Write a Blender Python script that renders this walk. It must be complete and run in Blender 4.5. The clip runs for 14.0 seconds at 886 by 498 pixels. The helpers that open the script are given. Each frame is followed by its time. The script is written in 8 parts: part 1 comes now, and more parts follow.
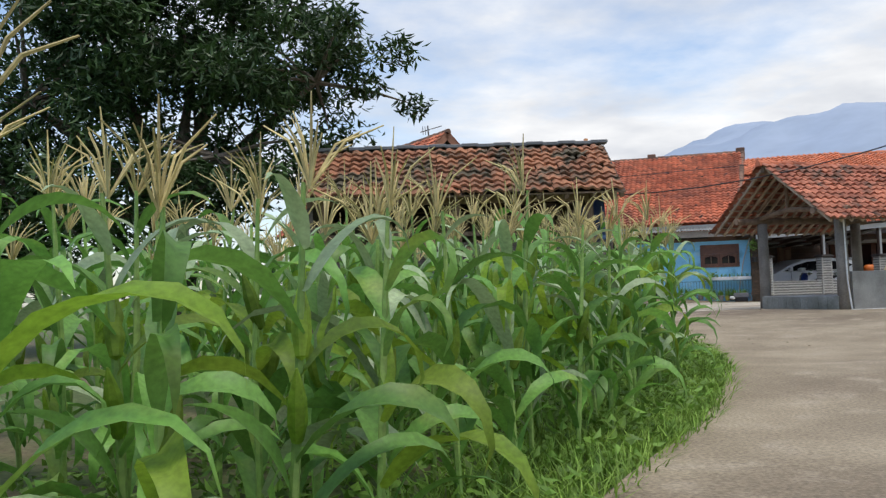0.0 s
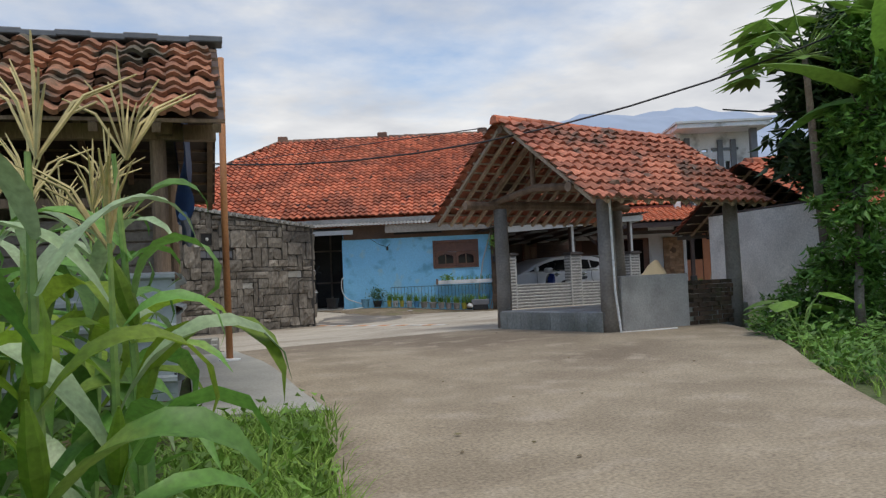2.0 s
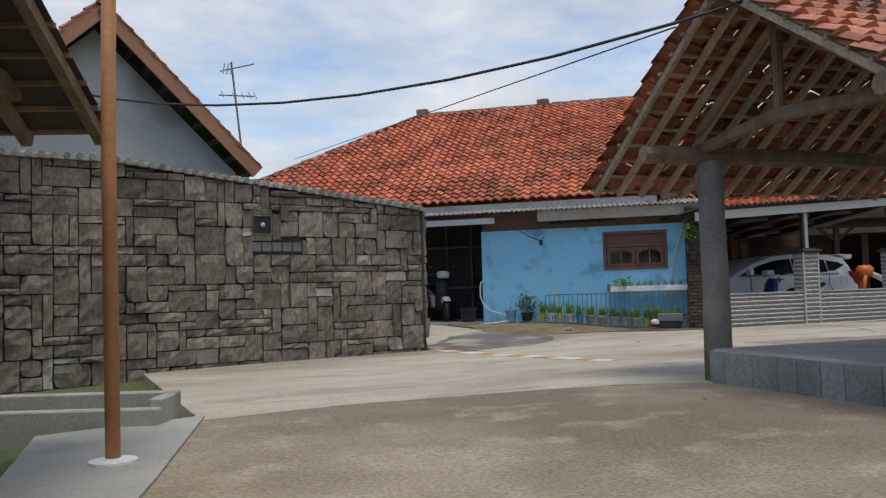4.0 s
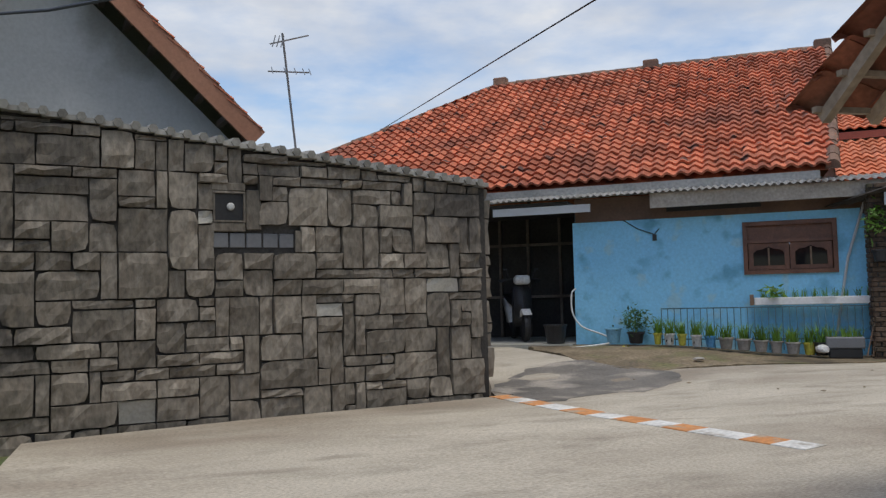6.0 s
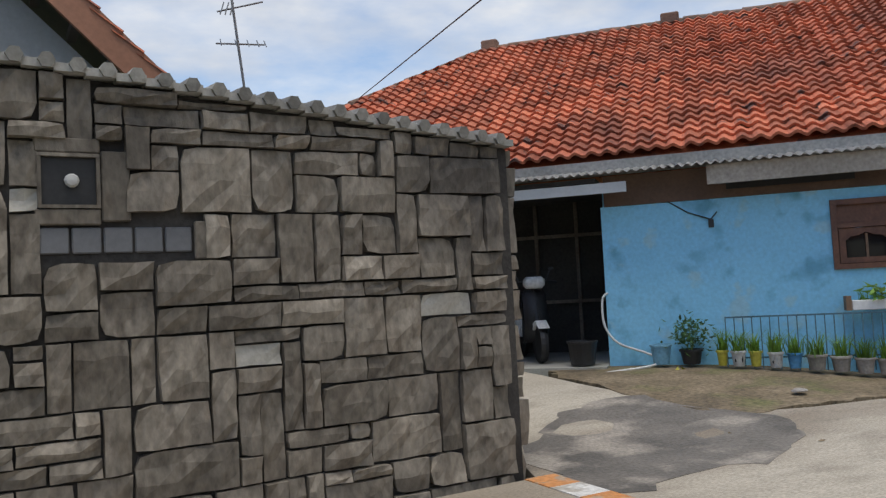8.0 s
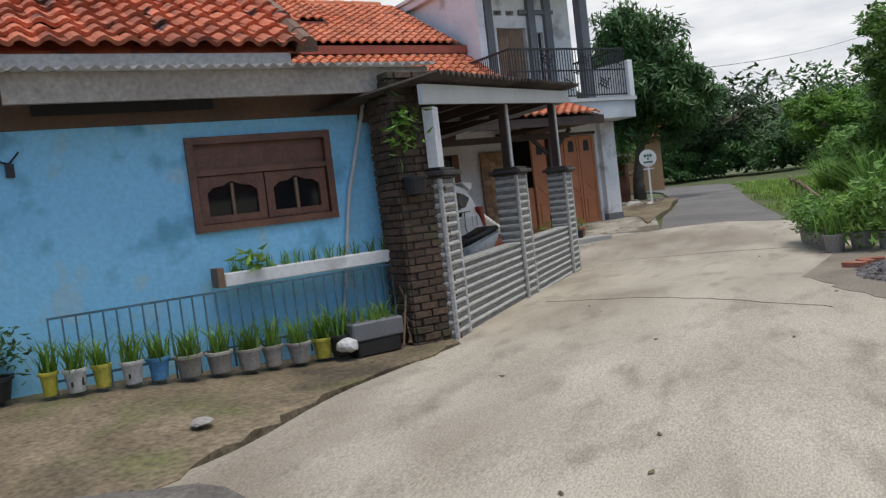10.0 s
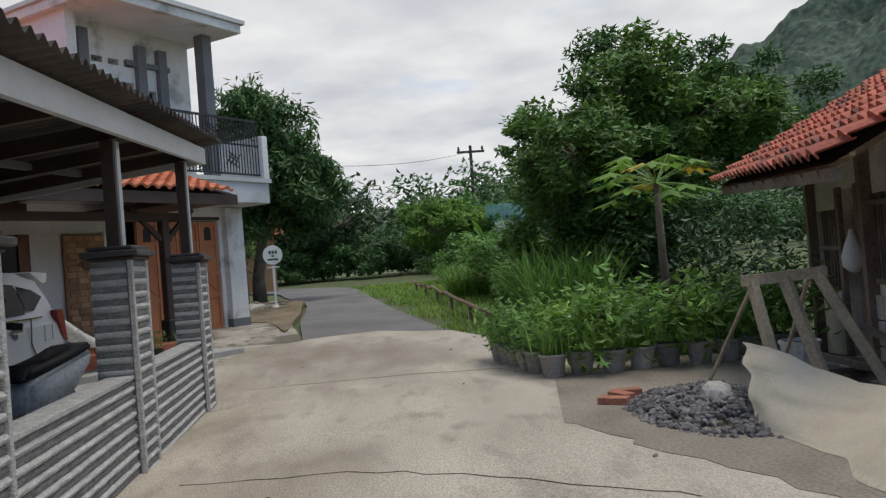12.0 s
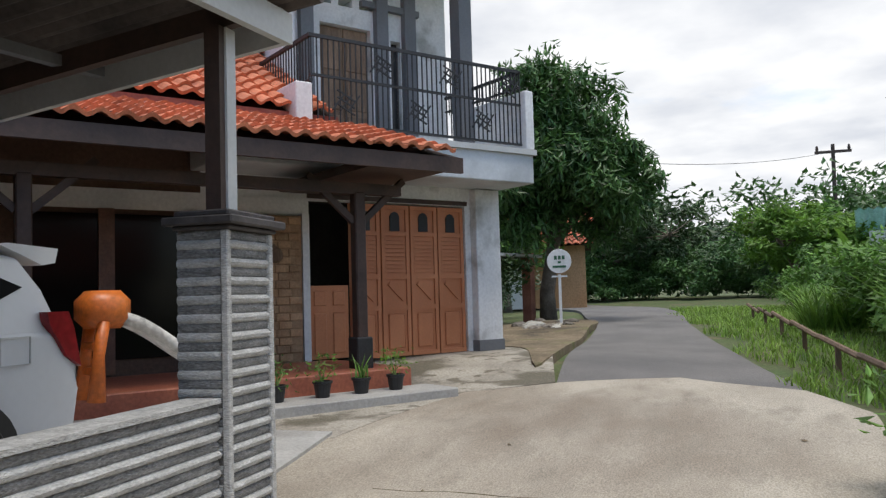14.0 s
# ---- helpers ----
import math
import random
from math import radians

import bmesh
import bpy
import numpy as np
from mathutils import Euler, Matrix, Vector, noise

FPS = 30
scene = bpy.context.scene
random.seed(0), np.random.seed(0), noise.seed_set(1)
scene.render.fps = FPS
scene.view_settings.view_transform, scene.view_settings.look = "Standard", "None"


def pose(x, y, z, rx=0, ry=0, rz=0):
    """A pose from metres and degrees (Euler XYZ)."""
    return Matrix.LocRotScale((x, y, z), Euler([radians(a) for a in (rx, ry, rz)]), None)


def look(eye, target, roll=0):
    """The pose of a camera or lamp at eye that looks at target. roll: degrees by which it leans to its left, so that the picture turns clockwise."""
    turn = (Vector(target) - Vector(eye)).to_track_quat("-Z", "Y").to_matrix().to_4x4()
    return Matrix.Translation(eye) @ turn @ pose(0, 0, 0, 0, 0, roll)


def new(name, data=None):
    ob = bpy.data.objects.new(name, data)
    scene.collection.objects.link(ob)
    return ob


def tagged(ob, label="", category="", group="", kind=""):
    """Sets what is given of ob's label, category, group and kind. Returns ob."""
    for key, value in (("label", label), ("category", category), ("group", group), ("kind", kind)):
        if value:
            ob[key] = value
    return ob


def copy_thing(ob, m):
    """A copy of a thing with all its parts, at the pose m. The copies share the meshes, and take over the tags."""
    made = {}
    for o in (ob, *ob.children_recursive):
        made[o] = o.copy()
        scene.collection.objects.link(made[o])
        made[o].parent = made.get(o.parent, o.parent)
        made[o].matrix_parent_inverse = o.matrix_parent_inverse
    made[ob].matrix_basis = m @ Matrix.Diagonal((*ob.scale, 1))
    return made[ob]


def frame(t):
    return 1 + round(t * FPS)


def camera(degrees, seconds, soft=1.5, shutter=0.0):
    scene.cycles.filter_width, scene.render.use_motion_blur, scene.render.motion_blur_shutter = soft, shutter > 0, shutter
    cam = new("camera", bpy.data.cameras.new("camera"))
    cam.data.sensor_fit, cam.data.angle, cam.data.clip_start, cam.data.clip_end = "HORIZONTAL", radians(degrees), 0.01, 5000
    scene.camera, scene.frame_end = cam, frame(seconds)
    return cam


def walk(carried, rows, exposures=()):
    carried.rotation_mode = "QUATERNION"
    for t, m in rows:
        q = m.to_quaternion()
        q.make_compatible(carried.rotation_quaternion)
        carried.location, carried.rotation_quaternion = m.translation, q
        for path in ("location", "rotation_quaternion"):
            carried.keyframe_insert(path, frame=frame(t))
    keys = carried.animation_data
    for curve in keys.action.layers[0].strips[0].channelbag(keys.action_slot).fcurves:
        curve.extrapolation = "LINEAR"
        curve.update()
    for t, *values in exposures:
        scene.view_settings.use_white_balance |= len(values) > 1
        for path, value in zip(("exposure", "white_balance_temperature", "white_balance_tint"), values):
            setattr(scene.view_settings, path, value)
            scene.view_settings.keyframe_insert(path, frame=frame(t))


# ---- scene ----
cam = camera(57.4, 14.0, soft=1.3)
PATH = [
    (0, (0.637, -0.07, 1.168), (1.248, 1.831, 1.282), -1.7),
    (0.5, (1.556, 1.072, 1.233), (2.301, 2.925, 1.343), -2.4),
    (1, (2.489, 2.22, 1.311), (3.429, 3.983, 1.405), -2.9),
    (1.5, (3.456, 3.247, 1.333), (4.53, 4.931, 1.424), -3.0),
    (2, (4.359, 4.245, 1.364), (5.493, 5.891, 1.451), -2.5),
    (2.5, (5.157, 5.175, 1.371), (6.283, 6.825, 1.46), -1.9),
    (3, (5.883, 6.12, 1.359), (6.789, 7.9, 1.458), -2.0),
    (3.5, (6.608, 7.139, 1.399), (7.416, 8.966, 1.499), -1.7),
    (4, (7.221, 8.053, 1.438), (7.956, 9.91, 1.545), -1.7),
    (4.2, (7.43, 8.418, 1.45), (8.134, 10.287, 1.567), -1.5),
    (6.3, (8.772, 11.62, 1.606), (9.249, 13.559, 1.717), -1.3),
    (6.5, (8.834, 11.888, 1.629), (9.269, 13.837, 1.739), -1.2),
    (7, (8.995, 12.54, 1.662), (9.288, 14.515, 1.78), -1.7),
    (9.3, (9.846, 15.374, 1.8), (11.37, 16.668, 1.757), -5.6),
    (9.5, (10.037, 15.649, 1.777), (11.7, 16.757, 1.703), -5.8),
    (10, (10.466, 16.223, 1.772), (12.3, 17.013, 1.651), -6.7),
    (10.5, (11.085, 16.673, 1.773), (13.032, 17.107, 1.627), -6.1),
    (11, (11.748, 16.934, 1.796), (13.742, 16.945, 1.646), -5.3),
    (11.5, (12.506, 17.108, 1.782), (14.5, 16.944, 1.751), -4.9),
    (12, (13.287, 17.268, 1.78), (15.278, 17.086, 1.809), -4.6),
    (12.5, (14.19, 17.337, 1.767), (16.164, 17.649, 1.849), -4.2),
    (13, (15.156, 17.231, 1.752), (17.062, 17.827, 1.855), -3.1),
    (13.5, (16.267, 17.053, 1.73), (18.166, 17.67, 1.835), -1.6),
    (14, (17.424, 16.906, 1.644), (19.322, 17.525, 1.761), -1.7),
]
walk(cam, [(t, look(eye, target, roll)) for t, eye, target, roll in PATH],
     exposures=[(0.0, 0.43), (1.0, 0.30), (2.2, 0.16), (4.0, 0.22), (7.0, 0.17), (9.5, 0.40), (11.0, 0.15), (12.0, 0.12), (13.0, 0.36), (14.0, 0.52)])

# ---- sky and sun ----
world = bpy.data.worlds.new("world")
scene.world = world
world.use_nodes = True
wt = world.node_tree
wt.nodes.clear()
SUN_EL, SUN_AZ = radians(75), radians(205)
w_out = wt.nodes.new("ShaderNodeOutputWorld")
w_bg = wt.nodes.new("ShaderNodeBackground")
w_sky = wt.nodes.new("ShaderNodeTexSky")
w_sky.sky_type, w_sky.sun_disc, w_sky.sun_elevation, w_sky.sun_rotation = "NISHITA", False, SUN_EL, SUN_AZ
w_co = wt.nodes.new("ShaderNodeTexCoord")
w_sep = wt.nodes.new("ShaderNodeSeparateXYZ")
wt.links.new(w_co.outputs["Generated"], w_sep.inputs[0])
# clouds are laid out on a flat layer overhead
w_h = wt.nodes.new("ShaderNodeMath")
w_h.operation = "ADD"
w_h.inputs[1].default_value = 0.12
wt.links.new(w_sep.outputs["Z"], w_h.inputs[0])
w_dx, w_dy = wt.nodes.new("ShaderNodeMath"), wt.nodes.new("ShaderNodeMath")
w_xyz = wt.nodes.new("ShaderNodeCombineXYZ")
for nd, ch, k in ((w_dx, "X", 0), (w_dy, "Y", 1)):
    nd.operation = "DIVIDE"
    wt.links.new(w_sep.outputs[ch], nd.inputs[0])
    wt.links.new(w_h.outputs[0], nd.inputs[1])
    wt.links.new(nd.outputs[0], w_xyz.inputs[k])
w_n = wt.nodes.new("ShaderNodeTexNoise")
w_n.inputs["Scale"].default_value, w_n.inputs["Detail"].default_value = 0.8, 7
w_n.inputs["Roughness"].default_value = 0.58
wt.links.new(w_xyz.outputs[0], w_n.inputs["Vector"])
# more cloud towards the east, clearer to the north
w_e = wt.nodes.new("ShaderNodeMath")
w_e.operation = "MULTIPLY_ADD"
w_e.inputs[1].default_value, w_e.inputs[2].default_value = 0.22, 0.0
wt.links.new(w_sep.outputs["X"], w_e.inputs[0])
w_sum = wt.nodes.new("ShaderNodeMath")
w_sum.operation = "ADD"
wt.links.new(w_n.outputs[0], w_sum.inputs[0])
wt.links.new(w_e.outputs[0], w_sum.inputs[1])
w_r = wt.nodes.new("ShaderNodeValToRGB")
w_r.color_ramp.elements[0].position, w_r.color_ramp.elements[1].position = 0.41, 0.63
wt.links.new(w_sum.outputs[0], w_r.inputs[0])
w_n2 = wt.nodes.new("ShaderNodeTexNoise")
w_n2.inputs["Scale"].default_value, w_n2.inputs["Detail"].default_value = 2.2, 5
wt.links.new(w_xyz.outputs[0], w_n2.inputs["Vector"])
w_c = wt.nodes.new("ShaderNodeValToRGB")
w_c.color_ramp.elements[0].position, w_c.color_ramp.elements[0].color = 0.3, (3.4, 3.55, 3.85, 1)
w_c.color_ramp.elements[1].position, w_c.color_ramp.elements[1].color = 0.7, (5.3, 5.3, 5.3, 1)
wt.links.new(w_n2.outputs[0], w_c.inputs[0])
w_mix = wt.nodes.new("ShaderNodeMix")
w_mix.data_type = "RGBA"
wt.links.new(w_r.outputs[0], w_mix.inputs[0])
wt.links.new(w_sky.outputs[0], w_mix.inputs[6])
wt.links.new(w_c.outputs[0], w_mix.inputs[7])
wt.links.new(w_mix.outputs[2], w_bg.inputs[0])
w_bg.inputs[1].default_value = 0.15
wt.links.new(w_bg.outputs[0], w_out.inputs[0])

sun = new("sun", bpy.data.lights.new("sun", "SUN"))
sun.data.energy, sun.data.angle, sun.data.color = 1.5, radians(24), (1.0, 0.94, 0.85)
sun.rotation_euler = (radians(90) - SUN_EL, 0, radians(180) - SUN_AZ)

# ---- materials ----
def mat(name, c1, c2, rough=0.8, scale=3.0, bump=0.2, fine=40.0, metal=0.0, rand=0.0, stain=None, stain_at=(0.55, 0.7), stain_scale=1.2, grit=0.25, trans=0.0, stretch=None, spec=0.5, stain2=None, stain2_at=(0.55, 0.62), stain2_scale=6.0):
    m = bpy.data.materials.new(name)
    m.use_nodes = True
    t = m.node_tree
    n, l = t.nodes, t.links
    b = n["Principled BSDF"]
    geo = n.new("ShaderNodeNewGeometry")
    co = geo.outputs["Position"]
    if stretch:
        mp = n.new("ShaderNodeMapping")
        mp.inputs["Scale"].default_value = stretch
        l.new(co, mp.inputs[0])
        co = mp.outputs[0]
    big = n.new("ShaderNodeTexNoise")
    big.inputs["Scale"].default_value, big.inputs["Detail"].default_value = scale, 6
    l.new(co, big.inputs["Vector"])
    ramp = n.new("ShaderNodeValToRGB")
    ramp.color_ramp.elements[0].position, ramp.color_ramp.elements[1].position = 0.35, 0.65
    ramp.color_ramp.elements[0].color, ramp.color_ramp.elements[1].color = (*c1, 1), (*c2, 1)
    l.new(big.outputs[0], ramp.inputs[0])
    col = ramp.outputs[0]
    for stain, stain_at, stain_scale in [q for q in ((stain, stain_at, stain_scale), (stain2, stain2_at, stain2_scale)) if q[0]]:
        st = n.new("ShaderNodeTexNoise")
        st.inputs["Scale"].default_value, st.inputs["Detail"].default_value = stain_scale, 8
        l.new(co, st.inputs["Vector"])
        sr = n.new("ShaderNodeValToRGB")
        sr.color_ramp.elements[0].position, sr.color_ramp.elements[1].position = stain_at
        l.new(st.outputs[0], sr.inputs[0])
        mx = n.new("ShaderNodeMix")
        mx.data_type = "RGBA"
        l.new(sr.outputs[0], mx.inputs[0])
        l.new(col, mx.inputs[6])
        mx.inputs[7].default_value = (*stain, 1)
        col = mx.outputs[2]
    small = n.new("ShaderNodeTexNoise")
    small.inputs["Scale"].default_value, small.inputs["Detail"].default_value = fine, 4
    l.new(co, small.inputs["Vector"])
    hsv = n.new("ShaderNodeHueSaturation")
    rng = n.new("ShaderNodeMapRange")
    rng.inputs[3].default_value, rng.inputs[4].default_value = 1 - grit, 1 + grit
    rng.inputs[1].default_value, rng.inputs[2].default_value = 0.25, 0.75
    l.new(small.outputs[0], rng.inputs[0])
    val = rng.outputs[0]
    if rand:
        oi = n.new("ShaderNodeObjectInfo")
        ad = n.new("ShaderNodeMath")
        l.new(oi.outputs["Random"], ad.inputs[0])
        l.new(geo.outputs["Random Per Island"], ad.inputs[1])
        fr = n.new("ShaderNodeMath")
        fr.operation = "FRACT"
        l.new(ad.outputs[0], fr.inputs[0])
        rr = n.new("ShaderNodeMapRange")
        rr.inputs[3].default_value, rr.inputs[4].default_value = 1 - rand, 1 + rand
        l.new(fr.outputs[0], rr.inputs[0])
        mu = n.new("ShaderNodeMath")
        mu.operation = "MULTIPLY"
        l.new(val, mu.inputs[0])
        l.new(rr.outputs[0], mu.inputs[1])
        val = mu.outputs[0]
    l.new(val, hsv.inputs["Value"])
    l.new(col, hsv.inputs["Color"])
    l.new(hsv.outputs[0], b.inputs["Base Color"])
    b.inputs["Roughness"].default_value = rough
    b.inputs["Metallic"].default_value = metal
    b.inputs["Specular IOR Level"].default_value = spec
    if trans:
        b.inputs["Subsurface Weight"].default_value = 0.0
        tr = n.new("ShaderNodeBsdfTranslucent")
        l.new(hsv.outputs[0], tr.inputs[0])
        ms = n.new("ShaderNodeMixShader")
        ms.inputs[0].default_value = trans
        l.new(b.outputs[0], ms.inputs[1])
        l.new(tr.outputs[0], ms.inputs[2])
        l.new(ms.outputs[0], n["Material Output"].inputs[0])
    if bump:
        bp = n.new("ShaderNodeBump")
        bp.inputs["Strength"].default_value, bp.inputs["Distance"].default_value = bump, 0.01
        l.new(small.outputs[0], bp.inputs["Height"])
        l.new(bp.outputs[0], b.inputs["Normal"])
    return m


def glass(name, tint, rough=0.05, spec=0.18):
    m = bpy.data.materials.new(name)
    m.use_nodes = True
    b = m.node_tree.nodes["Principled BSDF"]
    b.inputs["Base Color"].default_value = (*tint, 1)
    b.inputs["Roughness"].default_value = rough
    b.inputs["Specular IOR Level"].default_value = spec
    return m


# near-black plates: the shade of the rooms behind porch window and doorway
ROOM_SHADE = glass("room_shade", (0.008, 0.007, 0.007), 0.12, 0.12)
CONCRETE = mat("road_concrete", (0.245, 0.20, 0.14), (0.335, 0.28, 0.20), 0.9, 1.6, 0.6, 55, stain=(0.19, 0.15, 0.105), stain_at=(0.47, 0.60), stain_scale=0.35, grit=0.38, stain2=(0.34, 0.285, 0.215), stain2_at=(0.55, 0.70), stain2_scale=3.2)
CONCRETE_PALE = mat("pale_road_concrete", (0.39, 0.345, 0.275), (0.50, 0.45, 0.365), 0.9, 1.3, 0.4, 70, stain=(0.25, 0.205, 0.155), stain_at=(0.50, 0.68), stain_scale=0.42, grit=0.36, stain2=(0.26, 0.225, 0.175), stain2_at=(0.50, 0.76), stain2_scale=2.6, stretch=(0.7, 1.7, 1))
ASPHALT = mat("old_asphalt", (0.13, 0.125, 0.12), (0.19, 0.18, 0.17), 0.9, 1.0, 0.4, 90, grit=0.3)
SLAB = mat("grey_cement_slab", (0.30, 0.30, 0.27), (0.38, 0.37, 0.33), 0.9, 1.5, 0.25, 50, stain=(0.22, 0.22, 0.18), grit=0.15)
CEMENT = mat("grey_cement", (0.32, 0.31, 0.29), (0.44, 0.43, 0.40), 0.9, 2.0, 0.35, 45, stain=(0.24, 0.23, 0.21), grit=0.15)
SOIL = mat("mossy_soil", (0.15, 0.115, 0.07), (0.25, 0.195, 0.125), 0.95, 2.6, 0.9, 30, stain=(0.14, 0.14, 0.055), stain_scale=2.0, grit=0.5, stain2=(0.09, 0.07, 0.045), stain2_at=(0.52, 0.66), stain2_scale=1.3)
GROUND = mat("soil_and_grass", (0.10, 0.11, 0.045), (0.07, 0.11, 0.03), 0.95, 1.5, 0.6, 25, stain=(0.15, 0.12, 0.07), grit=0.4)
GRASS = mat("grass_blades", (0.16, 0.29, 0.045), (0.26, 0.40, 0.07), 0.7, 2.0, 0, 20, rand=0.35, trans=0.3)
STONE = mat("andesite_stone", (0.175, 0.153, 0.123), (0.255, 0.225, 0.184), 0.9, 7.0, 0.7, 30, rand=0.30, stain=(0.10, 0.088, 0.075), stain_at=(0.54, 0.66), stain_scale=0.9, grit=0.38, stain2=(0.17, 0.145, 0.115), stain2_at=(0.52, 0.60), stain2_scale=9.0, stretch=(1.0, 1.0, 0.55))
STONE_LIGHT = mat("pale_stone", (0.38, 0.36, 0.31), (0.46, 0.44, 0.39), 0.85, 4.0, 0.4, 40, rand=0.08, grit=0.15)
MORTAR = mat("dark_mortar", (0.035, 0.032, 0.03), (0.06, 0.056, 0.052), 0.95, 3.0, 0.5, 40)
TILE_RED = mat("red_clay_tile", (0.40, 0.105, 0.05), (0.52, 0.165, 0.085), 0.8, 1.2, 0.3, 40, rand=0.34, stain=(0.10, 0.05, 0.04), stain_at=(0.60, 0.66), stain_scale=5.5, grit=0.3, stain2=(0.26, 0.085, 0.05), stain2_at=(0.5, 0.7), stain2_scale=0.9)
TILE_ORANGE = mat("orange_clay_tile", (0.54, 0.165, 0.075), (0.63, 0.23, 0.12), 0.75, 1.5, 0.3, 40, rand=0.22, grit=0.2, stain=(0.30, 0.10, 0.06), stain_at=(0.58, 0.72), stain_scale=3.0)
TILE_OLD = mat("weathered_clay_tile", (0.24, 0.105, 0.06), (0.34, 0.15, 0.08), 0.9, 1.8, 0.5, 35, rand=0.3, stain=(0.09, 0.075, 0.05), stain_at=(0.5, 0.62), stain_scale=2.8, grit=0.3)
RIDGE = mat("mossy_ridge_mortar", (0.16, 0.10, 0.075), (0.26, 0.15, 0.10), 0.9, 3.0, 0.4, 40, rand=0.2)
BLUE = mat("sky_blue_paint", (0.24, 0.58, 0.82), (0.28, 0.64, 0.88), 0.8, 1.2, 0.15, 30, stain=(0.14, 0.38, 0.55), stain_at=(0.58, 0.70), stain_scale=2.6, grit=0.10, stain2=(0.34, 0.60, 0.74), stain2_at=(0.58, 0.66), stain2_scale=3.5)
WHITE = mat("white_wall_paint", (0.66, 0.67, 0.67), (0.78, 0.78, 0.77), 0.8, 1.5, 0.15, 30, stain=(0.40, 0.40, 0.38), stain_at=(0.58, 0.70), stain_scale=1.9, grit=0.10)
PLASTER = mat("grey_rendered_plaster", (0.44, 0.45, 0.45), (0.55, 0.56, 0.56), 0.9, 1.0, 0.2, 30, stain=(0.33, 0.33, 0.31), stain_at=(0.54, 0.6), stain_scale=0.6, grit=0.08)
GREYPAINT = mat("grey_paint", (0.13, 0.135, 0.145), (0.17, 0.175, 0.185), 0.6, 2.0, 0.1, 40, grit=0.1)
LIGHTGREY = mat("light_grey_metal_paint", (0.50, 0.51, 0.50), (0.58, 0.59, 0.58), 0.45, 2.0, 0.05, 40, grit=0.06)
WOOD = mat("weathered_timber", (0.17, 0.11, 0.07), (0.27, 0.18, 0.12), 0.85, 3.0, 0.4, 30, rand=0.2, grit=0.25, stretch=(3, 3, 0.6))
WOOD_DARK = mat("dark_brown_timber", (0.045, 0.028, 0.022), (0.075, 0.045, 0.034), 0.6, 3.0, 0.2, 30, grit=0.2)
WOOD_RED = mat("brown_varnished_wood", (0.12, 0.055, 0.035), (0.19, 0.085, 0.05), 0.55, 5.0, 0.2, 40, grit=0.2)
WOOD_GREY = mat("grey_old_planks", (0.12, 0.095, 0.075), (0.20, 0.165, 0.135), 0.9, 2.5, 0.4, 35, rand=0.25, grit=0.3)
BOARD = mat("brown_board", (0.10, 0.062, 0.045), (0.15, 0.09, 0.06), 0.8, 2.0, 0.2, 30, grit=0.15)
BARGE = mat("brown_barge_board", (0.33, 0.15, 0.09), (0.38, 0.18, 0.11), 0.7, 2.0, 0.15, 30, grit=0.12)
GARAGE = mat("orange_brown_paint", (0.48, 0.18, 0.08), (0.56, 0.225, 0.105), 0.55, 2.0, 0.1, 40, grit=0.07)
RUST = mat("rust_brown_steel", (0.36, 0.15, 0.055), (0.46, 0.21, 0.08), 0.6, 3.0, 0.15, 40, grit=0.15)
ZINC = mat("galvanised_sheet", (0.52, 0.57, 0.59), (0.66, 0.71, 0.73), 0.5, 1.5, 0.1, 30, metal=0.15, stain=(0.42, 0.45, 0.46), grit=0.08)
ZINC_DULL = mat("dull_roof_sheet", (0.44, 0.43, 0.41), (0.56, 0.55, 0.53), 0.7, 1.5, 0.1, 30, metal=0.2, stain=(0.25, 0.22, 0.19), grit=0.12)
BRICK = mat("red_brick", (0.26, 0.10, 0.065), (0.36, 0.15, 0.095), 0.9, 6.0, 0.5, 45, rand=0.25, grit=0.25)
BRICK_MOSS = mat("mossy_brick", (0.065, 0.05, 0.033), (0.115, 0.072, 0.048), 0.95, 4.0, 0.8, 35, rand=0.25, stain=(0.07, 0.075, 0.035), stain_scale=3.0, grit=0.35)
BRICK_PALE = mat("ochre_stone_cladding", (0.34, 0.20, 0.11), (0.45, 0.29, 0.17), 0.85, 6.0, 0.4, 45, rand=0.25, grit=0.2)
BAND_DARK = mat("grey_relief_tile", (0.17, 0.17, 0.165), (0.27, 0.265, 0.255), 0.8, 12.0, 1.0, 60, grit=0.5, stretch=(1, 1, 3))
BAND_LIGHT = mat("pale_relief_tile", (0.42, 0.415, 0.395), (0.56, 0.555, 0.53), 0.75, 12.0, 0.9, 60, grit=0.3, stretch=(1, 1, 3))
BLACK = mat("black_plastic", (0.015, 0.015, 0.016), (0.025, 0.025, 0.026), 0.5, 3.0, 0.05, 40)
# near black, so the plaster colour holds the shade inside doorway and garage
INSIDE = mat("interior_shade_plaster", (0.04, 0.036, 0.034), (0.06, 0.055, 0.05), 0.95, 2.0, 0.1, 30)
TARP = mat("blue_tarpaulin", (0.05, 0.10, 0.22), (0.08, 0.15, 0.31), 0.5, 3.0, 0.3, 20, stain=(0.10, 0.14, 0.22), stain_scale=3, grit=0.15)
CANVAS = mat("cream_canvas", (0.76, 0.69, 0.54), (0.84, 0.77, 0.62), 0.9, 1.0, 0.25, 60, stain=(0.70, 0.52, 0.40), stain_at=(0.62, 0.75), grit=0.06)
BARK = mat("bark", (0.12, 0.095, 0.07), (0.20, 0.165, 0.13), 0.95, 6.0, 0.8, 40, grit=0.3)
LEAF_DARK = mat("dark_leaves", (0.030, 0.068, 0.022), (0.060, 0.115, 0.034), 0.5, 1.0, 0, 20, rand=0.45, trans=0.2)
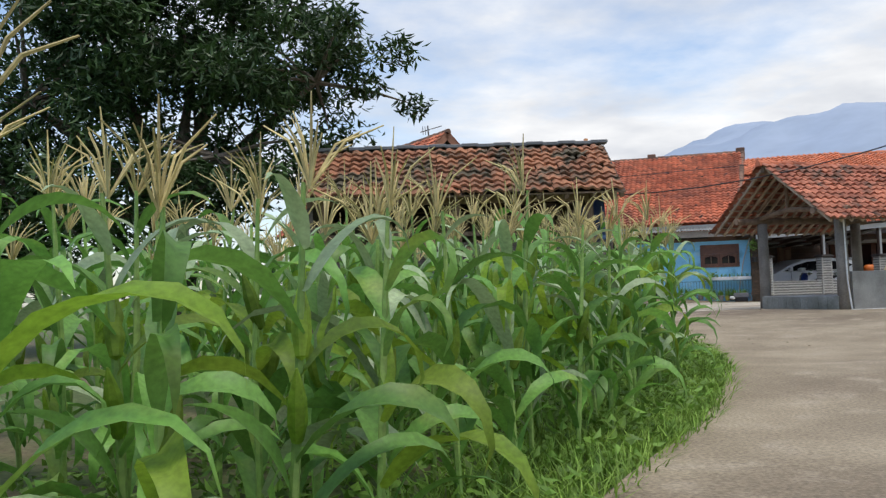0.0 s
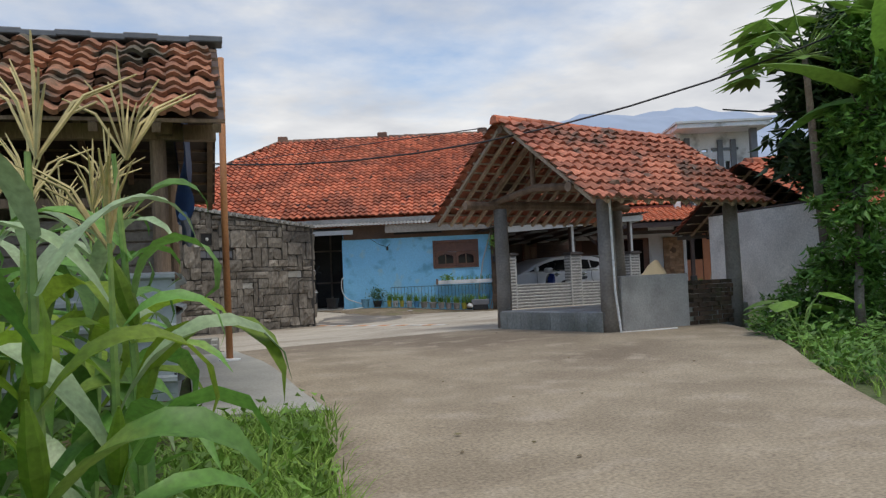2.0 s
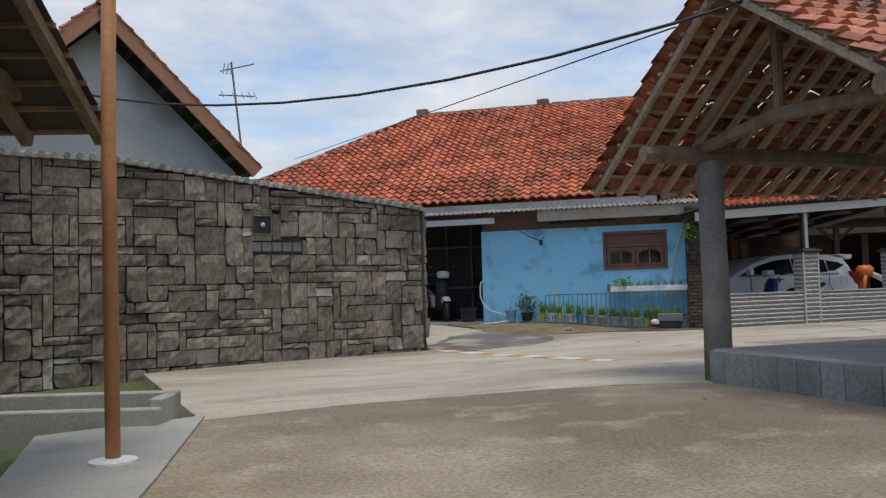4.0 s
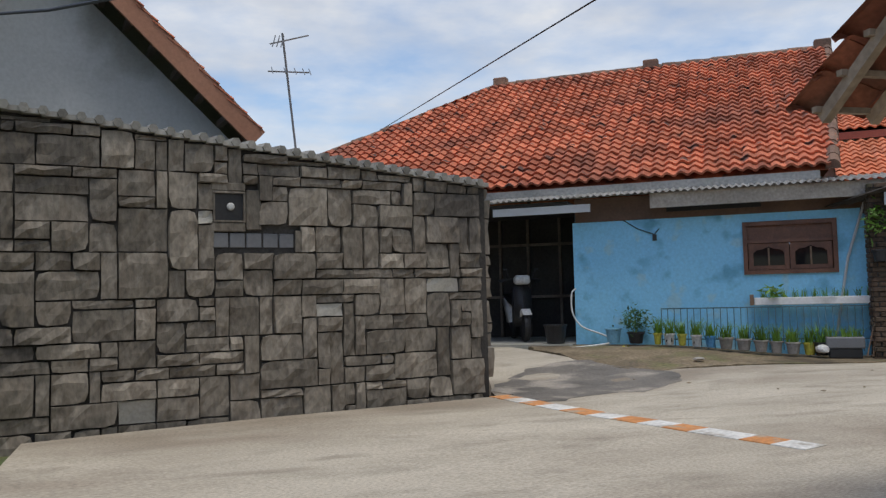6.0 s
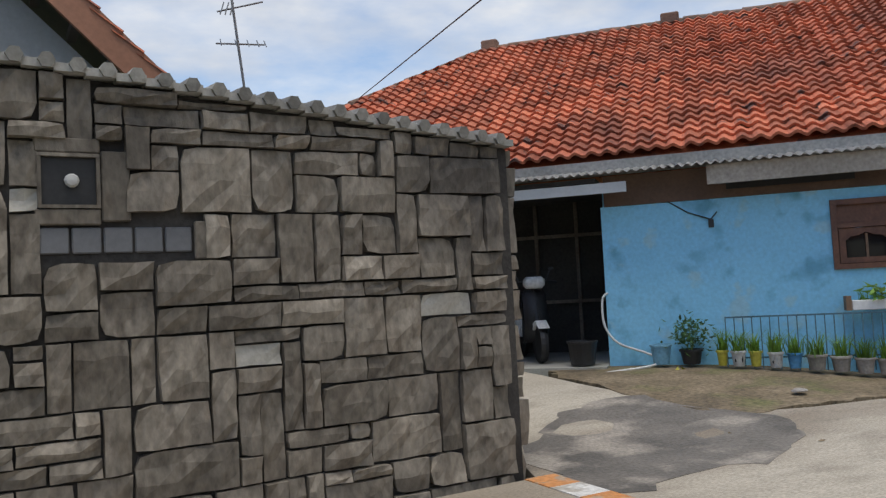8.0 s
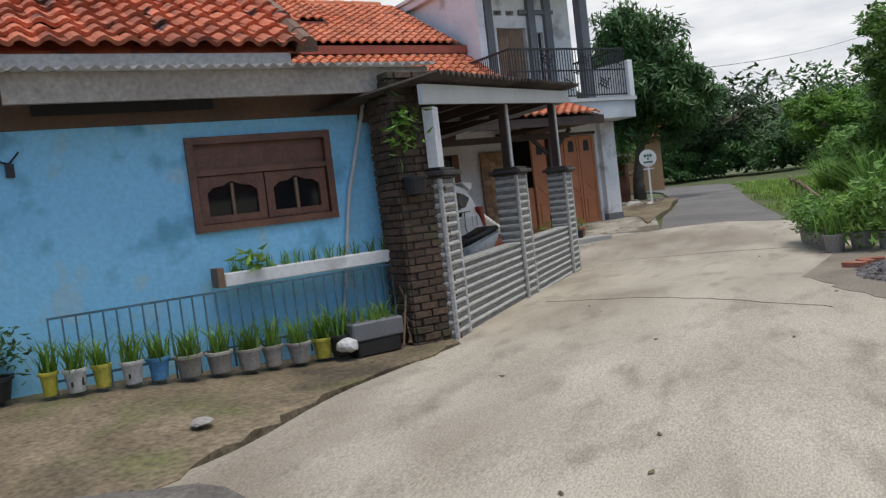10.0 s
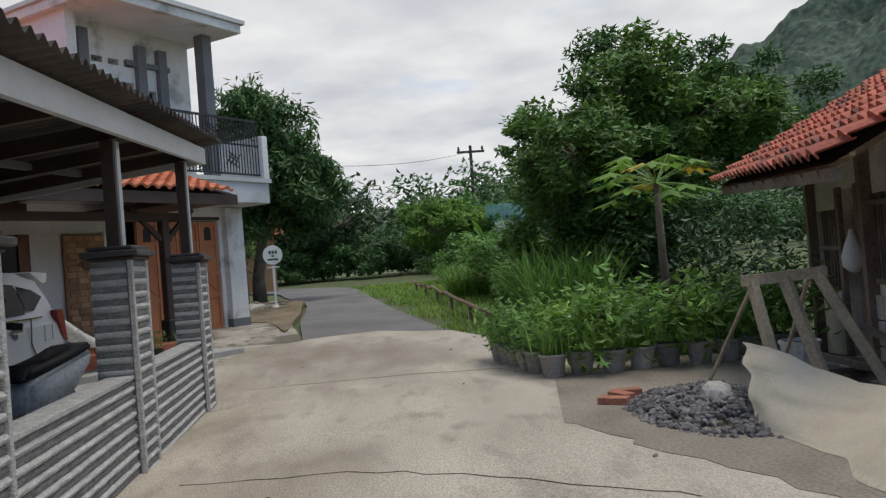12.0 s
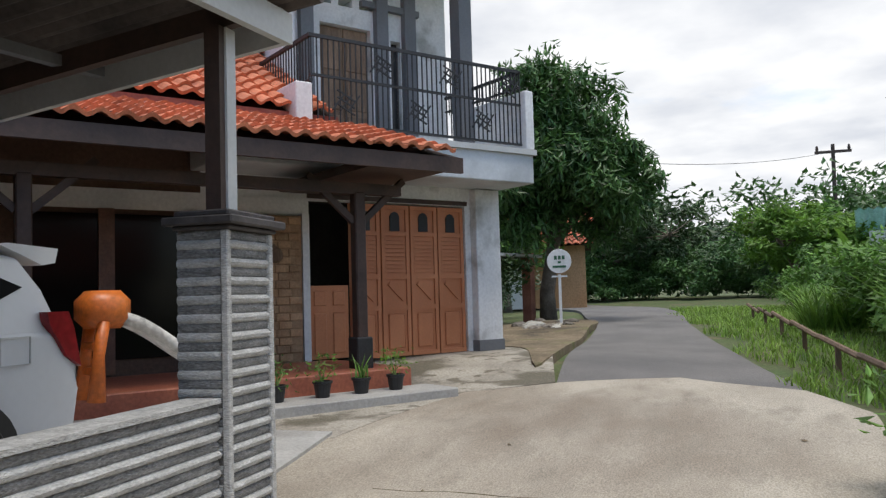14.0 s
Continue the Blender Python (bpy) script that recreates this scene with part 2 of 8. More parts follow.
LEAF_MANGO = mat("mango_leaves", (0.048, 0.120, 0.032), (0.088, 0.184, 0.048), 0.45, 1.0, 0, 20, rand=0.45, trans=0.25)
LEAF_GARDEN = mat("garden_tree_leaves", (0.075, 0.16, 0.034), (0.140, 0.25, 0.050), 0.5, 0.9, 0, 20, rand=0.45, trans=0.3)
LEAF_MID = mat("mid_green_leaves", (0.100, 0.220, 0.040), (0.170, 0.320, 0.060), 0.55, 0.8, 0, 20, rand=0.45, trans=0.3)
LEAF_BRIGHT = mat("bright_green_leaves", (0.117, 0.234, 0.033), (0.182, 0.325, 0.052), 0.55, 0.8, 0, 20, rand=0.4, trans=0.35)
# leaf copies with grey sheen and backlit yellow-green painted in; lime also serves cobs
CORN_PALE = mat("sheen_corn_leaves", (0.26, 0.37, 0.19), (0.38, 0.48, 0.27), 0.45, 2.5, 0.1, 60, rand=0.3, trans=0.2)
CORN_LIME = mat("backlit_corn_leaves_and_cobs", (0.19, 0.33, 0.03), (0.30, 0.42, 0.05), 0.55, 2.5, 0.1, 60, rand=0.3, trans=0.45)
# roof sheet darkened all over to carry the shade of its underside
SHEET_UNDER = mat("shaded_underside_sheet", (0.085, 0.072, 0.062), (0.14, 0.12, 0.105), 0.85, 2.0, 0.1, 30, stain=(0.06, 0.05, 0.045), grit=0.2)
# brown planks, darkened so the colour holds the dim carport's shade
PLANK_DARK = mat("shade_darkened_plank", (0.034, 0.017, 0.011), (0.060, 0.030, 0.019), 0.8, 3.0, 0.2, 30, rand=0.2, grit=0.25)
LEAF_YELLOW = mat("yellow_leaves", (0.45, 0.30, 0.03), (0.55, 0.40, 0.06), 0.6, 2, 0, 20, rand=0.2, trans=0.3)
CORN_LEAF = mat("corn_leaves", (0.115, 0.27, 0.05), (0.19, 0.38, 0.075), 0.5, 2.5, 0.1, 60, rand=0.35, trans=0.3, stain=(0.246, 0.361, 0.072), stain_at=(0.58, 0.7), stain_scale=3)
CORN_STALK = mat("corn_stalk", (0.180, 0.315, 0.075), (0.270, 0.390, 0.105), 0.6, 6, 0.1, 40, rand=0.2)
TASSEL = mat("straw_tassel", (0.52, 0.42, 0.19), (0.66, 0.56, 0.28), 0.8, 4, 0, 30, rand=0.3, trans=0.2)
FAR_LEAF = mat("hazy_far_woods", (0.045, 0.075, 0.05), (0.085, 0.12, 0.075), 0.9, 0.10, 1.0, 0.35, grit=0.7, stain=(0.03, 0.05, 0.035), stain_at=(0.5, 0.62), stain_scale=0.22)
BATTEN = mat("pale_roof_lath", (0.36, 0.27, 0.19), (0.48, 0.37, 0.27), 0.85, 4.0, 0.3, 30, rand=0.25, grit=0.25)
# distance haze is mixed into the mountain's pale blue colour
MOUNTAIN = mat("haze_coloured_mountain", (0.30, 0.36, 0.46), (0.36, 0.42, 0.52), 1.0, 0.004, 0, 0.02, grit=0.08, spec=0.0)

# ---- mesh helpers ----
def mesh_of(name, bm, material, smooth=False):
    bmesh.ops.recalc_face_normals(bm, faces=bm.faces)
    me = bpy.data.meshes.new(name)
    bm.to_mesh(me)
    bm.free()
    for mt in (material if isinstance(material, (list, tuple)) else [material]):
        me.materials.append(mt)
    if smooth:
        me.shade_smooth()
    return me


def part(name, bm, material, parent=None, label="", smooth=False):
    me = bm if isinstance(bm, bpy.types.Mesh) else mesh_of(name, bm, material, smooth)
    ob = new(name, me)
    if parent:
        ob.parent = parent
    if label:
        tagged(ob, label)
    return ob


def thing(name, label, category, m=None, group="", kind=""):
    ob = new(name)
    ob.empty_display_size = 0.1
    if m is not None:
        ob.matrix_basis = m
    return tagged(ob, label, category, group, kind)


def bare(name, verts, faces, material, smooth=False):
    me = bpy.data.meshes.new(name)
    me.from_pydata(verts, [], faces)
    me.materials.append(material)
    if smooth:
        me.shade_smooth()
    return me


def box(bm, x0, x1, y0, y1, z0, z1, m=None, bevel=0.0):
    r = bmesh.ops.create_cube(bm, size=1.0, matrix=Matrix.Translation(((x0 + x1) / 2, (y0 + y1) / 2, (z0 + z1) / 2)) @ Matrix.Diagonal((abs(x1 - x0), abs(y1 - y0), abs(z1 - z0), 1)))
    vs = r["verts"]
    if bevel:
        es = list({e for v in vs for e in v.link_edges})
        g = bmesh.ops.bevel(bm, geom=es, offset=bevel, segments=1, affect="EDGES", profile=0.5)
        vs = list({v for f in g["faces"] for v in f.verts} | {v for v in vs if v.is_valid})
    if m is not None:
        bmesh.ops.transform(bm, matrix=m, verts=vs)
    return vs


def boxes(*specs, bevel=0.0):
    bm = bmesh.new()
    for s in specs:
        box(bm, *s, bevel=bevel)
    return bm


def tube(bm, pts, radii, sides=8, cap=True):
    """A tapered tube through the points."""
    pts = [Vector(p) for p in pts]
    if not isinstance(radii, (list, tuple)):
        radii = [radii] * len(pts)
    rings = []
    for i, p in enumerate(pts):
        d = (pts[min(i + 1, len(pts) - 1)] - pts[max(i - 1, 0)]).normalized()
        side = d.cross(Vector((0, 0, 1)) if abs(d.z) < 0.9 else Vector((1, 0, 0))).normalized()
        up = side.cross(d)
        rings.append([bm.verts.new(p + radii[i] * (math.cos(6.2832 * k / sides) * side + math.sin(6.2832 * k / sides) * up)) for k in range(sides)])
    for a, b in zip(rings, rings[1:]):
        for k in range(sides):
            bm.faces.new((a[k], a[(k + 1) % sides], b[(k + 1) % sides], b[k]))
    if cap:
        bm.faces.new(rings[0])
        bm.faces.new(rings[-1])
    return bm


def beam(bm, a, b, w, h):
    """A squared beam from a to b, w across and h deep."""
    a, b = Vector(a), Vector(b)
    d = b - a
    x = d.normalized()
    y = Vector((0, 0, 1)).cross(x)
    y = y.normalized() if y.length > 1e-4 else Vector((0, 1, 0))
    z = x.cross(y)
    m = Matrix((x, y, z)).transposed().to_4x4()
    m.translation = a
    return box(bm, 0, d.length, -w / 2, w / 2, -h / 2, h / 2, m)


def lathe(bm, profile, sides=16, m=None):
    """A turned shape; profile: (radius, height) from the bottom up."""
    rings = []
    for r, zz in profile:
        rings.append([bm.verts.new((r * math.cos(6.2832 * k / sides), r * math.sin(6.2832 * k / sides), zz)) for k in range(sides)])
    for a, b in zip(rings, rings[1:]):
        for k in range(sides):
            bm.faces.new((a[k], a[(k + 1) % sides], b[(k + 1) % sides], b[k]))
    for r in (rings[0], rings[-1]):
        bm.faces.new(r)
    if m is not None:
        bmesh.ops.transform(bm, matrix=m, verts=[v for r in rings for v in r])
    return bm


def plate(bm, outline, z0, z1, m=None):
    """A flat plate with an outline in x, y, between two heights."""
    lo = [bm.verts.new((x, y, z0)) for x, y in outline]
    hi = [bm.verts.new((x, y, z1)) for x, y in outline]
    bm.faces.new(hi)
    bm.faces.new(lo[::-1])
    n = len(lo)
    for i in range(n):
        bm.faces.new((lo[i], lo[(i + 1) % n], hi[(i + 1) % n], hi[i]))
    if m is not None:
        bmesh.ops.transform(bm, matrix=m, verts=lo + hi)
    return bm


def upright(outline, y0, y1):
    """A plate that stands in the x, z plane, between two depths."""
    bm = bmesh.new()
    a = [bm.verts.new((x, y0, zz)) for x, zz in outline]
    b = [bm.verts.new((x, y1, zz)) for x, zz in outline]
    bm.faces.new(a)
    bm.faces.new(b[::-1])
    n = len(a)
    for i in range(n):
        bm.faces.new((a[i], a[(i + 1) % n], b[(i + 1) % n], b[i]))
    return bm


def wall_with_holes(length, z0, z1, thick, holes, x0=0.0):
    """A wall along x, its face at y = 0, with rectangular holes (xa, xb, za, zb) right through it."""
    xs = sorted({x0, x0 + length, *[h[0] for h in holes], *[h[1] for h in holes]})
    zs = sorted({z0, z1, *[h[2] for h in holes], *[h[3] for h in holes]})
    bm = bmesh.new()
    grid = {}
    solid = {}
    for i in range(len(xs) - 1):
        for j in range(len(zs) - 1):
            cx, cz = (xs[i] + xs[i + 1]) / 2, (zs[j] + zs[j + 1]) / 2
            solid[i, j] = not any(h[0] < cx < h[1] and h[2] < cz < h[3] for h in holes)

    def v(i, k, j):
        if (i, k, j) not in grid:
            grid[i, k, j] = bm.verts.new((xs[i], k * thick, zs[j]))
        return grid[i, k, j]

    for (i, j), s in solid.items():
        if not s:
            continue
        bm.faces.new((v(i, 0, j), v(i + 1, 0, j), v(i + 1, 0, j + 1), v(i, 0, j + 1)))
        bm.faces.new((v(i, 1, j), v(i, 1, j + 1), v(i + 1, 1, j + 1), v(i + 1, 1, j)))
        for di, dj, a, b in ((-1, 0, (i, j), (i, j + 1)), (1, 0, (i + 1, j), (i + 1, j + 1)), (0, -1, (i, j), (i + 1, j)), (0, 1, (i, j + 1), (i + 1, j + 1))):
            if not solid.get((i + di, j + dj), False):
                bm.faces.new((v(a[0], 0, a[1]), v(b[0], 0, b[1]), v(b[0], 1, b[1]), v(a[0], 1, a[1])))
    return bm


def turned(x, y, z, ang):
    return pose(x, y, z, 0, 0, ang)


def smooth_line(pts, n=6, closed=False):
    """A softly curved line through the points."""
    out = []
    k = len(pts)
    for i in range(k if closed else k - 1):
        p = [Vector(pts[j % k] if closed else pts[min(max(j, 0), k - 1)]) for j in (i - 1, i, i + 1, i + 2)]
        for s in range(n):
            t = s / n
            out.append(0.5 * (2 * p[1] + (p[2] - p[0]) * t + (2 * p[0] - 5 * p[1] + 4 * p[2] - p[3]) * t * t + (3 * p[1] - p[0] - 3 * p[2] + p[3]) * t ** 3))
    if not closed:
        out.append(Vector(pts[-1]))
    return out


# ---- the lie of the land ----
LIE = ((0.6, -0.1, 0.20), (-6, -8, -0.2), (3.5, 3.2, 0.36), (6.5, 6.6, 0.43), (6.6, 8.9, 0.55), (7.2, 12.1, 0.65), (11.2, 11.5, 0.70), (10.9, 17.9, 0.66), (16.0, 18.5, 0.69), (20.5, 18.6, 0.65),
       (20.3, 15.8, 0.69), (16.5, 15.0, 0.70), (23.6, 19.0, 0.74), (27.0, 19.3, 0.93), (32.3, 19.0, 1.05), (13.3, 21.0, 0.84), (24.5, 16.0, 0.76), (40, 18.0, 1.14), (60, 18, 1.3), (9, 5, 0.52), (60, -10, 1.1), (0, 14, 0.6))


def lie(x, y):
    s = w = 0.0
    for a, b, c in LIE:
        k = 1 / ((x - a) ** 2 + (y - b) ** 2 + 0.6) ** 1.6
        s, w = s + k * c, w + k
    return s / w


def draped(outline, lift, depth, step=0.6, wobble=0.0):
    """A sheet with the given outline that follows the ground, with an edge that goes down by depth."""
    bm = bmesh.new()
    f = bm.faces.new([bm.verts.new((p[0], p[1], 0)) for p in outline])
    xs, ys = [p[0] for p in outline], [p[1] for p in outline]
    for ax, lo, hi in ((0, min(xs), max(xs)), (1, min(ys), max(ys))):
        q = math.ceil(lo / step) * step
        while q < hi:
            co, no = [0, 0, 0], [0, 0, 0]
            co[ax], no[ax] = q, 1
            bmesh.ops.bisect_plane(bm, geom=bm.verts[:] + bm.edges[:] + bm.faces[:], plane_co=co, plane_no=no)
            q += step
    for v in bm.verts:
        v.co.z = lie(v.co.x, v.co.y) + lift + wobble * noise.noise(v.co * 0.8)
    if bm.faces[:][0].normal.z < 0:
        bmesh.ops.reverse_faces(bm, faces=bm.faces[:])
    rim = [e for e in bm.edges if e.is_boundary]
    g = bmesh.ops.extrude_edge_only(bm, edges=rim)
    for v in g["geom"]:
        if isinstance(v, bmesh.types.BMVert):
            v.co.z -= depth
    return bm


# ---- roof tiles ----
def tile_mesh(name, tw, tl, material, rise=0.2):
    xs = [i / 6 - 0.5 for i in range(7)]
    vs, fs = [], []
    for yy, dz in ((0.0, 0.040), (tl * 1.18, 0.0)):
        for x in xs:
            vs.append((x * tw * 1.04, yy, dz + tw * rise * (0.5 + 0.5 * math.cos(6.2832 * (x + 0.18)))))
    for x in xs:
        vs.append((x * tw * 1.04, 0.004, 0.006 + tw * rise * (0.5 + 0.5 * math.cos(6.2832 * (x + 0.18)))))
    for i in range(6):
        fs.append((i, i + 1, 8 + i, 7 + i))
        fs.append((14 + i, 15 + i, i + 1, i))
    return bare(name, vs, fs, material, False)


def lay_tiles(roof, origin, u, s, width, length, tw, tl, material, near, budget=300, inside=None, rough=1.0, seed=1, rise=0.27):
    """Courses of tiles on a slope: origin at the eave, u along it, s up the slope. Those nearest to near are pieces of their own."""
    rnd = random.Random(seed)
    me = tile_mesh("roof_tile", tw, tl, material, rise)
    u, s, o = Vector(u).normalized(), Vector(s).normalized(), Vector(origin)
    n = u.cross(s)
    if n.z < 0:
        n = -n
    ms = []
    for j in range(int(length / tl)):
        for i in range(int(width / tw)):
            a, b = (i + 0.5) * tw, j * tl
            if inside and not inside(a, b + tl / 2):
                continue
            m = Matrix((u, s, n)).transposed().to_4x4()
            m.translation = o + u * a + s * b + n * (0.004 * rough * rnd.random())
            m = m @ pose(rnd.gauss(0, 0.004) * rough, rnd.gauss(0, 0.006) * rough, 0, rnd.gauss(0, 0.9) * rough, rnd.gauss(0, 1.2) * rough, rnd.gauss(0, 1.0) * rough)
            ms.append(m)
    near = Vector(near)
    ms.sort(key=lambda m: (m.translation - near).length)
    for m in ms[:budget]:
        t = new("roof_tile", me)
        t.parent = roof
        t.matrix_basis = m
    if ms[budget:]:
        vs = np.array([v.co[:] for v in me.vertices])
        fs = np.array([p.vertices[:] for p in me.polygons])
        va, fa = [], []
        for k, m in enumerate(ms[budget:]):
            a = np.array(m)
            va.append(vs @ a[:3, :3].T + a[:3, 3])
            fa.append(fs + k * len(vs))
        rest = part("roof_tiles", bare("roof_tiles", np.concatenate(va).tolist(), np.concatenate(fa).tolist(), material), material, roof)
        tagged(rest, kind="stuff")


def ridge_caps(roof, a, b, material, step=0.22, r=0.07):
    a, b = Vector(a), Vector(b)
    n = max(1, round((b - a).length / step))
    d = (b - a) / n
    x = d.normalized()
    y = Vector((0, 0, 1)).cross(x).normalized()
    z = x.cross(y)
    pr = [(-1.0, -0.55), (-0.8, 0.35), (-0.3, 0.8), (0.3, 0.8), (0.8, 0.35), (1.0, -0.55)]
    rnd = random.Random(n)
    for i in range(n):
        bm = bmesh.new()
        j = z * rnd.uniform(-0.008, 0.008)
        p, q = a + d * (i - 0.06) + j, a + d * (i + 1.06) + j
        A = [bm.verts.new(p + y * c * r * 1.06 + z * (e * r * 1.06)) for c, e in pr]
        B = [bm.verts.new(q + y * c * r * 0.95 + z * (e * r * 0.95)) for c, e in pr]
        for k in range(5):
            bm.faces.new((A[k], A[k + 1], B[k + 1], B[k]))
        bm.faces.new(A)
        bm.faces.new(B)
        part("ridge_tile", bm, material, roof)



# ---- ground, road, slabs ----
def spread(lo, near_lo, near_hi, hi, step):
    out = list(np.arange(near_lo, near_hi + 0.01, step))
    k, g = step, near_hi
    while g < hi:
        k *= 1.5
        g += k
        out.append(min(g, hi))
    k, g = step, near_lo
    while g > lo:
        k *= 1.5
        g -= k
        out.insert(0, max(g, lo))
    return out


gx, gy = spread(-1500, -12, 46, 1500, 0.8), spread(-1500, -12, 32, 1500, 0.8)
gv = [(x, y, lie(x, y) - 0.05 + 0.03 * noise.noise(Vector((x, y, 0)) * 0.7)) for y in gy for x in gx]
gf = [(j * len(gx) + i, j * len(gx) + i + 1, (j + 1) * len(gx) + i + 1, (j + 1) * len(gx) + i) for j in range(len(gy) - 1) for i in range(len(gx) - 1)]
tagged(new("ground", bare("ground", gv, gf, GROUND, True)), "earth with grass and bare patches", "ground", kind="structure")

LEFT_EDGE = [(-9, -8.4), (-4, -3.5), (-1, -0.4), (0.6, 1.2), (2.38, 2.96), (3.63, 4.15), (4.9, 5.65), (5.5, 6.6), (5.9, 7.35), (6.63, 8.95)]
SEAM = [Vector(p) for p in ((7.62, 13.35), (8.6, 13.5), (9.8, 13.35), (10.7, 13.1), (11.3, 12.75))]
road_line = smooth_line(LEFT_EDGE, 5) + [Vector(p) for p in ((6.95, 10.2), (7.3, 11.8))] + SEAM
road_line += smooth_line([(13.2, 12.2), (13.4, 11.4), (12.4, 9.9), (11.5, 8.9), (10.3, 7.8), (8.8, 6.4), (6.2, 4.0), (3.2, 0.9), (0.2, -2.2), (-6, -8.6)], 5)
tagged(new("road", mesh_of("road", draped(road_line, 0.035, 0.14), CONCRETE)), "brown-stained worn concrete village road", "road", kind="structure")
pale_line = SEAM[::-1] + [Vector(p) for p in ((7.65, 13.6), (7.4, 16.95), (9.0, 17.4), (10.9, 17.85), (11.2, 19.5), (11.4, 22.0), (12.3, 21.6), (12.35, 20.3))]
pale_line += smooth_line([(12.65, 18.8), (13.34, 18.57), (14.54, 18.63), (15.79, 18.45)], 5) + [Vector(p) for p in ((15.8, 18.9), (20.6, 19.1), (22.3, 19.35), (24.4, 19.02), (24.95, 18.25), (25.4, 17.2), (24.6, 16.2))]
pale_line += smooth_line([(23.4, 15.9), (21.4, 15.85), (20.4, 14.2), (18.8, 13.5), (16.0, 13.2), (14.2, 13.0), (13.25, 12.2)], 5)
tagged(new("road_junction", mesh_of("road_junction", draped(pale_line, 0.039, 0.14), CONCRETE_PALE)), "pale worn concrete of the road junction", "road", kind="structure")
# narrow joints and cracks in the concrete
rnd = random.Random(44)
for k, pts in enumerate((((16.5, 16.0), (17.4, 17.2), (17.6, 18.4)), ((20.8, 16.1), (21.1, 17.4), (21.2, 18.6)))):
    cl = [p + Vector((rnd.uniform(-0.03, 0.03), rnd.uniform(-0.03, 0.03))) for p in smooth_line(pts, 9)]
    nrm = [Vector((-(b - a).y, (b - a).x)).normalized() for a, b in zip(cl, cl[1:])]
    wd = [rnd.uniform(0.001, 0.003) for _ in nrm]
    ring = [p + n_ * w_ for p, n_, w_ in zip(cl, nrm, wd)] + [p - n_ * w_ for p, n_, w_ in list(zip(cl, nrm, wd))[::-1]]
    tagged(new("road_crack", mesh_of("road_crack", draped(ring, 0.0435, 0.003, 0.6), SOIL)), "thin dark crack in the concrete road", "crack", "road cracks", kind="structure")
gp = np.random.RandomState(77)
dv, df = [], []
for k in range(220):
    x, y = gp.uniform(4, 24), gp.uniform(4, 19)
    if not (y > x * 0.55 + 3.2 and y < x * 1.05 + 1.6 and x < 11) and not (10.5 < x < 24 and 15.9 < y < 18.3):
        continue
    r_, a_ = gp.uniform(0.006, 0.02), gp.uniform(0, 6.28)
    o = len(dv)
    z_ = lie(x, y) + 0.042
    dv += [(x + r_ * math.cos(a_ + q * 1.57) * (1.6 if q % 2 else 0.8), y + r_ * math.sin(a_ + q * 1.57) * (1.6 if q % 2 else 0.8), z_ + 0.004 * (q % 2)) for q in range(4)] + [(x, y, z_ + 0.010)]
    df += [(o, o + 1, o + 4), (o + 1, o + 2, o + 4), (o + 2, o + 3, o + 4), (o + 3, o, o + 4)]
tagged(new("road_litter", bare("road_litter", dv, df, SOIL)), "small dry leaves and grit on the road", "litter", kind="stuff")

yard_line = smooth_line([(18.22, 16.16), (16.10, 15.51), (15.39, 15.65), (14.46, 15.76), (14.09, 15.72)], 14) + [Vector(p) for p in ((15.2, 13.0), (17.0, 13.1), (18.8, 13.4), (20.3, 14.2), (20.9, 15.2), (20.6, 15.75))]
yard_line = [Vector((p[0], p[1])) + Vector((noise.noise(Vector((p[0] * 4, p[1] * 4, 2))), noise.noise(Vector((p[0] * 4, p[1] * 4, 6))))) * 0.12 for p in yard_line]
DAMP = mat("damp_stained_concrete", (0.19, 0.162, 0.125), (0.29, 0.25, 0.195), 0.85, 1.4, 0.5, 50, stain=(0.28, 0.245, 0.195), stain_at=(0.52, 0.72), stain_scale=0.9, grit=0.3)
tagged(new("yard", mesh_of("yard", draped(yard_line, 0.0425, 0.1, 0.5), DAMP)), "damp dark concrete before the old hut", "ground", kind="structure")

lane = smooth_line([(24.95, 18.3), (27.6, 18.55), (31.5, 18.75), (36, 19.6), (42, 21.0), (50, 24.5), (58, 30)], 5) + smooth_line([(60, 28), (52, 22.5), (44, 19.0), (37, 17.6), (31.5, 17.2), (27.5, 16.6), (24.75, 16.2), (25.3, 17.2)], 5)
tagged(new("lane", mesh_of("lane", draped(lane, 0.012, 0.1), ASPHALT)), "narrow grey asphalt lane leading away between trees", "road", kind="structure")

slab_line = [(6.68, 8.95), (5.95, 9.42), (6.1, 9.9), (6.72, 12.0), (6.75, 13.2), (7.70, 13.5), (7.35, 11.75), (6.99, 10.2)]
tagged(new("pavement", mesh_of("pavement", draped(slab_line, 0.05, 0.2, 0.4), SLAB)), "grey-green cement slab beside the road", "pavement", kind="structure")

bed_line = smooth_line([(12.38, 20.4), (12.7, 18.82), (13.34, 18.62), (14.54, 18.68), (15.75, 18.5), (16.15, 18.95), (15.2, 19.75), (13.2, 21.2), (12.6, 21.4)], 9, True)
bed_line = [Vector((p[0], p[1])) + Vector((noise.noise(Vector((p[0] * 7, p[1] * 7, 1))), noise.noise(Vector((p[0] * 7, p[1] * 7, 5))))) * 0.10 for p in bed_line]
tagged(new("soil_bed", mesh_of("soil_bed", draped(bed_line, 0.047, 0.06, 0.12, 0.010), SOIL)), "bare mossy soil in front of the blue house", "soil", kind="structure")

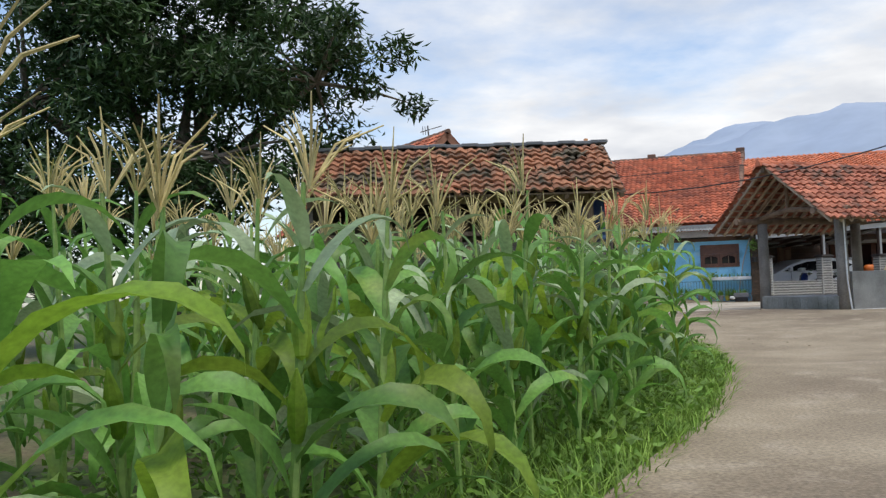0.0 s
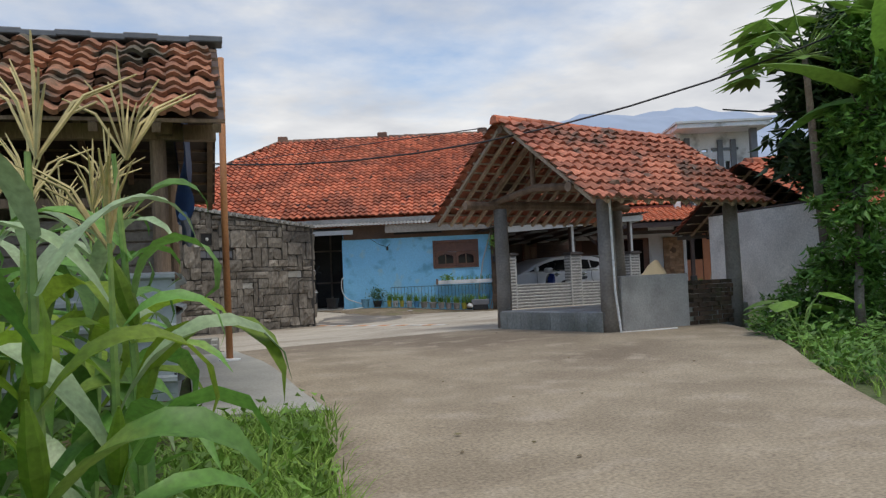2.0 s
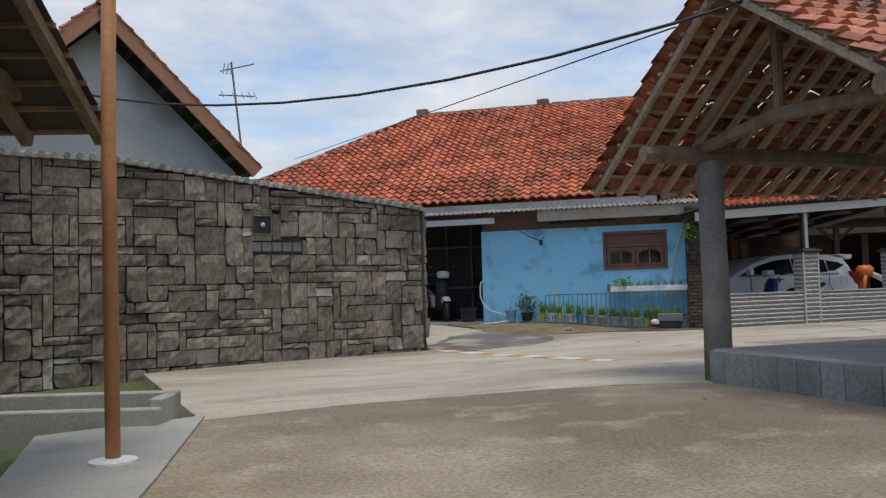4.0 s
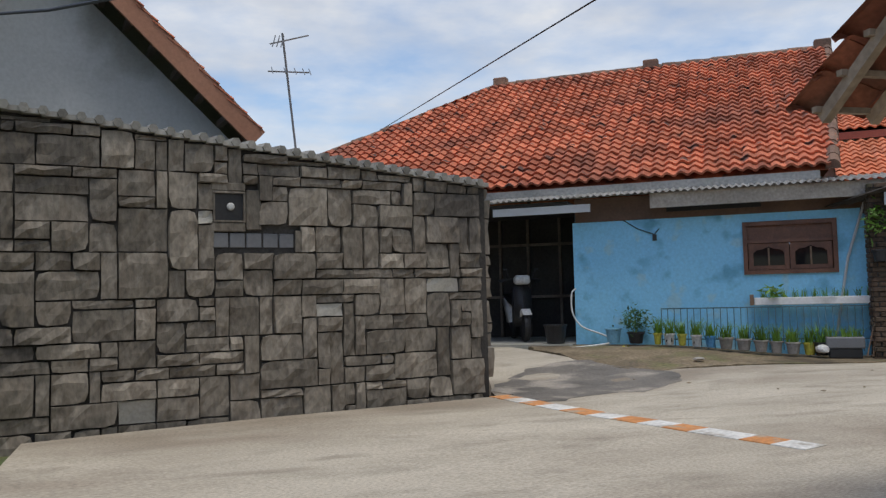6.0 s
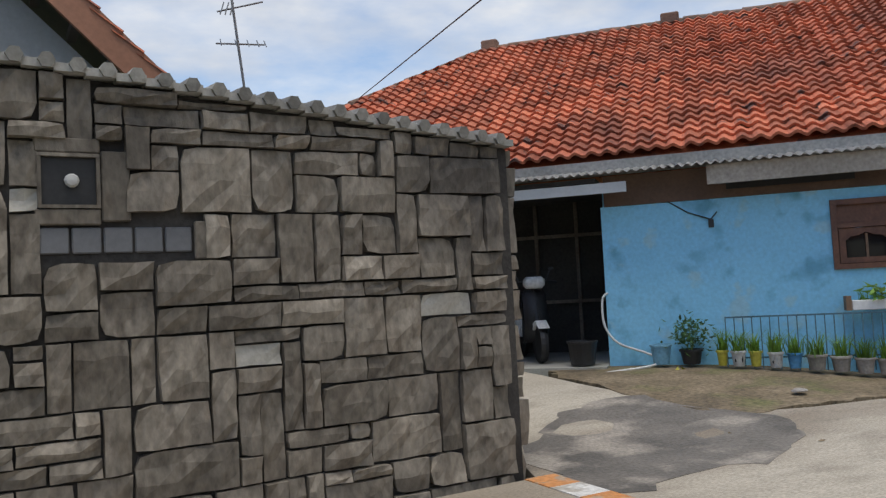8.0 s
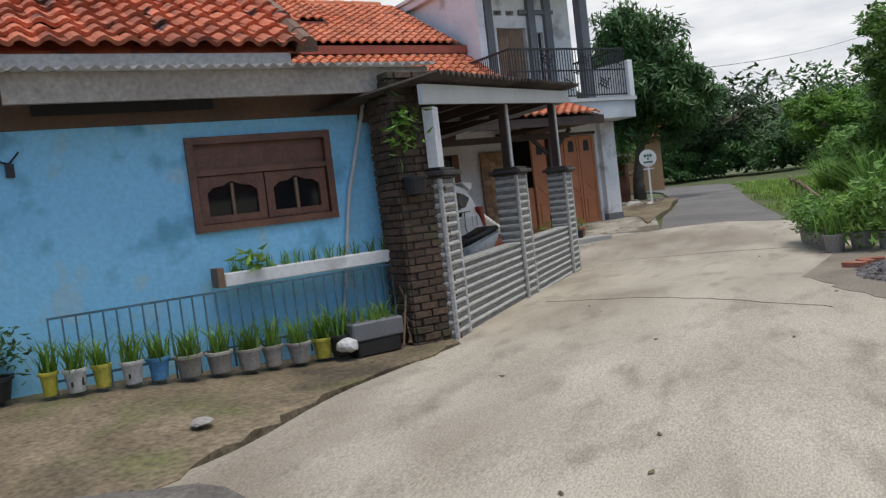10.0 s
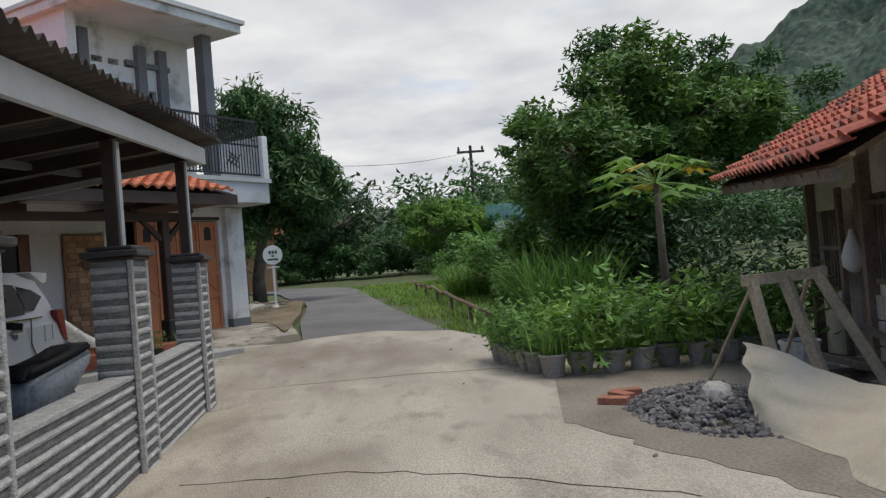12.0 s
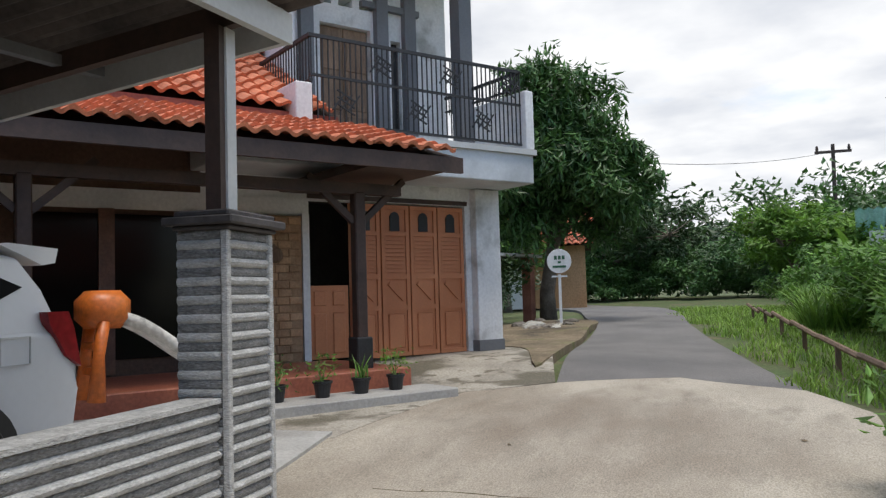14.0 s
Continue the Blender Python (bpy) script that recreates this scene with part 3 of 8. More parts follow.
apron_line = [(22.2, 19.25), (24.4, 19.02), (24.95, 18.3), (27.2, 18.75), (28.1, 19.4), (27.2, 20.4), (24.5, 22.4), (22.3, 21.0)]
tagged(new("apron", mesh_of("apron", draped(apron_line, 0.041, 0.15, 0.4), mat("mossy_stained_cement", (0.30, 0.27, 0.22), (0.42, 0.385, 0.32), 0.9, 2.2, 0.6, 50, stain=(0.14, 0.125, 0.09), stain_at=(0.50, 0.60), stain_scale=1.6, grit=0.35, stain2=(0.17, 0.15, 0.11), stain2_at=(0.55, 0.62), stain2_scale=5.0))), "cracked cement apron before the garage", "pavement", kind="structure")

damp_line = smooth_line([(10.98, 17.5), (11.8, 17.45), (12.4, 17.7), (12.9, 18.2), (12.75, 18.75), (12.4, 19.6), (11.7, 19.2), (11.2, 18.6)], 5, True)
damp_line = [Vector((p[0], p[1])) + Vector((noise.noise(Vector((p[0] * 3, p[1] * 3, 1))), noise.noise(Vector((p[0] * 3, p[1] * 3, 5))))) * 0.22 for p in damp_line]
tagged(new("damp_ground", mesh_of("damp_ground", draped(damp_line, 0.0435, 0.05, 0.3), mat("damp_grey_concrete", (0.10, 0.09, 0.078), (0.19, 0.17, 0.145), 0.75, 2.2, 0.5, 45, stain=(0.34, 0.30, 0.25), stain_at=(0.52, 0.62), stain_scale=1.5, grit=0.35))), "dark damp concrete before the doorway", "ground", kind="structure")

# ---- stone garden wall ----
STONE_AT = turned(10.86, 17.93, 0, 13.4)


def wall_top(x):
    return 2.50 + 0.098 * min(-x, 3.9)


garden_wall = thing("stone_wall", "garden wall clad in dark grey split stone with mossy coping", "wall", STONE_AT, kind="structure")
core = bmesh.new()
ol = [(-7.2, 0.4), (0.0, 0.4), (0.0, wall_top(0)), (-3.9, wall_top(-3.9)), (-7.2, wall_top(-7.2))]
a = [core.verts.new((x, 0.0, zz)) for x, zz in ol]
b = [core.verts.new((x, 0.24, zz)) for x, zz in ol]
core.faces.new(a)
core.faces.new(b[::-1])
for i in range(5):
    core.faces.new((a[i], a[(i + 1) % 5], b[(i + 1) % 5], b[i]))
box(core, -0.24, -0.001, 0.241, 3.4, 0.4, 2.5)
part("core", core, MORTAR, garden_wall)


def stone_block(w, h, d, rnd):
    """One split stone, w by h, its rough face towards -y, corners knocked off."""
    g = 0.004
    nx, nz = max(2, min(5, round(w / 0.08))), max(2, min(5, round(h / 0.08)))
    cut = [rnd.choice((0, 0, 0.003, 0.006, 0.009, 0.02)) * (1 if min(w, h) > 0.15 else 0.5) for _ in range(4)]
    tilt, turn = rnd.uniform(-0.02, 0.02), rnd.uniform(-0.02, 0.02)
    vs, fs = [], []
    for j in range(nz + 1):
        for i in range(nx + 1):
            edge = i in (0, nx) or j in (0, nz)
            x = g + (w - 2 * g) * i / nx + (0 if edge else rnd.uniform(-0.012, 0.012))
            zz = g + (h - 2 * g) * j / nz + (0 if edge else rnd.uniform(-0.012, 0.012))
            if i in (0, nx) and j in (0, nz):
                c = cut[(i > 0) + 2 * (j > 0)]
                x += c if i == 0 else -c
                zz += c * 0.8 if j == 0 else -c * 0.8
            elif edge:
                x += rnd.uniform(0, 0.004) * (1 if i == 0 else -1 if i == nx else 0)
                zz += rnd.uniform(0, 0.004) * (1 if j == 0 else -1 if j == nz else 0)
            dep = d * (0.82 if edge else 1.0) + rnd.uniform(-0.012, 0.012) + tilt * (i / nx - 0.5) + turn * (j / nz - 0.5)
            vs.append((x, -max(0.006, dep), zz))
    for j in range(nz):
        for i in range(nx):
            k = j * (nx + 1) + i
            fs.append((k, k + 1, k + nx + 2, k + nx + 1))
    rim = list(range(nx + 1)) + [j * (nx + 1) + nx for j in range(1, nz + 1)] + [nz * (nx + 1) + i for i in range(nx - 1, -1, -1)] + [j * (nx + 1) for j in range(nz - 1, 0, -1)]
    o = len(vs)
    vs += [(vs[k][0], 0.0, vs[k][2]) for k in rim]
    for q in range(len(rim)):
        fs.append((o + q, o + (q + 1) % len(rim), rim[(q + 1) % len(rim)], rim[q]))
    return vs, fs


def clad(parent, x0, x1, z0, top, cell, budget, seed, m=None, skip=()):
    """Split stones of many sizes over a wall face, fitted to an uneven grid."""
    rnd = random.Random(seed)
    cw, ch = cell
    nx, nz = int((x1 - x0) / cw), int((top(x0) - z0) / ch) + 1
    XS = [x0 + i * cw + (rnd.uniform(-0.022, 0.022) if 0 < i < nx else 0) for i in range(nx + 1)]
    ZS = [z0 + j * ch + (rnd.uniform(-0.02, 0.02) if 0 < j else 0) for j in range(nz + 6)]
    used = set()
    for i in range(nx):
        for jz in range(nz):
            if any(x0 + (i + 0.8) * cw > s[0] and x0 + (i + 0.2) * cw < s[1] and z0 + (jz + 0.8) * ch > s[2] and z0 + (jz + 0.2) * ch < s[3] for s in skip):
                used.add((i, jz))
    rest_v, rest_f = [], []
    made = 0
    for i in range(nx - 1, -1, -1):
        for jz in range(nz):
            if (i, jz) in used:
                continue
            w, h = rnd.choice(((2, 1), (3, 2), (2, 2), (3, 3), (2, 2), (3, 1), (2, 3), (1, 3), (1, 2), (4, 2), (1, 4), (2, 1), (1, 1), (2, 4)))
            while w > 1 and any((i - k, jz) in used or i - k < 0 for k in range(w)):
                w -= 1
            while h > 1 and any((i - k, jz + q) in used for k in range(w) for q in range(h)):
                h -= 1
            for k in range(w):
                for q in range(h):
                    used.add((i - k, jz + q))
            xa, za = XS[i - w + 1], ZS[jz]
            xb = XS[i + 1]
            hh = min(ZS[jz + h], top(xb)) - za
            if hh < 0.03:
                continue
            light = rnd.random() < 0.05 and w * h <= 4
            vs, fs = stone_block(xb - xa, hh, 0.02 if light else rnd.uniform(0.025, 0.07), rnd)
            if made < budget:
                st = new("stone", bare("stone", vs, fs, STONE_LIGHT if light else STONE))
                st.parent = parent
                st.matrix_basis = (m or Matrix()) @ Matrix.Translation((xa, 0, za))
                made += 1
            else:
                o = len(rest_v)
                rest_v += [((m or Matrix()) @ Vector((x + xa, y, zz + za)))[:] for x, y, zz in vs]
                rest_f += [tuple(k + o for k in f) for f in fs]
    if rest_v:
        tagged(part("stones", bare("stones", rest_v, rest_f, STONE), STONE, parent), kind="stuff")


clad(garden_wall, -7.2, 0.03, 0.52, wall_top, (0.108, 0.10), 300, 3, skip=((-2.36, -2.10, 2.17, 2.37), (-2.36, -1.72, 1.95, 2.09)))
clad(garden_wall, 0.0, 3.4, 0.52, lambda x: 2.5, (0.108, 0.10), 0, 4, m=turned(0, 0, 0, 90))
bm = boxes((-2.35, -2.335, -0.035, 0.0, 2.17, 2.37), (-2.125, -2.11, -0.035, 0.0, 2.17, 2.37), (-2.35, -2.11, -0.035, 0.0, 2.371, 2.385), (-2.35, -2.11, -0.035, 0.0, 2.155, 2.169))
part("niche_frame", bm, STONE, garden_wall)
# no depth here: a black plate stands in for the shade in the hole
part("niche_back", boxes((-2.334, -2.126, -0.012, -0.002, 2.17, 2.37)), BLACK, garden_wall, "black plate painted as the shade of a hole in the stone wall")
for q in ((-2.105, -1.99, 2.10, 2.40), (-1.725, -1.62, 1.93, 2.10), (-2.36, -2.108, 2.388, 2.45), (-2.36, -2.11, 2.085, 2.152)):
    part("stone", boxes((q[0], q[1], -0.03, -0.001, q[2], q[3]), bevel=0.006), STONE, garden_wall)
part("lamp", lathe(bmesh.new(), [(0.0, 0), (0.022, 0.004), (0.03, 0.02), (0.022, 0.035), (0.0, 0.04)], 10, pose(-2.22, -0.012, 2.27, 90, 0, 0)), WHITE, garden_wall)
for k in range(5):
    part("glass_tile", boxes((-2.35 + k * 0.125, -2.235 + k * 0.125, -0.016, -0.001, 1.965, 2.075), bevel=0.006), GREYPAINT, garden_wall)
bm = bmesh.new()
for i in range(60):
    x = -7.2 + i * 0.12
    z0, z1 = wall_top(x), wall_top(x + 0.12)
    box(bm, x, x + 0.125, -0.075, 0.28, z0 - 0.005, z0 + 0.03)
part("coping", bm, CEMENT, garden_wall)
bm = bmesh.new()
for i in range(62):
    x = -7.2 + i * 0.1165
    tube(bm, [(x, -0.10, wall_top(x) + 0.030), (x, 0.3, wall_top(x) + 0.075)], 0.034, 6)
part("coping_tile", bm, mat("grey_coping_tile", (0.20, 0.19, 0.17), (0.32, 0.31, 0.28), 0.9, 4, 0.4, 40, rand=0.3, grit=0.2), garden_wall, "small rounded coping tiles grey with moss")

# ---- gable house behind the stone wall ----
gable_house = thing("house", "grey rendered gable house with brown barge boards", "house", turned(8.98, 20.0, 0, 13.4))
part("wall", upright([(-4.3, 0.5), (-0.25, 0.5), (-0.25, 3.25), (-2.15, 5.05), (-4.3, 3.0)], 0.0, 0.2), PLASTER, gable_house)
part("side_wall", boxes((-0.45, -0.25, 0.2, 6.0, 0.5, 3.1)), PLASTER, gable_house)
for sgn, x0, z0 in ((1, -0.08, 3.21), (-1, -4.45, 2.95)):
    bm = bmesh.new()
    beam(bm, (x0, -0.42, z0), (-2.15, -0.42, 5.2), 0.04, 0.2)
    part("barge_board", bm, BARGE, gable_house)
    roof = part("roof", bmesh.new(), WOOD_DARK, gable_house)
    d = Vector((-2.15 - x0, 0, 5.2 - z0))
    bm = bmesh.new()
    q = [bm.verts.new(p) for p in ((x0, -0.4, z0 + 0.03), (x0, 6, z0 + 0.03), (-2.15, 6, 5.23), (-2.15, -0.4, 5.23))]
    bm.faces.new(q)
    bmesh.ops.solidify(bm, geom=bm.faces[:], thickness=0.03)
    roof.data = mesh_of("roof", bm, WOOD_DARK)
    for k in range(9):
        f = k / 9 + 0.03
        bm = boxes((-0.03, 0.03, -0.4, 0.0, -0.08, -0.02))
        r = part("purlin", bm, WOOD_DARK, gable_house)
        r.location = (x0 + d.x * f, 0, z0 + d.z * f - 0.02)
    lay_tiles(roof, (x0, -0.45, z0 + 0.06), (0, 1, 0), d, 6.4, d.length, 0.17, 0.2, TILE_RED, (x0, -0.4, z0), 0, seed=9)
ridge_caps(gable_house, (-2.15, -0.5, 5.28), (-2.15, 6, 5.28), RIDGE)

# ---- blue house ----
BLUE_AT = turned(13.142, 21.151, 0, -35.3)
blue_house = thing("blue_house", "sky-blue single-storey house under a red clay tile roof", "house", BLUE_AT)
part("wall", wall_with_holes(3.62, 0.5, 2.49, 0.18, [(2.12, 3.18, 1.735, 2.385)]), BLUE, blue_house)
part("side_wall", boxes((0.0, 0.18, 0.182, 4.0, 0.5, 2.75)), BLUE, blue_house)
part("upper_board", boxes((0.04, 3.62, -0.012, 0.05, 2.492, 2.80)), BOARD, blue_house, "brown board strip above the blue wall")
# the slot isn't cut; a black plate on the board gives its inner shade
part("vent_slot", boxes((1.22, 2.35, -0.022, -0.013, 2.57, 2.72)), BLACK, blue_house, "ventilation slot with its inner shade as a black plate")
bm = boxes((1.05, 3.9, -0.34, -0.30, 2.60, 2.78))
part("fascia", bm, mat("stained_fascia_board", (0.32, 0.28, 0.23), (0.42, 0.37, 0.31), 0.8, 2.0, 0.1, 30, stain=(0.28, 0.24, 0.20)), blue_house, "stained pale fascia board")
part("gutter_board", boxes((-1.0, 0.3, -0.34, -0.30, 2.60, 2.70)), LIGHTGREY, blue_house)


def corrugated(x0, x1, y0, z0, y1, z1, pitch=0.085, amp=0.014, thick=0.003):
    """A corrugated sheet whose ribs run from (y0, z0) to (y1, z1)."""
    n = int((x1 - x0) / pitch * 6)
    bm = bmesh.new()
    rows = []
    for yy, zz in ((y0, z0), (y1, z1)):
        rows.append([bm.verts.new((x0 + (x1 - x0) * i / n, yy, zz + amp * math.sin(6.2832 * i / 6))) for i in range(n + 1)])
    for i in range(n):
        bm.faces.new((rows[0][i], rows[0][i + 1], rows[1][i + 1], rows[1][i]))
    bmesh.ops.solidify(bm, geom=bm.faces[:], thickness=thick)
    return bm


part("awning", corrugated(-1.1, 3.95, -0.42, 2.79, 0.55, 2.95), ZINC_DULL, blue_house, "corrugated grey metal awning with rusty edge")
part("eave_board", boxes((-1.6, 3.05, 0.20, 0.24, 2.84, 3.0)), mat("dirty_cream_board", (0.40, 0.38, 0.33), (0.50, 0.47, 0.42), 0.8, 2, 0.1, 30), blue_house)
RIDGE_Y, RIDGE_Z, EAVE_Y, EAVE_Z = 4.85, 5.72, 0.22, 3.0
roof = part("roof", bmesh.new(), WOOD_DARK, blue_house)
bm = bmesh.new()
c = [bm.verts.new(p) for p in ((-6.4, EAVE_Y, EAVE_Z), (3.15, EAVE_Y, EAVE_Z), (3.65, RIDGE_Y, RIDGE_Z), (-2.3, RIDGE_Y, RIDGE_Z), (-6.4, 9.4, EAVE_Z), (3.15, 9.4, EAVE_Z))]
bm.faces.new((c[0], c[1], c[2], c[3]))
bm.faces.new((c[0], c[3], c[4]))
bm.faces.new((c[4], c[3], c[2], c[5]))
bm.faces.new((c[1], c[5], c[2]))
roof.data = mesh_of("roof", bm, TILE_RED)
sl = Vector((0, RIDGE_Y - EAVE_Y, RIDGE_Z - EAVE_Z))
SL = sl.length
lay_tiles(roof, (-6.4, EAVE_Y - 0.06, EAVE_Z + 0.03), (1, 0, 0), sl, 10.1, SL, 0.165, 0.19, TILE_RED, (2.5, 0, 3), 300, inside=lambda a, b: a > 4.1 * b / SL and a < 9.6 + 0.5 * b / SL, seed=2)
hl = Vector((4.1, 0, RIDGE_Z - EAVE_Z))
lay_tiles(roof, (-6.45, 9.4, EAVE_Z + 0.02), (0, -1, 0), hl, 9.2, hl.length, 0.165, 0.19, TILE_RED, (-6, 0, 3), 0, inside=lambda a, b: 4.6 * b / hl.length < a < 9.2 - 4.6 * b / hl.length, seed=5)
ridge_caps(roof, (-2.4, RIDGE_Y, RIDGE_Z + 0.05), (3.7, RIDGE_Y, RIDGE_Z + 0.05), RIDGE)
ridge_caps(roof, (-6.4, EAVE_Y, EAVE_Z + 0.06), (-2.35, RIDGE_Y, RIDGE_Z + 0.05), RIDGE)
ridge_caps(roof, (3.2, EAVE_Y, EAVE_Z + 0.06), (3.67, RIDGE_Y, RIDGE_Z + 0.05), RIDGE, r=0.085)
for x in (-2.3, 0.65, 3.6):
    part("finial", boxes((x - 0.14, x + 0.14, RIDGE_Y - 0.09, RIDGE_Y + 0.09, RIDGE_Z + 0.02, RIDGE_Z + 0.2), bevel=0.02), RIDGE, blue_house)
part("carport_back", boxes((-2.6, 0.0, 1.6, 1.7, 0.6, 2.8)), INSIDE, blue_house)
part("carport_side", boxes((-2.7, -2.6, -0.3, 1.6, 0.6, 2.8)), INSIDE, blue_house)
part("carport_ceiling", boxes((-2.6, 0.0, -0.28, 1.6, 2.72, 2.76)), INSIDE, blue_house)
part("carport_floor", boxes((-2.6, 0.0, -0.28, 1.6, 0.4, 0.90)), SLAB, blue_house)
bm = bmesh.new()
for x in (-1.9, -1.45, -1.0, -0.5, -0.05):
    box(bm, x - 0.02, x + 0.02, 1.5, 1.56, 0.9, 2.72)
for zz in (1.5, 2.3):
    box(bm, -1.9, -0.03, 1.5, 1.54, zz, zz + 0.04)
part("door_frame", bm, WOOD_GREY, blue_house)

# ---- brick pier, relief-tiled fence and carport ----
pier = thing("brick_pier", "old mossy brick pier with plants growing from it", "pier", turned(15.90, 19.0, 0, -35.3))
box_bm = boxes((-0.02, 0.36, -0.30, 0.03, 0.5, 2.72))
part("core", box_bm, MORTAR, pier)

# ---- gazebo ----
POST_CEMENT = mat("brown_grey_cement", (0.20, 0.175, 0.15), (0.29, 0.26, 0.225), 0.9, 3.0, 0.4, 40, stain=(0.14, 0.12, 0.10), grit=0.2)
GAZ_AT = turned(10.75, 12.15, 0, -2.0)
gaz = thing("gazebo", "open wooden shelter with clay tile roof on cement posts", "gazebo", GAZ_AT)
part("plinth", boxes((0.42, 3.0, -1.25, 0.72, 0.45, 0.97), bevel=0.015), CEMENT, gaz)
for x, y in ((0.56, 0.82), (0.52, -1.25), (2.75, 0.82), (2.75, -1.25)):
    bm = bmesh.new()
    tube(bm, [(x, y, 0.6), (x + 0.01, y, 1.4), (x, y, 2.36)], [0.105, 0.098, 0.092], 14)
    part("post", bm, POST_CEMENT, gaz, smooth=True)
for y in (0.82, -1.25):
    bm = bmesh.new()
    tube(bm, [(-0.02, y, 2.40), (1.5, y + 0.02, 2.42), (3.0, y, 2.40)], [0.06, 0.065, 0.06], 8)
    part("wall_plate", bm, WOOD, gaz)
for x in (0.5, 2.7):
    bm = bmesh.new()
    tube(bm, [(x, -1.5, 2.42), (x, 0.0, 2.55), (x, 1.15, 2.42)], [0.045, 0.05, 0.045], 8)
    part("tie_beam", bm, WOOD, gaz)
    bm = bmesh.new()
    tube(bm, [(x, 0.0, 2.5), (x, 0.0, 3.28)], 0.035, 8)
    part("king_post", bm, WOOD, gaz)
    for sy in (1, -1):
        bm = bmesh.new()
        tube(bm, [(x, 0.85 * sy, 2.58), (x, 0.0, 3.16)], 0.032, 8)
        part("brace", bm, WOOD, gaz)
bm = bmesh.new()
tube(bm, [(0.0, 0, 3.28), (3.05, 0, 3.20)], 0.05, 8)
part("ridge_beam", bm, WOOD, gaz)
GZ_E, GZ_R = 2.22, 3.36
for sy in (1, -1):
    roof = part("roof", bmesh.new(), BATTEN, gaz)
    d = Vector((0, -1.6 * sy, GZ_R - GZ_E))
    for k in range(15):
        x = 0.04 + k * 0.213
        bm = bmesh.new()
        beam(bm, (x, 1.6 * sy, GZ_E - 0.02), (x, 0.0, GZ_R - 0.02), 0.035, 0.045)
        if k:
            part("rafter", bm, BATTEN, roof)
        else:
            roof.data = mesh_of("roof", bm, BATTEN)
    for k in range(12):
        f = k / 11.3
        bm = boxes((0.0, 3.06, -0.014, 0.014, -0.008, 0.014))
        r = part("batten", bm, BATTEN, roof)
        r.location = (0, 1.6 * sy + d.y * f, GZ_E + d.z * f + 0.012)
    lay_tiles(roof, (-0.05, 1.66 * sy, GZ_E - 0.01), (1, 0, 0), d, 3.15, d.length + 0.06, 0.165, 0.165, mat("gazebo_tile", (0.34, 0.12, 0.075), (0.47, 0.18, 0.11), 0.9, 1.6, 0.4, 40, rand=0.32, stain=(0.13, 0.08, 0.06), stain_at=(0.55, 0.66), stain_scale=2.4, grit=0.25), (0, 0, 3), 240, rough=1.6, seed=21 + sy)
ridge_caps(gaz, (-0.08, 0, GZ_R + 0.04), (3.1, 0, GZ_R - 0.02), TILE_RED, step=0.24, r=0.075)
PLINTH_TILE = mat("grey_green_slab_tile", (0.22, 0.225, 0.20), (0.34, 0.34, 0.31), 0.85, 3.0, 0.4, 40, rand=0.22, stain=(0.17, 0.17, 0.14), grit=0.25)
rnd = random.Random(9)
x = 0.42
while x < 2.95:
    w = min(rnd.uniform(0.16, 0.30), 3.0 - x)
    part("slab_tile", boxes((x + 0.003, x + w - 0.003, -1.268, -1.251, 0.6, 0.955), bevel=0.004), PLINTH_TILE, gaz)
    x += w
y = -1.25
while y < 0.68:
    w = min(rnd.uniform(0.16, 0.30), 0.72 - y)
    part("slab_tile", boxes((0.402, 0.419, y + 0.003, y + w - 0.003, 0.6, 0.955), bevel=0.004), PLINTH_TILE, gaz)
    y += w
side_wall = thing("half_wall", "rough cement half wall at the side of the shelter", "wall", GAZ_AT, kind="structure")
part("wall", boxes((0.66, 1.80, -1.32, -1.16, 0.4, 1.37), bevel=0.012), CEMENT, side_wall)
stack = thing("brick_stack", "stack of old dark bricks beside the shelter", "bricks", GAZ_AT)
rnd = random.Random(5)
for j in range(10):
    for i in range(5):
        b = part("brick", boxes((-0.085, 0.085, -0.045, 0.045, 0, 0.052), bevel=0.004), BRICK_MOSS, stack)
        b.location = (1.91 + i * 0.185 + (0.09 if j % 2 else 0) + rnd.uniform(-0.01, 0.01), -1.24 + rnd.uniform(-0.015, 0.015), 0.72 + j * 0.056)
        b.rotation_euler = (0, 0, rnd.uniform(-0.06, 0.06))

# ---- barn with weathered tiles ----
BARN_AT = turned(6.12, 9.15, 0, -17.6)
barn = thing("barn", "old timber barn under a weathered mossy tile roof", "barn", BARN_AT)
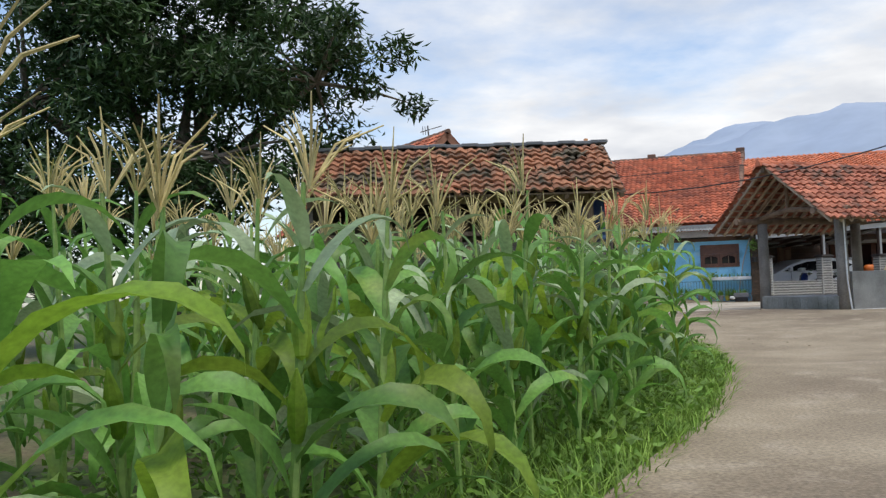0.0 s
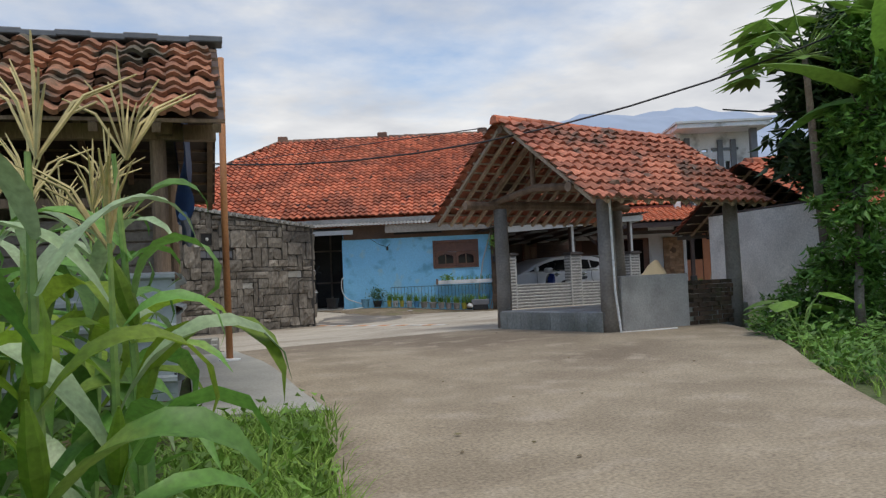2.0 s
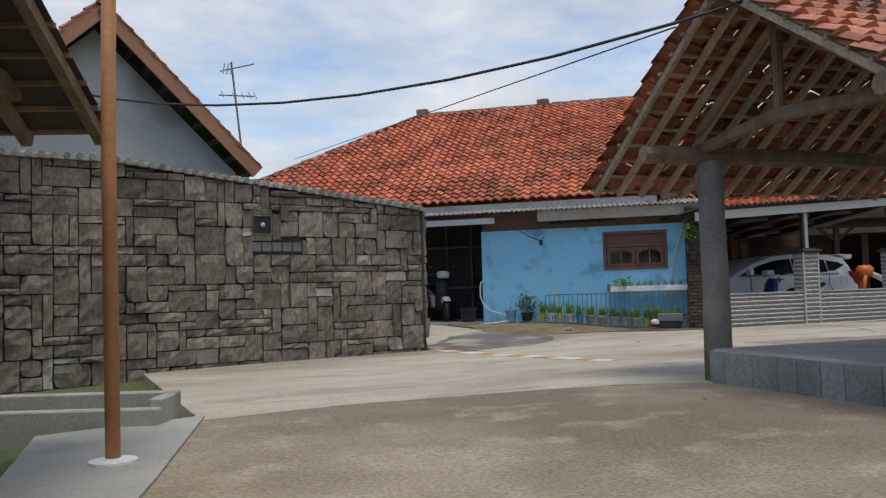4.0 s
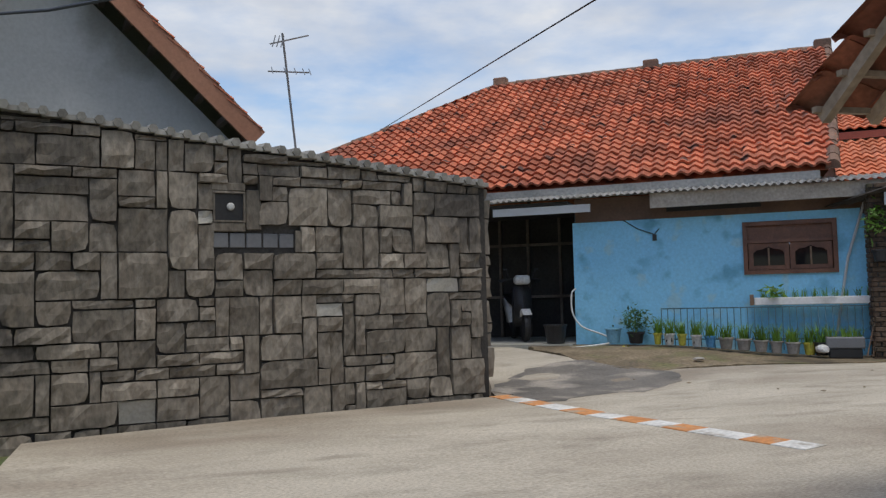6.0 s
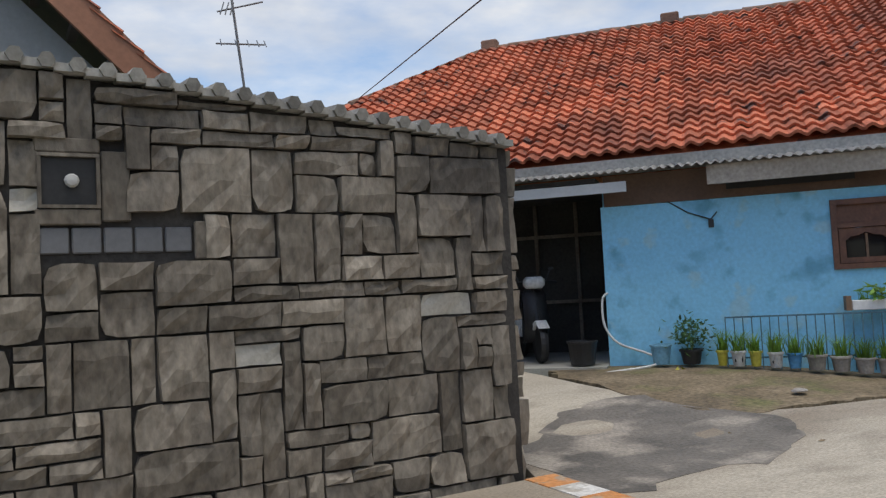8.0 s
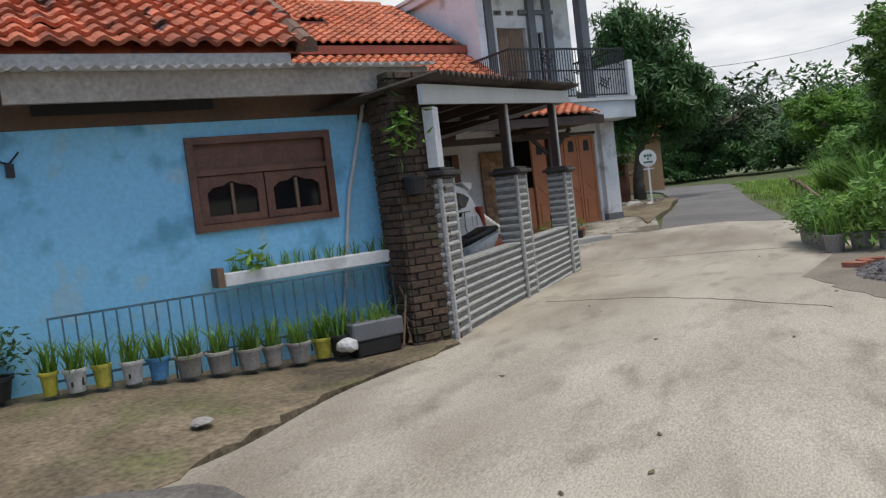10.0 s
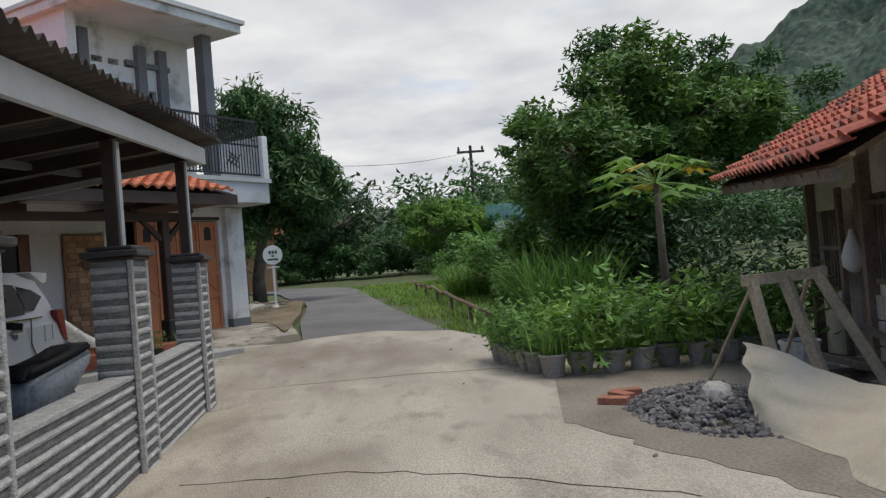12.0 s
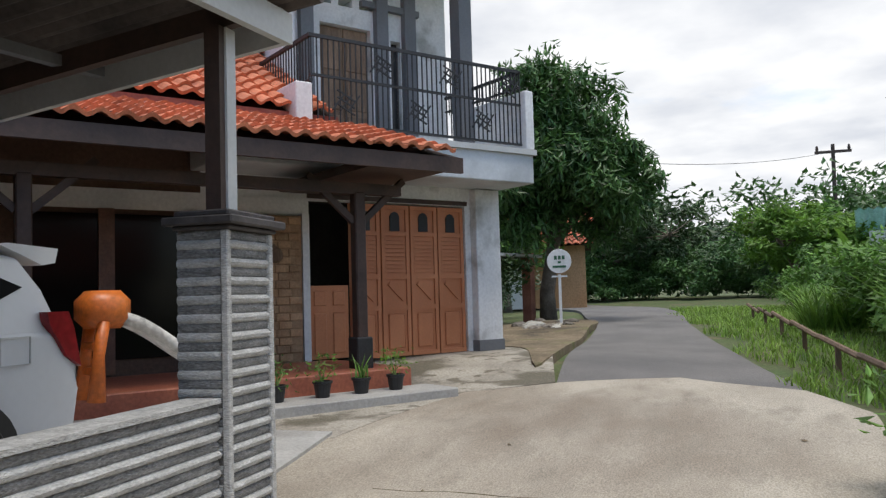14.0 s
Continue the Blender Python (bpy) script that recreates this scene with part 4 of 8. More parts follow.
for sy, y0, z0, L in ((1, 0.0, 2.43, 1.29), (-1, 3.47, 2.29, 2.18)):
    roof = part("roof", bmesh.new(), WOOD, barn)
    d = Vector((0, (1.29 - y0), 3.28 - z0))
    for k in range(12):
        x = -0.05 - k * 0.36
        bm = bmesh.new()
        beam(bm, (x, y0, z0 - 0.03), (x, 1.29, 3.25), 0.05, 0.06)
        if k:
            part("rafter", bm, WOOD, roof)
        else:
            roof.data = mesh_of("roof", bm, WOOD)
    nb = 8 if sy > 0 else 13
    for k in range(nb):
        f = k / (nb - 0.5)
        r = part("batten", boxes((-4.2, 0.0, -0.015, 0.015, -0.008, 0.014)), WOOD, roof)
        r.location = (0, y0 + d.y * f, z0 + d.z * f + 0.012)
    bm = bmesh.new()
    q = [bm.verts.new(p) for p in ((-4.2, y0, z0 + 0.02), (0, y0, z0 + 0.02), (0, 1.29, 3.29), (-4.2, 1.29, 3.29))]
    bm.faces.new(q)
    part("sarking", bm, WOOD_DARK, roof)
    lay_tiles(roof, (-4.25, y0 - 0.06 * sy, z0 + 0.015), (1, 0, 0), d, 4.3, d.length + 0.05, 0.15, 0.16, TILE_OLD, (0, 0, 2.5), 300 if sy > 0 else 100, rough=2.2, seed=31 + sy, rise=0.24)
for i in range(18):
    x = -4.2 + i * 0.235
    part("ridge_cover", boxes((x, x + 0.25, 1.20, 1.38, 3.30 + 0.012 * (i % 2), 3.35 + 0.012 * (i % 2)), bevel=0.008), GREYPAINT, barn)
for x, y in ((-0.42, 0.35), (-0.40, 2.45), (-2.2, 0.34), (-4.0, 0.34), (-2.2, 2.9), (-4.0, 2.9)):
    bm = bmesh.new()
    tube(bm, [(x, y, 0.5), (x + 0.015, y, 1.4), (x, y + 0.01, 2.62)], [0.062, 0.055, 0.052], 10)
    part("post", bm, WOOD, barn)
part("eave_beam", boxes((-4.2, -0.05, 0.29, 0.37, 2.38, 2.48)), WOOD, barn)
part("gable_beam", boxes((-0.42, -0.32, 0.2, 3.2, 2.40, 2.50)), WOOD, barn)
part("back_wall", boxes((-4.2, -0.5, 3.0, 3.06, 0.5, 2.5)), WOOD_GREY, barn)
part("inner_wall", boxes((-4.2, -4.12, 0.3, 3.0, 0.5, 2.9)), WOOD_GREY, barn)
for k in range(5):
    part("plank", boxes((-4.1, -0.4, 0.36, 0.385, 1.50 + k * 0.075, 1.565 + k * 0.075), bevel=0.004), WOOD_GREY, barn)
for zz in (1.95,):
    part("rail", boxes((-4.1, -0.4, 0.36, 0.41, zz, zz + 0.06)), WOOD, barn)


def ribbed(length, z0, z1, n, depth=0.03):
    """A profiled sheet standing in x, z, its ribs level."""
    bm = bmesh.new()
    prof = []
    for k in range(n):
        a, h = z0 + (z1 - z0) * k / n, (z1 - z0) / n
        prof += [(a, 0.0), (a + h * 0.70, 0.0), (a + h * 0.78, -depth), (a + h * 0.92, -depth)]
    prof.append((z1, 0.0))
    L = [bm.verts.new((0, y, zz)) for zz, y in prof]
    R = [bm.verts.new((length, y, zz)) for zz, y in prof]
    for i in range(len(prof) - 1):
        bm.faces.new((L[i], R[i], R[i + 1], L[i + 1]))
    bmesh.ops.solidify(bm, geom=bm.faces[:], thickness=0.004)
    return bm


tin = thing("zinc_fence", "fence of galvanised profiled sheets with level ribs", "fence", BARN_AT)
p = part("sheet", ribbed(3.738, 0.70, 1.52, 5, 0.04), ZINC, tin)
p.matrix_basis = turned(-4.07, 0.27, 0, 0)
p = part("sheet", ribbed(2.22, 0.66, 1.52, 4, 0.05), ZINC, tin)
p.matrix_basis = turned(-0.34, 0.29, 0, 90)
bm = bmesh.new()
for k in range(4):
    box(bm, -0.352, -0.338, 0.262, 0.27, 0.86 + k * 0.2, 0.875 + k * 0.2)
part("bolt_row", bm, BLACK, tin)

tarp = thing("tarpaulin", "faded blue tarpaulin hanging from the barn roof edge", "tarpaulin", BARN_AT)
bm = bmesh.new()
rows = []
for j in range(15):
    row = []
    v = j / 14
    for i in range(17):
        h = i / 16
        y = 0.20 + h * (2.12 - 0.42 * v)
        top = 2.50 + 0.62 * min(1, h * 1.7) - 0.75 * max(0, h - 0.6)
        low = 1.86 - 0.05 * h + 0.03 * math.sin(5 * h)
        zz = top * (1 - v) + low * v
        x = -0.26 + 0.035 * math.sin(9 * h + 2 * v) * (0.3 + v) + 0.05 * noise.noise(Vector((h * 4, v * 3, 1)))
        row.append(bm.verts.new((x, y, zz)))
    rows.append(row)
for j in range(14):
    for i in range(16):
        bm.faces.new((rows[j][i], rows[j][i + 1], rows[j + 1][i + 1], rows[j + 1][i]))
bmesh.ops.solidify(bm, geom=bm.faces[:], thickness=0.004)
part("sheet", bm, TARP, tarp, smooth=True)
bm = bmesh.new()
tube(bm, [(-0.27, 0.18, 1.87), (-0.26, 0.8, 1.865), (-0.26, 1.4, 1.81), (-0.25, 1.92, 1.80)], 0.03, 8)
part("rolled_hem", bm, TARP, tarp)

pole = thing("flag_pole", "slender rust-painted steel pole set in the slab", "pole", turned(7.17, 12.15, 0.0, 0))
bm = bmesh.new()
tube(bm, [(0, 0, 0.6), (-0.01, 0, 2.2), (0.0, 0, 3.75)], 0.034, 12)
part("shaft", bm, RUST, pole, smooth=True)
part("foot", lathe(bmesh.new(), [(0.11, 0.66), (0.11, 0.71), (0.04, 0.72)], 14), WHITE, pole)

# ---- relief-tiled fence with pillars ----
FENCE_AT = turned(15.95, 18.56, 0, 1.9)
fence = thing("fence_wall", "low fence wall and pillars clad in wavy grey relief tiles", "fence", FENCE_AT, kind="structure")


def relief(parent, x0, x1, z0, z1, y, m=None, h=0.036, depth=0.018, skew=0.0):
    """Level rounded bands of relief tile over a face towards -y, dark and pale by turns."""
    n = round((z1 - z0) / h)
    hh = (z1 - z0) / n
    for k in range(n):
        bm = bmesh.new()
        dd = depth if k % 2 == 0 else depth * 0.45
        nx = max(2, int((x1 - x0) / 0.05))
        rows = []
        for f, q in ((0.0, 0.0), (0.2, 0.75), (0.55, 1.0), (0.85, 0.6), (1.0, 0.0)):
            rows.append([bm.verts.new((x0 + (x1 - x0) * i / nx, y - dd * q * (1 + 0.25 * noise.noise(Vector((i * 0.7, k * 3.1, f)))), z0 + hh * (k + f) + (0.004 * noise.noise(Vector((i * 0.5, k * 1.7, 2.0))) if 0 < f < 1 else 0))) for i in range(nx + 1)])
        for a, b in zip(rows, rows[1:]):
            for i in range(nx):
                bm.faces.new((a[i], a[i + 1], b[i + 1], b[i]))
        s = part("relief_band", bm, BAND_LIGHT if k % 2 == 0 else BAND_DARK, parent)
        if m is not None:
            s.matrix_basis = m


FX = ((-0.03, 0.28), (2.02, 2.40), (4.18, 4.56))
part("core", boxes((0.28, 2.02, 0.02, 0.14, 0.4, 1.26), (2.40, 4.18, 0.02, 0.14, 0.4, 1.26)), CEMENT, fence)
part("cap_strip", boxes((0.28, 2.02, 0.0, 0.15, 1.261, 1.28), (2.40, 4.18, 0.0, 0.15, 1.261, 1.28)), BAND_LIGHT, fence)
relief(fence, 0.28, 2.02, 0.62, 1.26, 0.02)
relief(fence, 2.40, 4.18, 0.62, 1.26, 0.02)
for x0, x1 in FX:
    pl = part("pillar", boxes((x0 + 0.02, x1 - 0.02, -0.01, 0.20, 0.4, 1.93)), CEMENT, fence)
    relief(pl, x0 + 0.035, x1 - 0.035, 0.62, 1.93, -0.01)
    relief(pl, 0.0, 0.195, 0.62, 1.93, 0.0, m=turned(x0 + 0.02, 0.20, 0, -90), depth=0.010)
    relief(pl, 0.015, 0.21, 0.62, 1.93, 0.0, m=turned(x1 - 0.02, -0.01, 0, 90), depth=0.010)
    bm = boxes((x0 + 0.006, x0 + 0.036, -0.031, 0.0, 0.6, 1.93), (x1 - 0.036, x1 - 0.006, -0.031, 0.0, 0.6, 1.93), bevel=0.004)
    part("corner_strip", bm, BAND_LIGHT, pl)
    bm = bmesh.new()
    cx, cy = (x0 + x1) / 2, 0.095
    for hw, z0, z1 in (((x1 - x0) / 2 + 0.005, 1.932, 1.95), ((x1 - x0) / 2 + 0.035, 1.951, 1.985), ((x1 - x0) / 2, 1.986, 2.01)):
        box(bm, cx - hw, cx + hw, cy - 0.135 - (hw - (x1 - x0) / 2), cy + 0.11 + (hw - (x1 - x0) / 2), z0, z1, bevel=0.006)
    part("cap", bm, mat("dark_cap_stone", (0.045, 0.04, 0.04), (0.08, 0.07, 0.068), 0.7, 5, 0.2, 40), pl, "dark moulded pillar cap")

carport = thing("carport", "grey steel carport with corrugated roof on slim posts", "carport", FENCE_AT)


def can_z(x):
    return 2.50 + 0.072 * x


for x in (0.09, 2.22, 4.37):
    bm = boxes((x - 0.035, x + 0.035, 0.05, 0.12, 2.01, can_z(x) - 0.03))
    part("post", bm, LIGHTGREY, carport)
    part("post_back", boxes((x - 0.075, x - 0.037, 0.06, 0.13, 2.01, can_z(x) - 0.03)), WOOD_DARK, carport)
part("post_board", boxes((-0.06, 0.055, -0.04, 0.04, 2.012, can_z(0) - 0.05)), WHITE, carport)


def skew_plate(x0, x1, y0, y1, zf, h, back=0.0):
    """A board between two depths whose height follows zf along x."""
    bm = bmesh.new()
    vs = [bm.verts.new(p) for p in ((x0, y0, zf(x0)), (x1, y0, zf(x1)), (x1, y1, zf(x1) + back), (x0, y1, zf(x0) + back))]
    us = [bm.verts.new(v.co + Vector((0, 0, h))) for v in vs]
    bm.faces.new(vs[::-1])
    bm.faces.new(us)
    for i in range(4):
        bm.faces.new((vs[i], vs[(i + 1) % 4], us[(i + 1) % 4], us[i]))
    return bm


part("fascia", skew_plate(-0.25, 4.72, -0.06, -0.02, lambda x: can_z(x) - 0.03, 0.14), LIGHTGREY, carport)
part("fascia_end", skew_plate(4.68, 4.72, -0.02, 3.0, lambda x: can_z(x) - 0.03, 0.17, -0.40), LIGHTGREY, carport)
n = 330
bm = bmesh.new()
A = [bm.verts.new((-0.3 + 5.1 * i / n, -0.2, can_z(-0.3 + 5.1 * i / n) + 0.17 + 0.02 * math.sin(6.2832 * i / 8))) for i in range(n + 1)]
B = [bm.verts.new((-0.3 + 5.1 * i / n, 3.3, can_z(-0.3 + 5.1 * i / n) - 0.30 + 0.02 * math.sin(6.2832 * i / 8))) for i in range(n + 1)]
for i in range(n):
    bm.faces.new((A[i], A[i + 1], B[i + 1], B[i]))
bmesh.ops.solidify(bm, geom=bm.faces[:], thickness=0.004)
part("roof_sheet", bm, SHEET_UNDER, carport)
for x in (0.05, 1.15, 2.25, 3.3, 4.4):
    part("rafter", skew_plate(x - 0.03, x + 0.03, -0.02, 3.1, lambda q: can_z(q) + 0.0, 0.1, -0.42), WOOD_DARK, carport)
for y in (0.9, 1.8, 2.7):
    part("purlin", skew_plate(-0.2, 4.65, y, y + 0.05, lambda q: can_z(q) + 0.03 - 0.135 * y, 0.05), GREYPAINT, carport)
carport_wall = thing("carport_wall", "brown plank-patterned wall at the back of the carport", "wall", FENCE_AT, kind="structure")
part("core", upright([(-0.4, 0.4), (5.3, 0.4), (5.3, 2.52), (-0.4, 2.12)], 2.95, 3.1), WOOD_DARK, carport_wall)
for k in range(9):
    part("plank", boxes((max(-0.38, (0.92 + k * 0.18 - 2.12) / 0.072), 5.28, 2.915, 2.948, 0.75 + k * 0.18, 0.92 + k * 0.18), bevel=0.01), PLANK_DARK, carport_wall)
relief_panel = thing("carved_panel", "carved wooden wall panel on the carport wall", "panel", FENCE_AT)
part("frame", boxes((3.1, 3.66, 2.88, 2.914, 1.75, 2.45), bevel=0.01), WOOD_RED, relief_panel)
part("carving", boxes((3.16, 3.34, 2.855, 2.879, 1.81, 2.39), (3.40, 3.60, 2.86, 2.879, 1.87, 2.3), bevel=0.012), WOOD, relief_panel)
tagged(new("carport_floor", mesh_of("carport_floor", draped([(15.9, 18.95), (20.6, 19.1), (22.3, 19.3), (22.3, 21.3), (16.0, 21.2)], 0.06, 0.2), CEMENT)), "grey cement floor of the carport", "floor", kind="structure")

# ---- two-storey house with garage and balcony ----
HOUSE_AT = turned(26.95, 19.72, 0, -36.0)
big = thing("two_storey_house", "white two-storey house with garage, porch and balcony", "house", HOUSE_AT)
part("garage_wall", wall_with_holes(3.75, 0.6, 3.02, 0.2, [(-2.12, 0.0, 0.6, 2.74)], x0=-3.3), WHITE, big)
part("corner_column", boxes((0.08, 0.46, -0.12, 0.1, 0.6, 2.95), bevel=0.01), WHITE, big)
part("column_base", boxes((0.07, 0.47, -0.13, 0.11, 0.6, 1.10)), GREYPAINT, big)
part("side_wall", boxes((0.26, 0.45, 0.202, 4.5, 0.6, 3.3)), WHITE, big)
for k in range(4):
    x0 = -1.6 + k * 0.4
    leaf = part("garage_leaf", boxes((x0 + 0.005, x0 + 0.395, 0.05, 0.085, 0.97, 2.72), bevel=0.004), GARAGE, big)
    bm = bmesh.new()
    for z0, z1 in ((0.97, 1.02), (1.50, 1.56), (1.86, 1.92), (2.36, 2.41), (2.67, 2.72)):
        box(bm, x0 + 0.01, x0 + 0.39, 0.03, 0.05, z0, z1)
    for xa in (x0 + 0.01, x0 + 0.345):
        box(bm, xa, xa + 0.045, 0.031, 0.05, 0.97, 2.72)
    part("rail_frame", bm, GARAGE, leaf)
    bm = boxes((x0 + 0.09, x0 + 0.31, 0.036, 0.05, 1.06, 1.46), bevel=0.012)
    part("lower_panel", bm, GARAGE, leaf)
    bm = bmesh.new()
    beam(bm, (x0 + 0.1, 0.04, 1.81), (x0 + 0.3, 0.04, 1.62), 0.02, 0.04)
    part("diagonal_mould", bm, GARAGE, leaf)
    for q in range(9):
        part("slat", boxes((x0 + 0.06, x0 + 0.34, 0.036, 0.052, 1.94 + q * 0.046, 1.965 + q * 0.046)), GARAGE, leaf)
    part("window", plate(bmesh.new(), [(-0.065, -0.11), (0.065, -0.11), (0.065, 0.06), (0.04, 0.1), (0, 0.115), (-0.04, 0.1), (-0.065, 0.06)], 0, 0.012, pose(x0 + 0.2, 0.048, 2.53, 90, 0, 0)), BLACK, leaf)
gate = part("wicket_gate", boxes((-2.10, -1.62, 0.06, 0.09, 1.0, 1.80), bevel=0.005), GARAGE, big, "orange-brown half gate left closed")
bm = boxes((-2.05, -1.90, 0.045, 0.06, 1.06, 1.5), (-1.82, -1.67, 0.045, 0.06, 1.06, 1.5), (-2.05, -1.90, 0.045, 0.06, 1.58, 1.74), (-1.82, -1.67, 0.045, 0.06, 1.58, 1.74), bevel=0.008)
part("panel_moulding", bm, GARAGE, gate)
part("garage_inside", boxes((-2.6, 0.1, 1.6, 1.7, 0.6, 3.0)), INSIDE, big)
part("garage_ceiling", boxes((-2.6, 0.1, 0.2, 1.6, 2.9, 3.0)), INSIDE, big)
part("lintel", boxes((-2.14, 0.03, -0.012, -0.002, 2.745, 2.80)), WOOD_DARK, big)
# upper storey
part("balcony_slab", boxes((-3.4, 0.52, -0.72, 0.6, 2.96, 3.36), bevel=0.012), mat("pale_grey_paint", (0.52, 0.55, 0.57), (0.62, 0.65, 0.67), 0.8, 1.5, 0.1, 30, stain=(0.42, 0.44, 0.45), grit=0.06), big)
part("balcony_nosing", boxes((-3.42, 0.54, -0.76, 0.6, 3.30, 3.365)), LIGHTGREY, big)
part("parapet", boxes((0.40, 0.53, -0.74, 0.5, 3.366, 4.08), bevel=0.01), WHITE, big)
part("parapet", boxes((-2.6, -2.42, -0.74, 0.9, 3.366, 3.80), bevel=0.01), WHITE, big)
part("upper_wall", wall_with_holes(2.40, 3.3, 5.97, 0.2, [(-1.47, -0.74, 3.37, 5.08), (-0.44, -0.29, 3.37, 5.0)] + [(-1.5 + q * 0.30, -1.30 + q * 0.30, 5.33, 5.43) for q in range(3)], x0=-1.95), WHITE, big).location = (0, 0.9, 0)
part("upper_end_wall", boxes((0.26, 0.449, 1.102, 4.5, 3.301, 5.94)), WHITE, big)
part("upper_side_wall", boxes((-2.12, -1.952, 0.6, 4.5, 3.3, 5.96)), WHITE, big)
bm = boxes((-1.46, -1.11, 0.98, 1.02, 3.38, 5.07), (-1.10, -0.75, 0.98, 1.02, 3.38, 5.07), bevel=0.01)
door = part("balcony_door", bm, WOOD, big, "weathered double balcony door")
bm = bmesh.new()
for x0 in (-1.425, -1.065):
    for z0, z1 in ((3.45, 3.95), (4.02, 4.45), (4.52, 4.92)):
        box(bm, x0, x0 + 0.28, 0.962, 0.985, z0, z1, bevel=0.008)
part("panel_moulding", bm, WOOD, door)
part("side_pane", boxes((-0.44, -0.29, 1.0, 1.02, 3.38, 4.99)), BLACK, big)
for x0, y0, y1, z1 in ((-1.77, 0.80, 0.898, 5.8), (-0.70, 0.80, 0.898, 5.7), (-0.27, 0.80, 0.898, 5.7)):
    part("pilaster", boxes((x0, x0 + 0.17, y0, y1, 3.366, z1)), GREYPAINT, big, "dark grey pilaster")
part("cross_bar", boxes((-0.9, -0.02, 0.83, 0.897, 5.36, 5.44)), GREYPAINT, big)
part("front_column", boxes((0.20, 0.40, 0.25, 0.45, 3.366, 5.94)), GREYPAINT, big, "dark grey balcony column")
part("roof_slab", boxes((-2.25, 0.68, -0.2, 4.6, 5.95, 6.10), bevel=0.01), WHITE, big)
part("roof_edge", boxes((-2.30, 0.73, -0.25, 4.6, 6.101, 6.17)), LIGHTGREY, big)
# balcony railing
rail = part("railing", boxes((-2.40, 0.40, -0.66, -0.63, 4.30, 4.335), (-2.40, 0.40, -0.66, -0.63, 3.90, 3.925), (-2.40, 0.40, -0.66, -0.63, 3.42, 3.445)), BLACK, big, "black wrought-iron balcony railing")
for i in range(44):
    x = -2.38 + i * 0.0645
    part("bar", boxes((x - 0.006, x + 0.006, -0.651, -0.639, 3.42, 4.32)), BLACK, rail)
for i, x in enumerate((-2.0, -1.55, -1.1, -0.65, -0.2, 0.2)):
    zc = 4.11 if i % 2 else 3.66
    for q in (-0.09, 0.0, 0.09):
        bm = bmesh.new()
        beam(bm, (x + q - 0.07, -0.668, zc - 0.09), (x + q + 0.07, -0.668, zc + 0.09), 0.014, 0.014)
        part("diamond_bar", bm, BLACK, rail)
        bm = bmesh.new()
        beam(bm, (x - 0.1, -0.67, zc + q * 0.8 + 0.05), (x + 0.1, -0.67, zc + q * 0.8 - 0.05), 0.014, 0.014)
        part("diamond_bar", bm, BLACK, rail)
side_rail = part("side_railing", boxes((-2.41, -2.37, -0.66, 0.85, 4.30, 4.335), (-2.41, -2.37, -0.66, 0.85, 3.84, 3.865)), BLACK, big)
for i in range(22):
    part("bar", boxes((-2.396, -2.384, -0.62 + i * 0.066, -0.608 + i * 0.066, 3.8, 4.32)), BLACK, side_rail)
side_rail = part("side_railing", boxes((0.37, 0.41, -0.66, 0.85, 4.30, 4.335), (0.37, 0.41, -0.66, 0.85, 4.12, 4.14)), BLACK, big)
for i in range(22):
    part("bar", boxes((0.384, 0.396, -0.62 + i * 0.066, -0.608 + i * 0.066, 4.08, 4.32)), BLACK, side_rail)


def slope(parent, name, x0, x1, y0, z0, y1, z1, material, near, budget, tw=0.17, tl=0.18, seed=1, under=None, inside=None):
    roof = part(name, bmesh.new(), material, parent)
    bm = bmesh.new()
    q = [bm.verts.new(p) for p in ((x0, y0, z0), (x1, y0, z0), (x1, y1, z1), (x0, y1, z1))]
    bm.faces.new(q)
    bmesh.ops.solidify(bm, geom=bm.faces[:], thickness=0.02)
    roof.data = mesh_of(name, bm, under or WOOD_DARK)
    d = Vector((0, y1 - y0, z1 - z0))
    lay_tiles(roof, (x0, y0 - 0.05, z0 + 0.02), (1, 0, 0), d, x1 - x0, d.length, tw, tl, material, near, budget, seed=seed, rough=0.7, inside=inside)
    return roof


# porch
slope(big, "porch_roof", -8.0, -1.60, -2.05, 2.90, -0.45, 3.42, TILE_ORANGE, (-2, -2, 3), 200, 0.17, 0.18, 41)
part("porch_fascia", boxes((-8.0, -1.58, -2.06, -2.02, 2.76, 2.90)), WOOD_DARK, big)
part("porch_beam", boxes((-8.0, -1.9, -1.50, -1.40, 2.60, 2.70)), WOOD_DARK, big)
part("porch_ceiling_beam", boxes((-2.5, -1.7, -2.0, -0.1, 2.78, 2.86)), WOOD_DARK, big)
for x in (-2.35, -5.1):
    part("porch_post", boxes((x - 0.055, x + 0.055, -1.51, -1.40, 0.95, 2.62), bevel=0.012), WOOD_DARK, big)
    part("post_plinth", boxes((x - 0.085, x + 0.085, -1.54, -1.37, 0.9, 1.3), bevel=0.012), BLACK, big)
    bm = bmesh.new()
    beam(bm, (x + 0.05, -1.45, 2.35), (x + 0.5, -1.45, 2.75), 0.05, 0.06)
    beam(bm, (x - 0.05, -1.45, 2.35), (x - 0.5, -1.45, 2.75), 0.05, 0.06)
    part("strut", bm, WOOD_DARK, big)
part("porch_floor", boxes((-8.0, -2.0, -1.75, -0.3, 0.55, 1.02), bevel=0.01), mat("red_floor_tile", (0.33, 0.10, 0.06), (0.42, 0.14, 0.08), 0.5, 3, 0.1, 40), big, "red tiled porch floor")
part("porch_step", boxes((-8.0, -1.85, -2.25, -1.751, 0.5, 0.86), bevel=0.01), CEMENT, big)
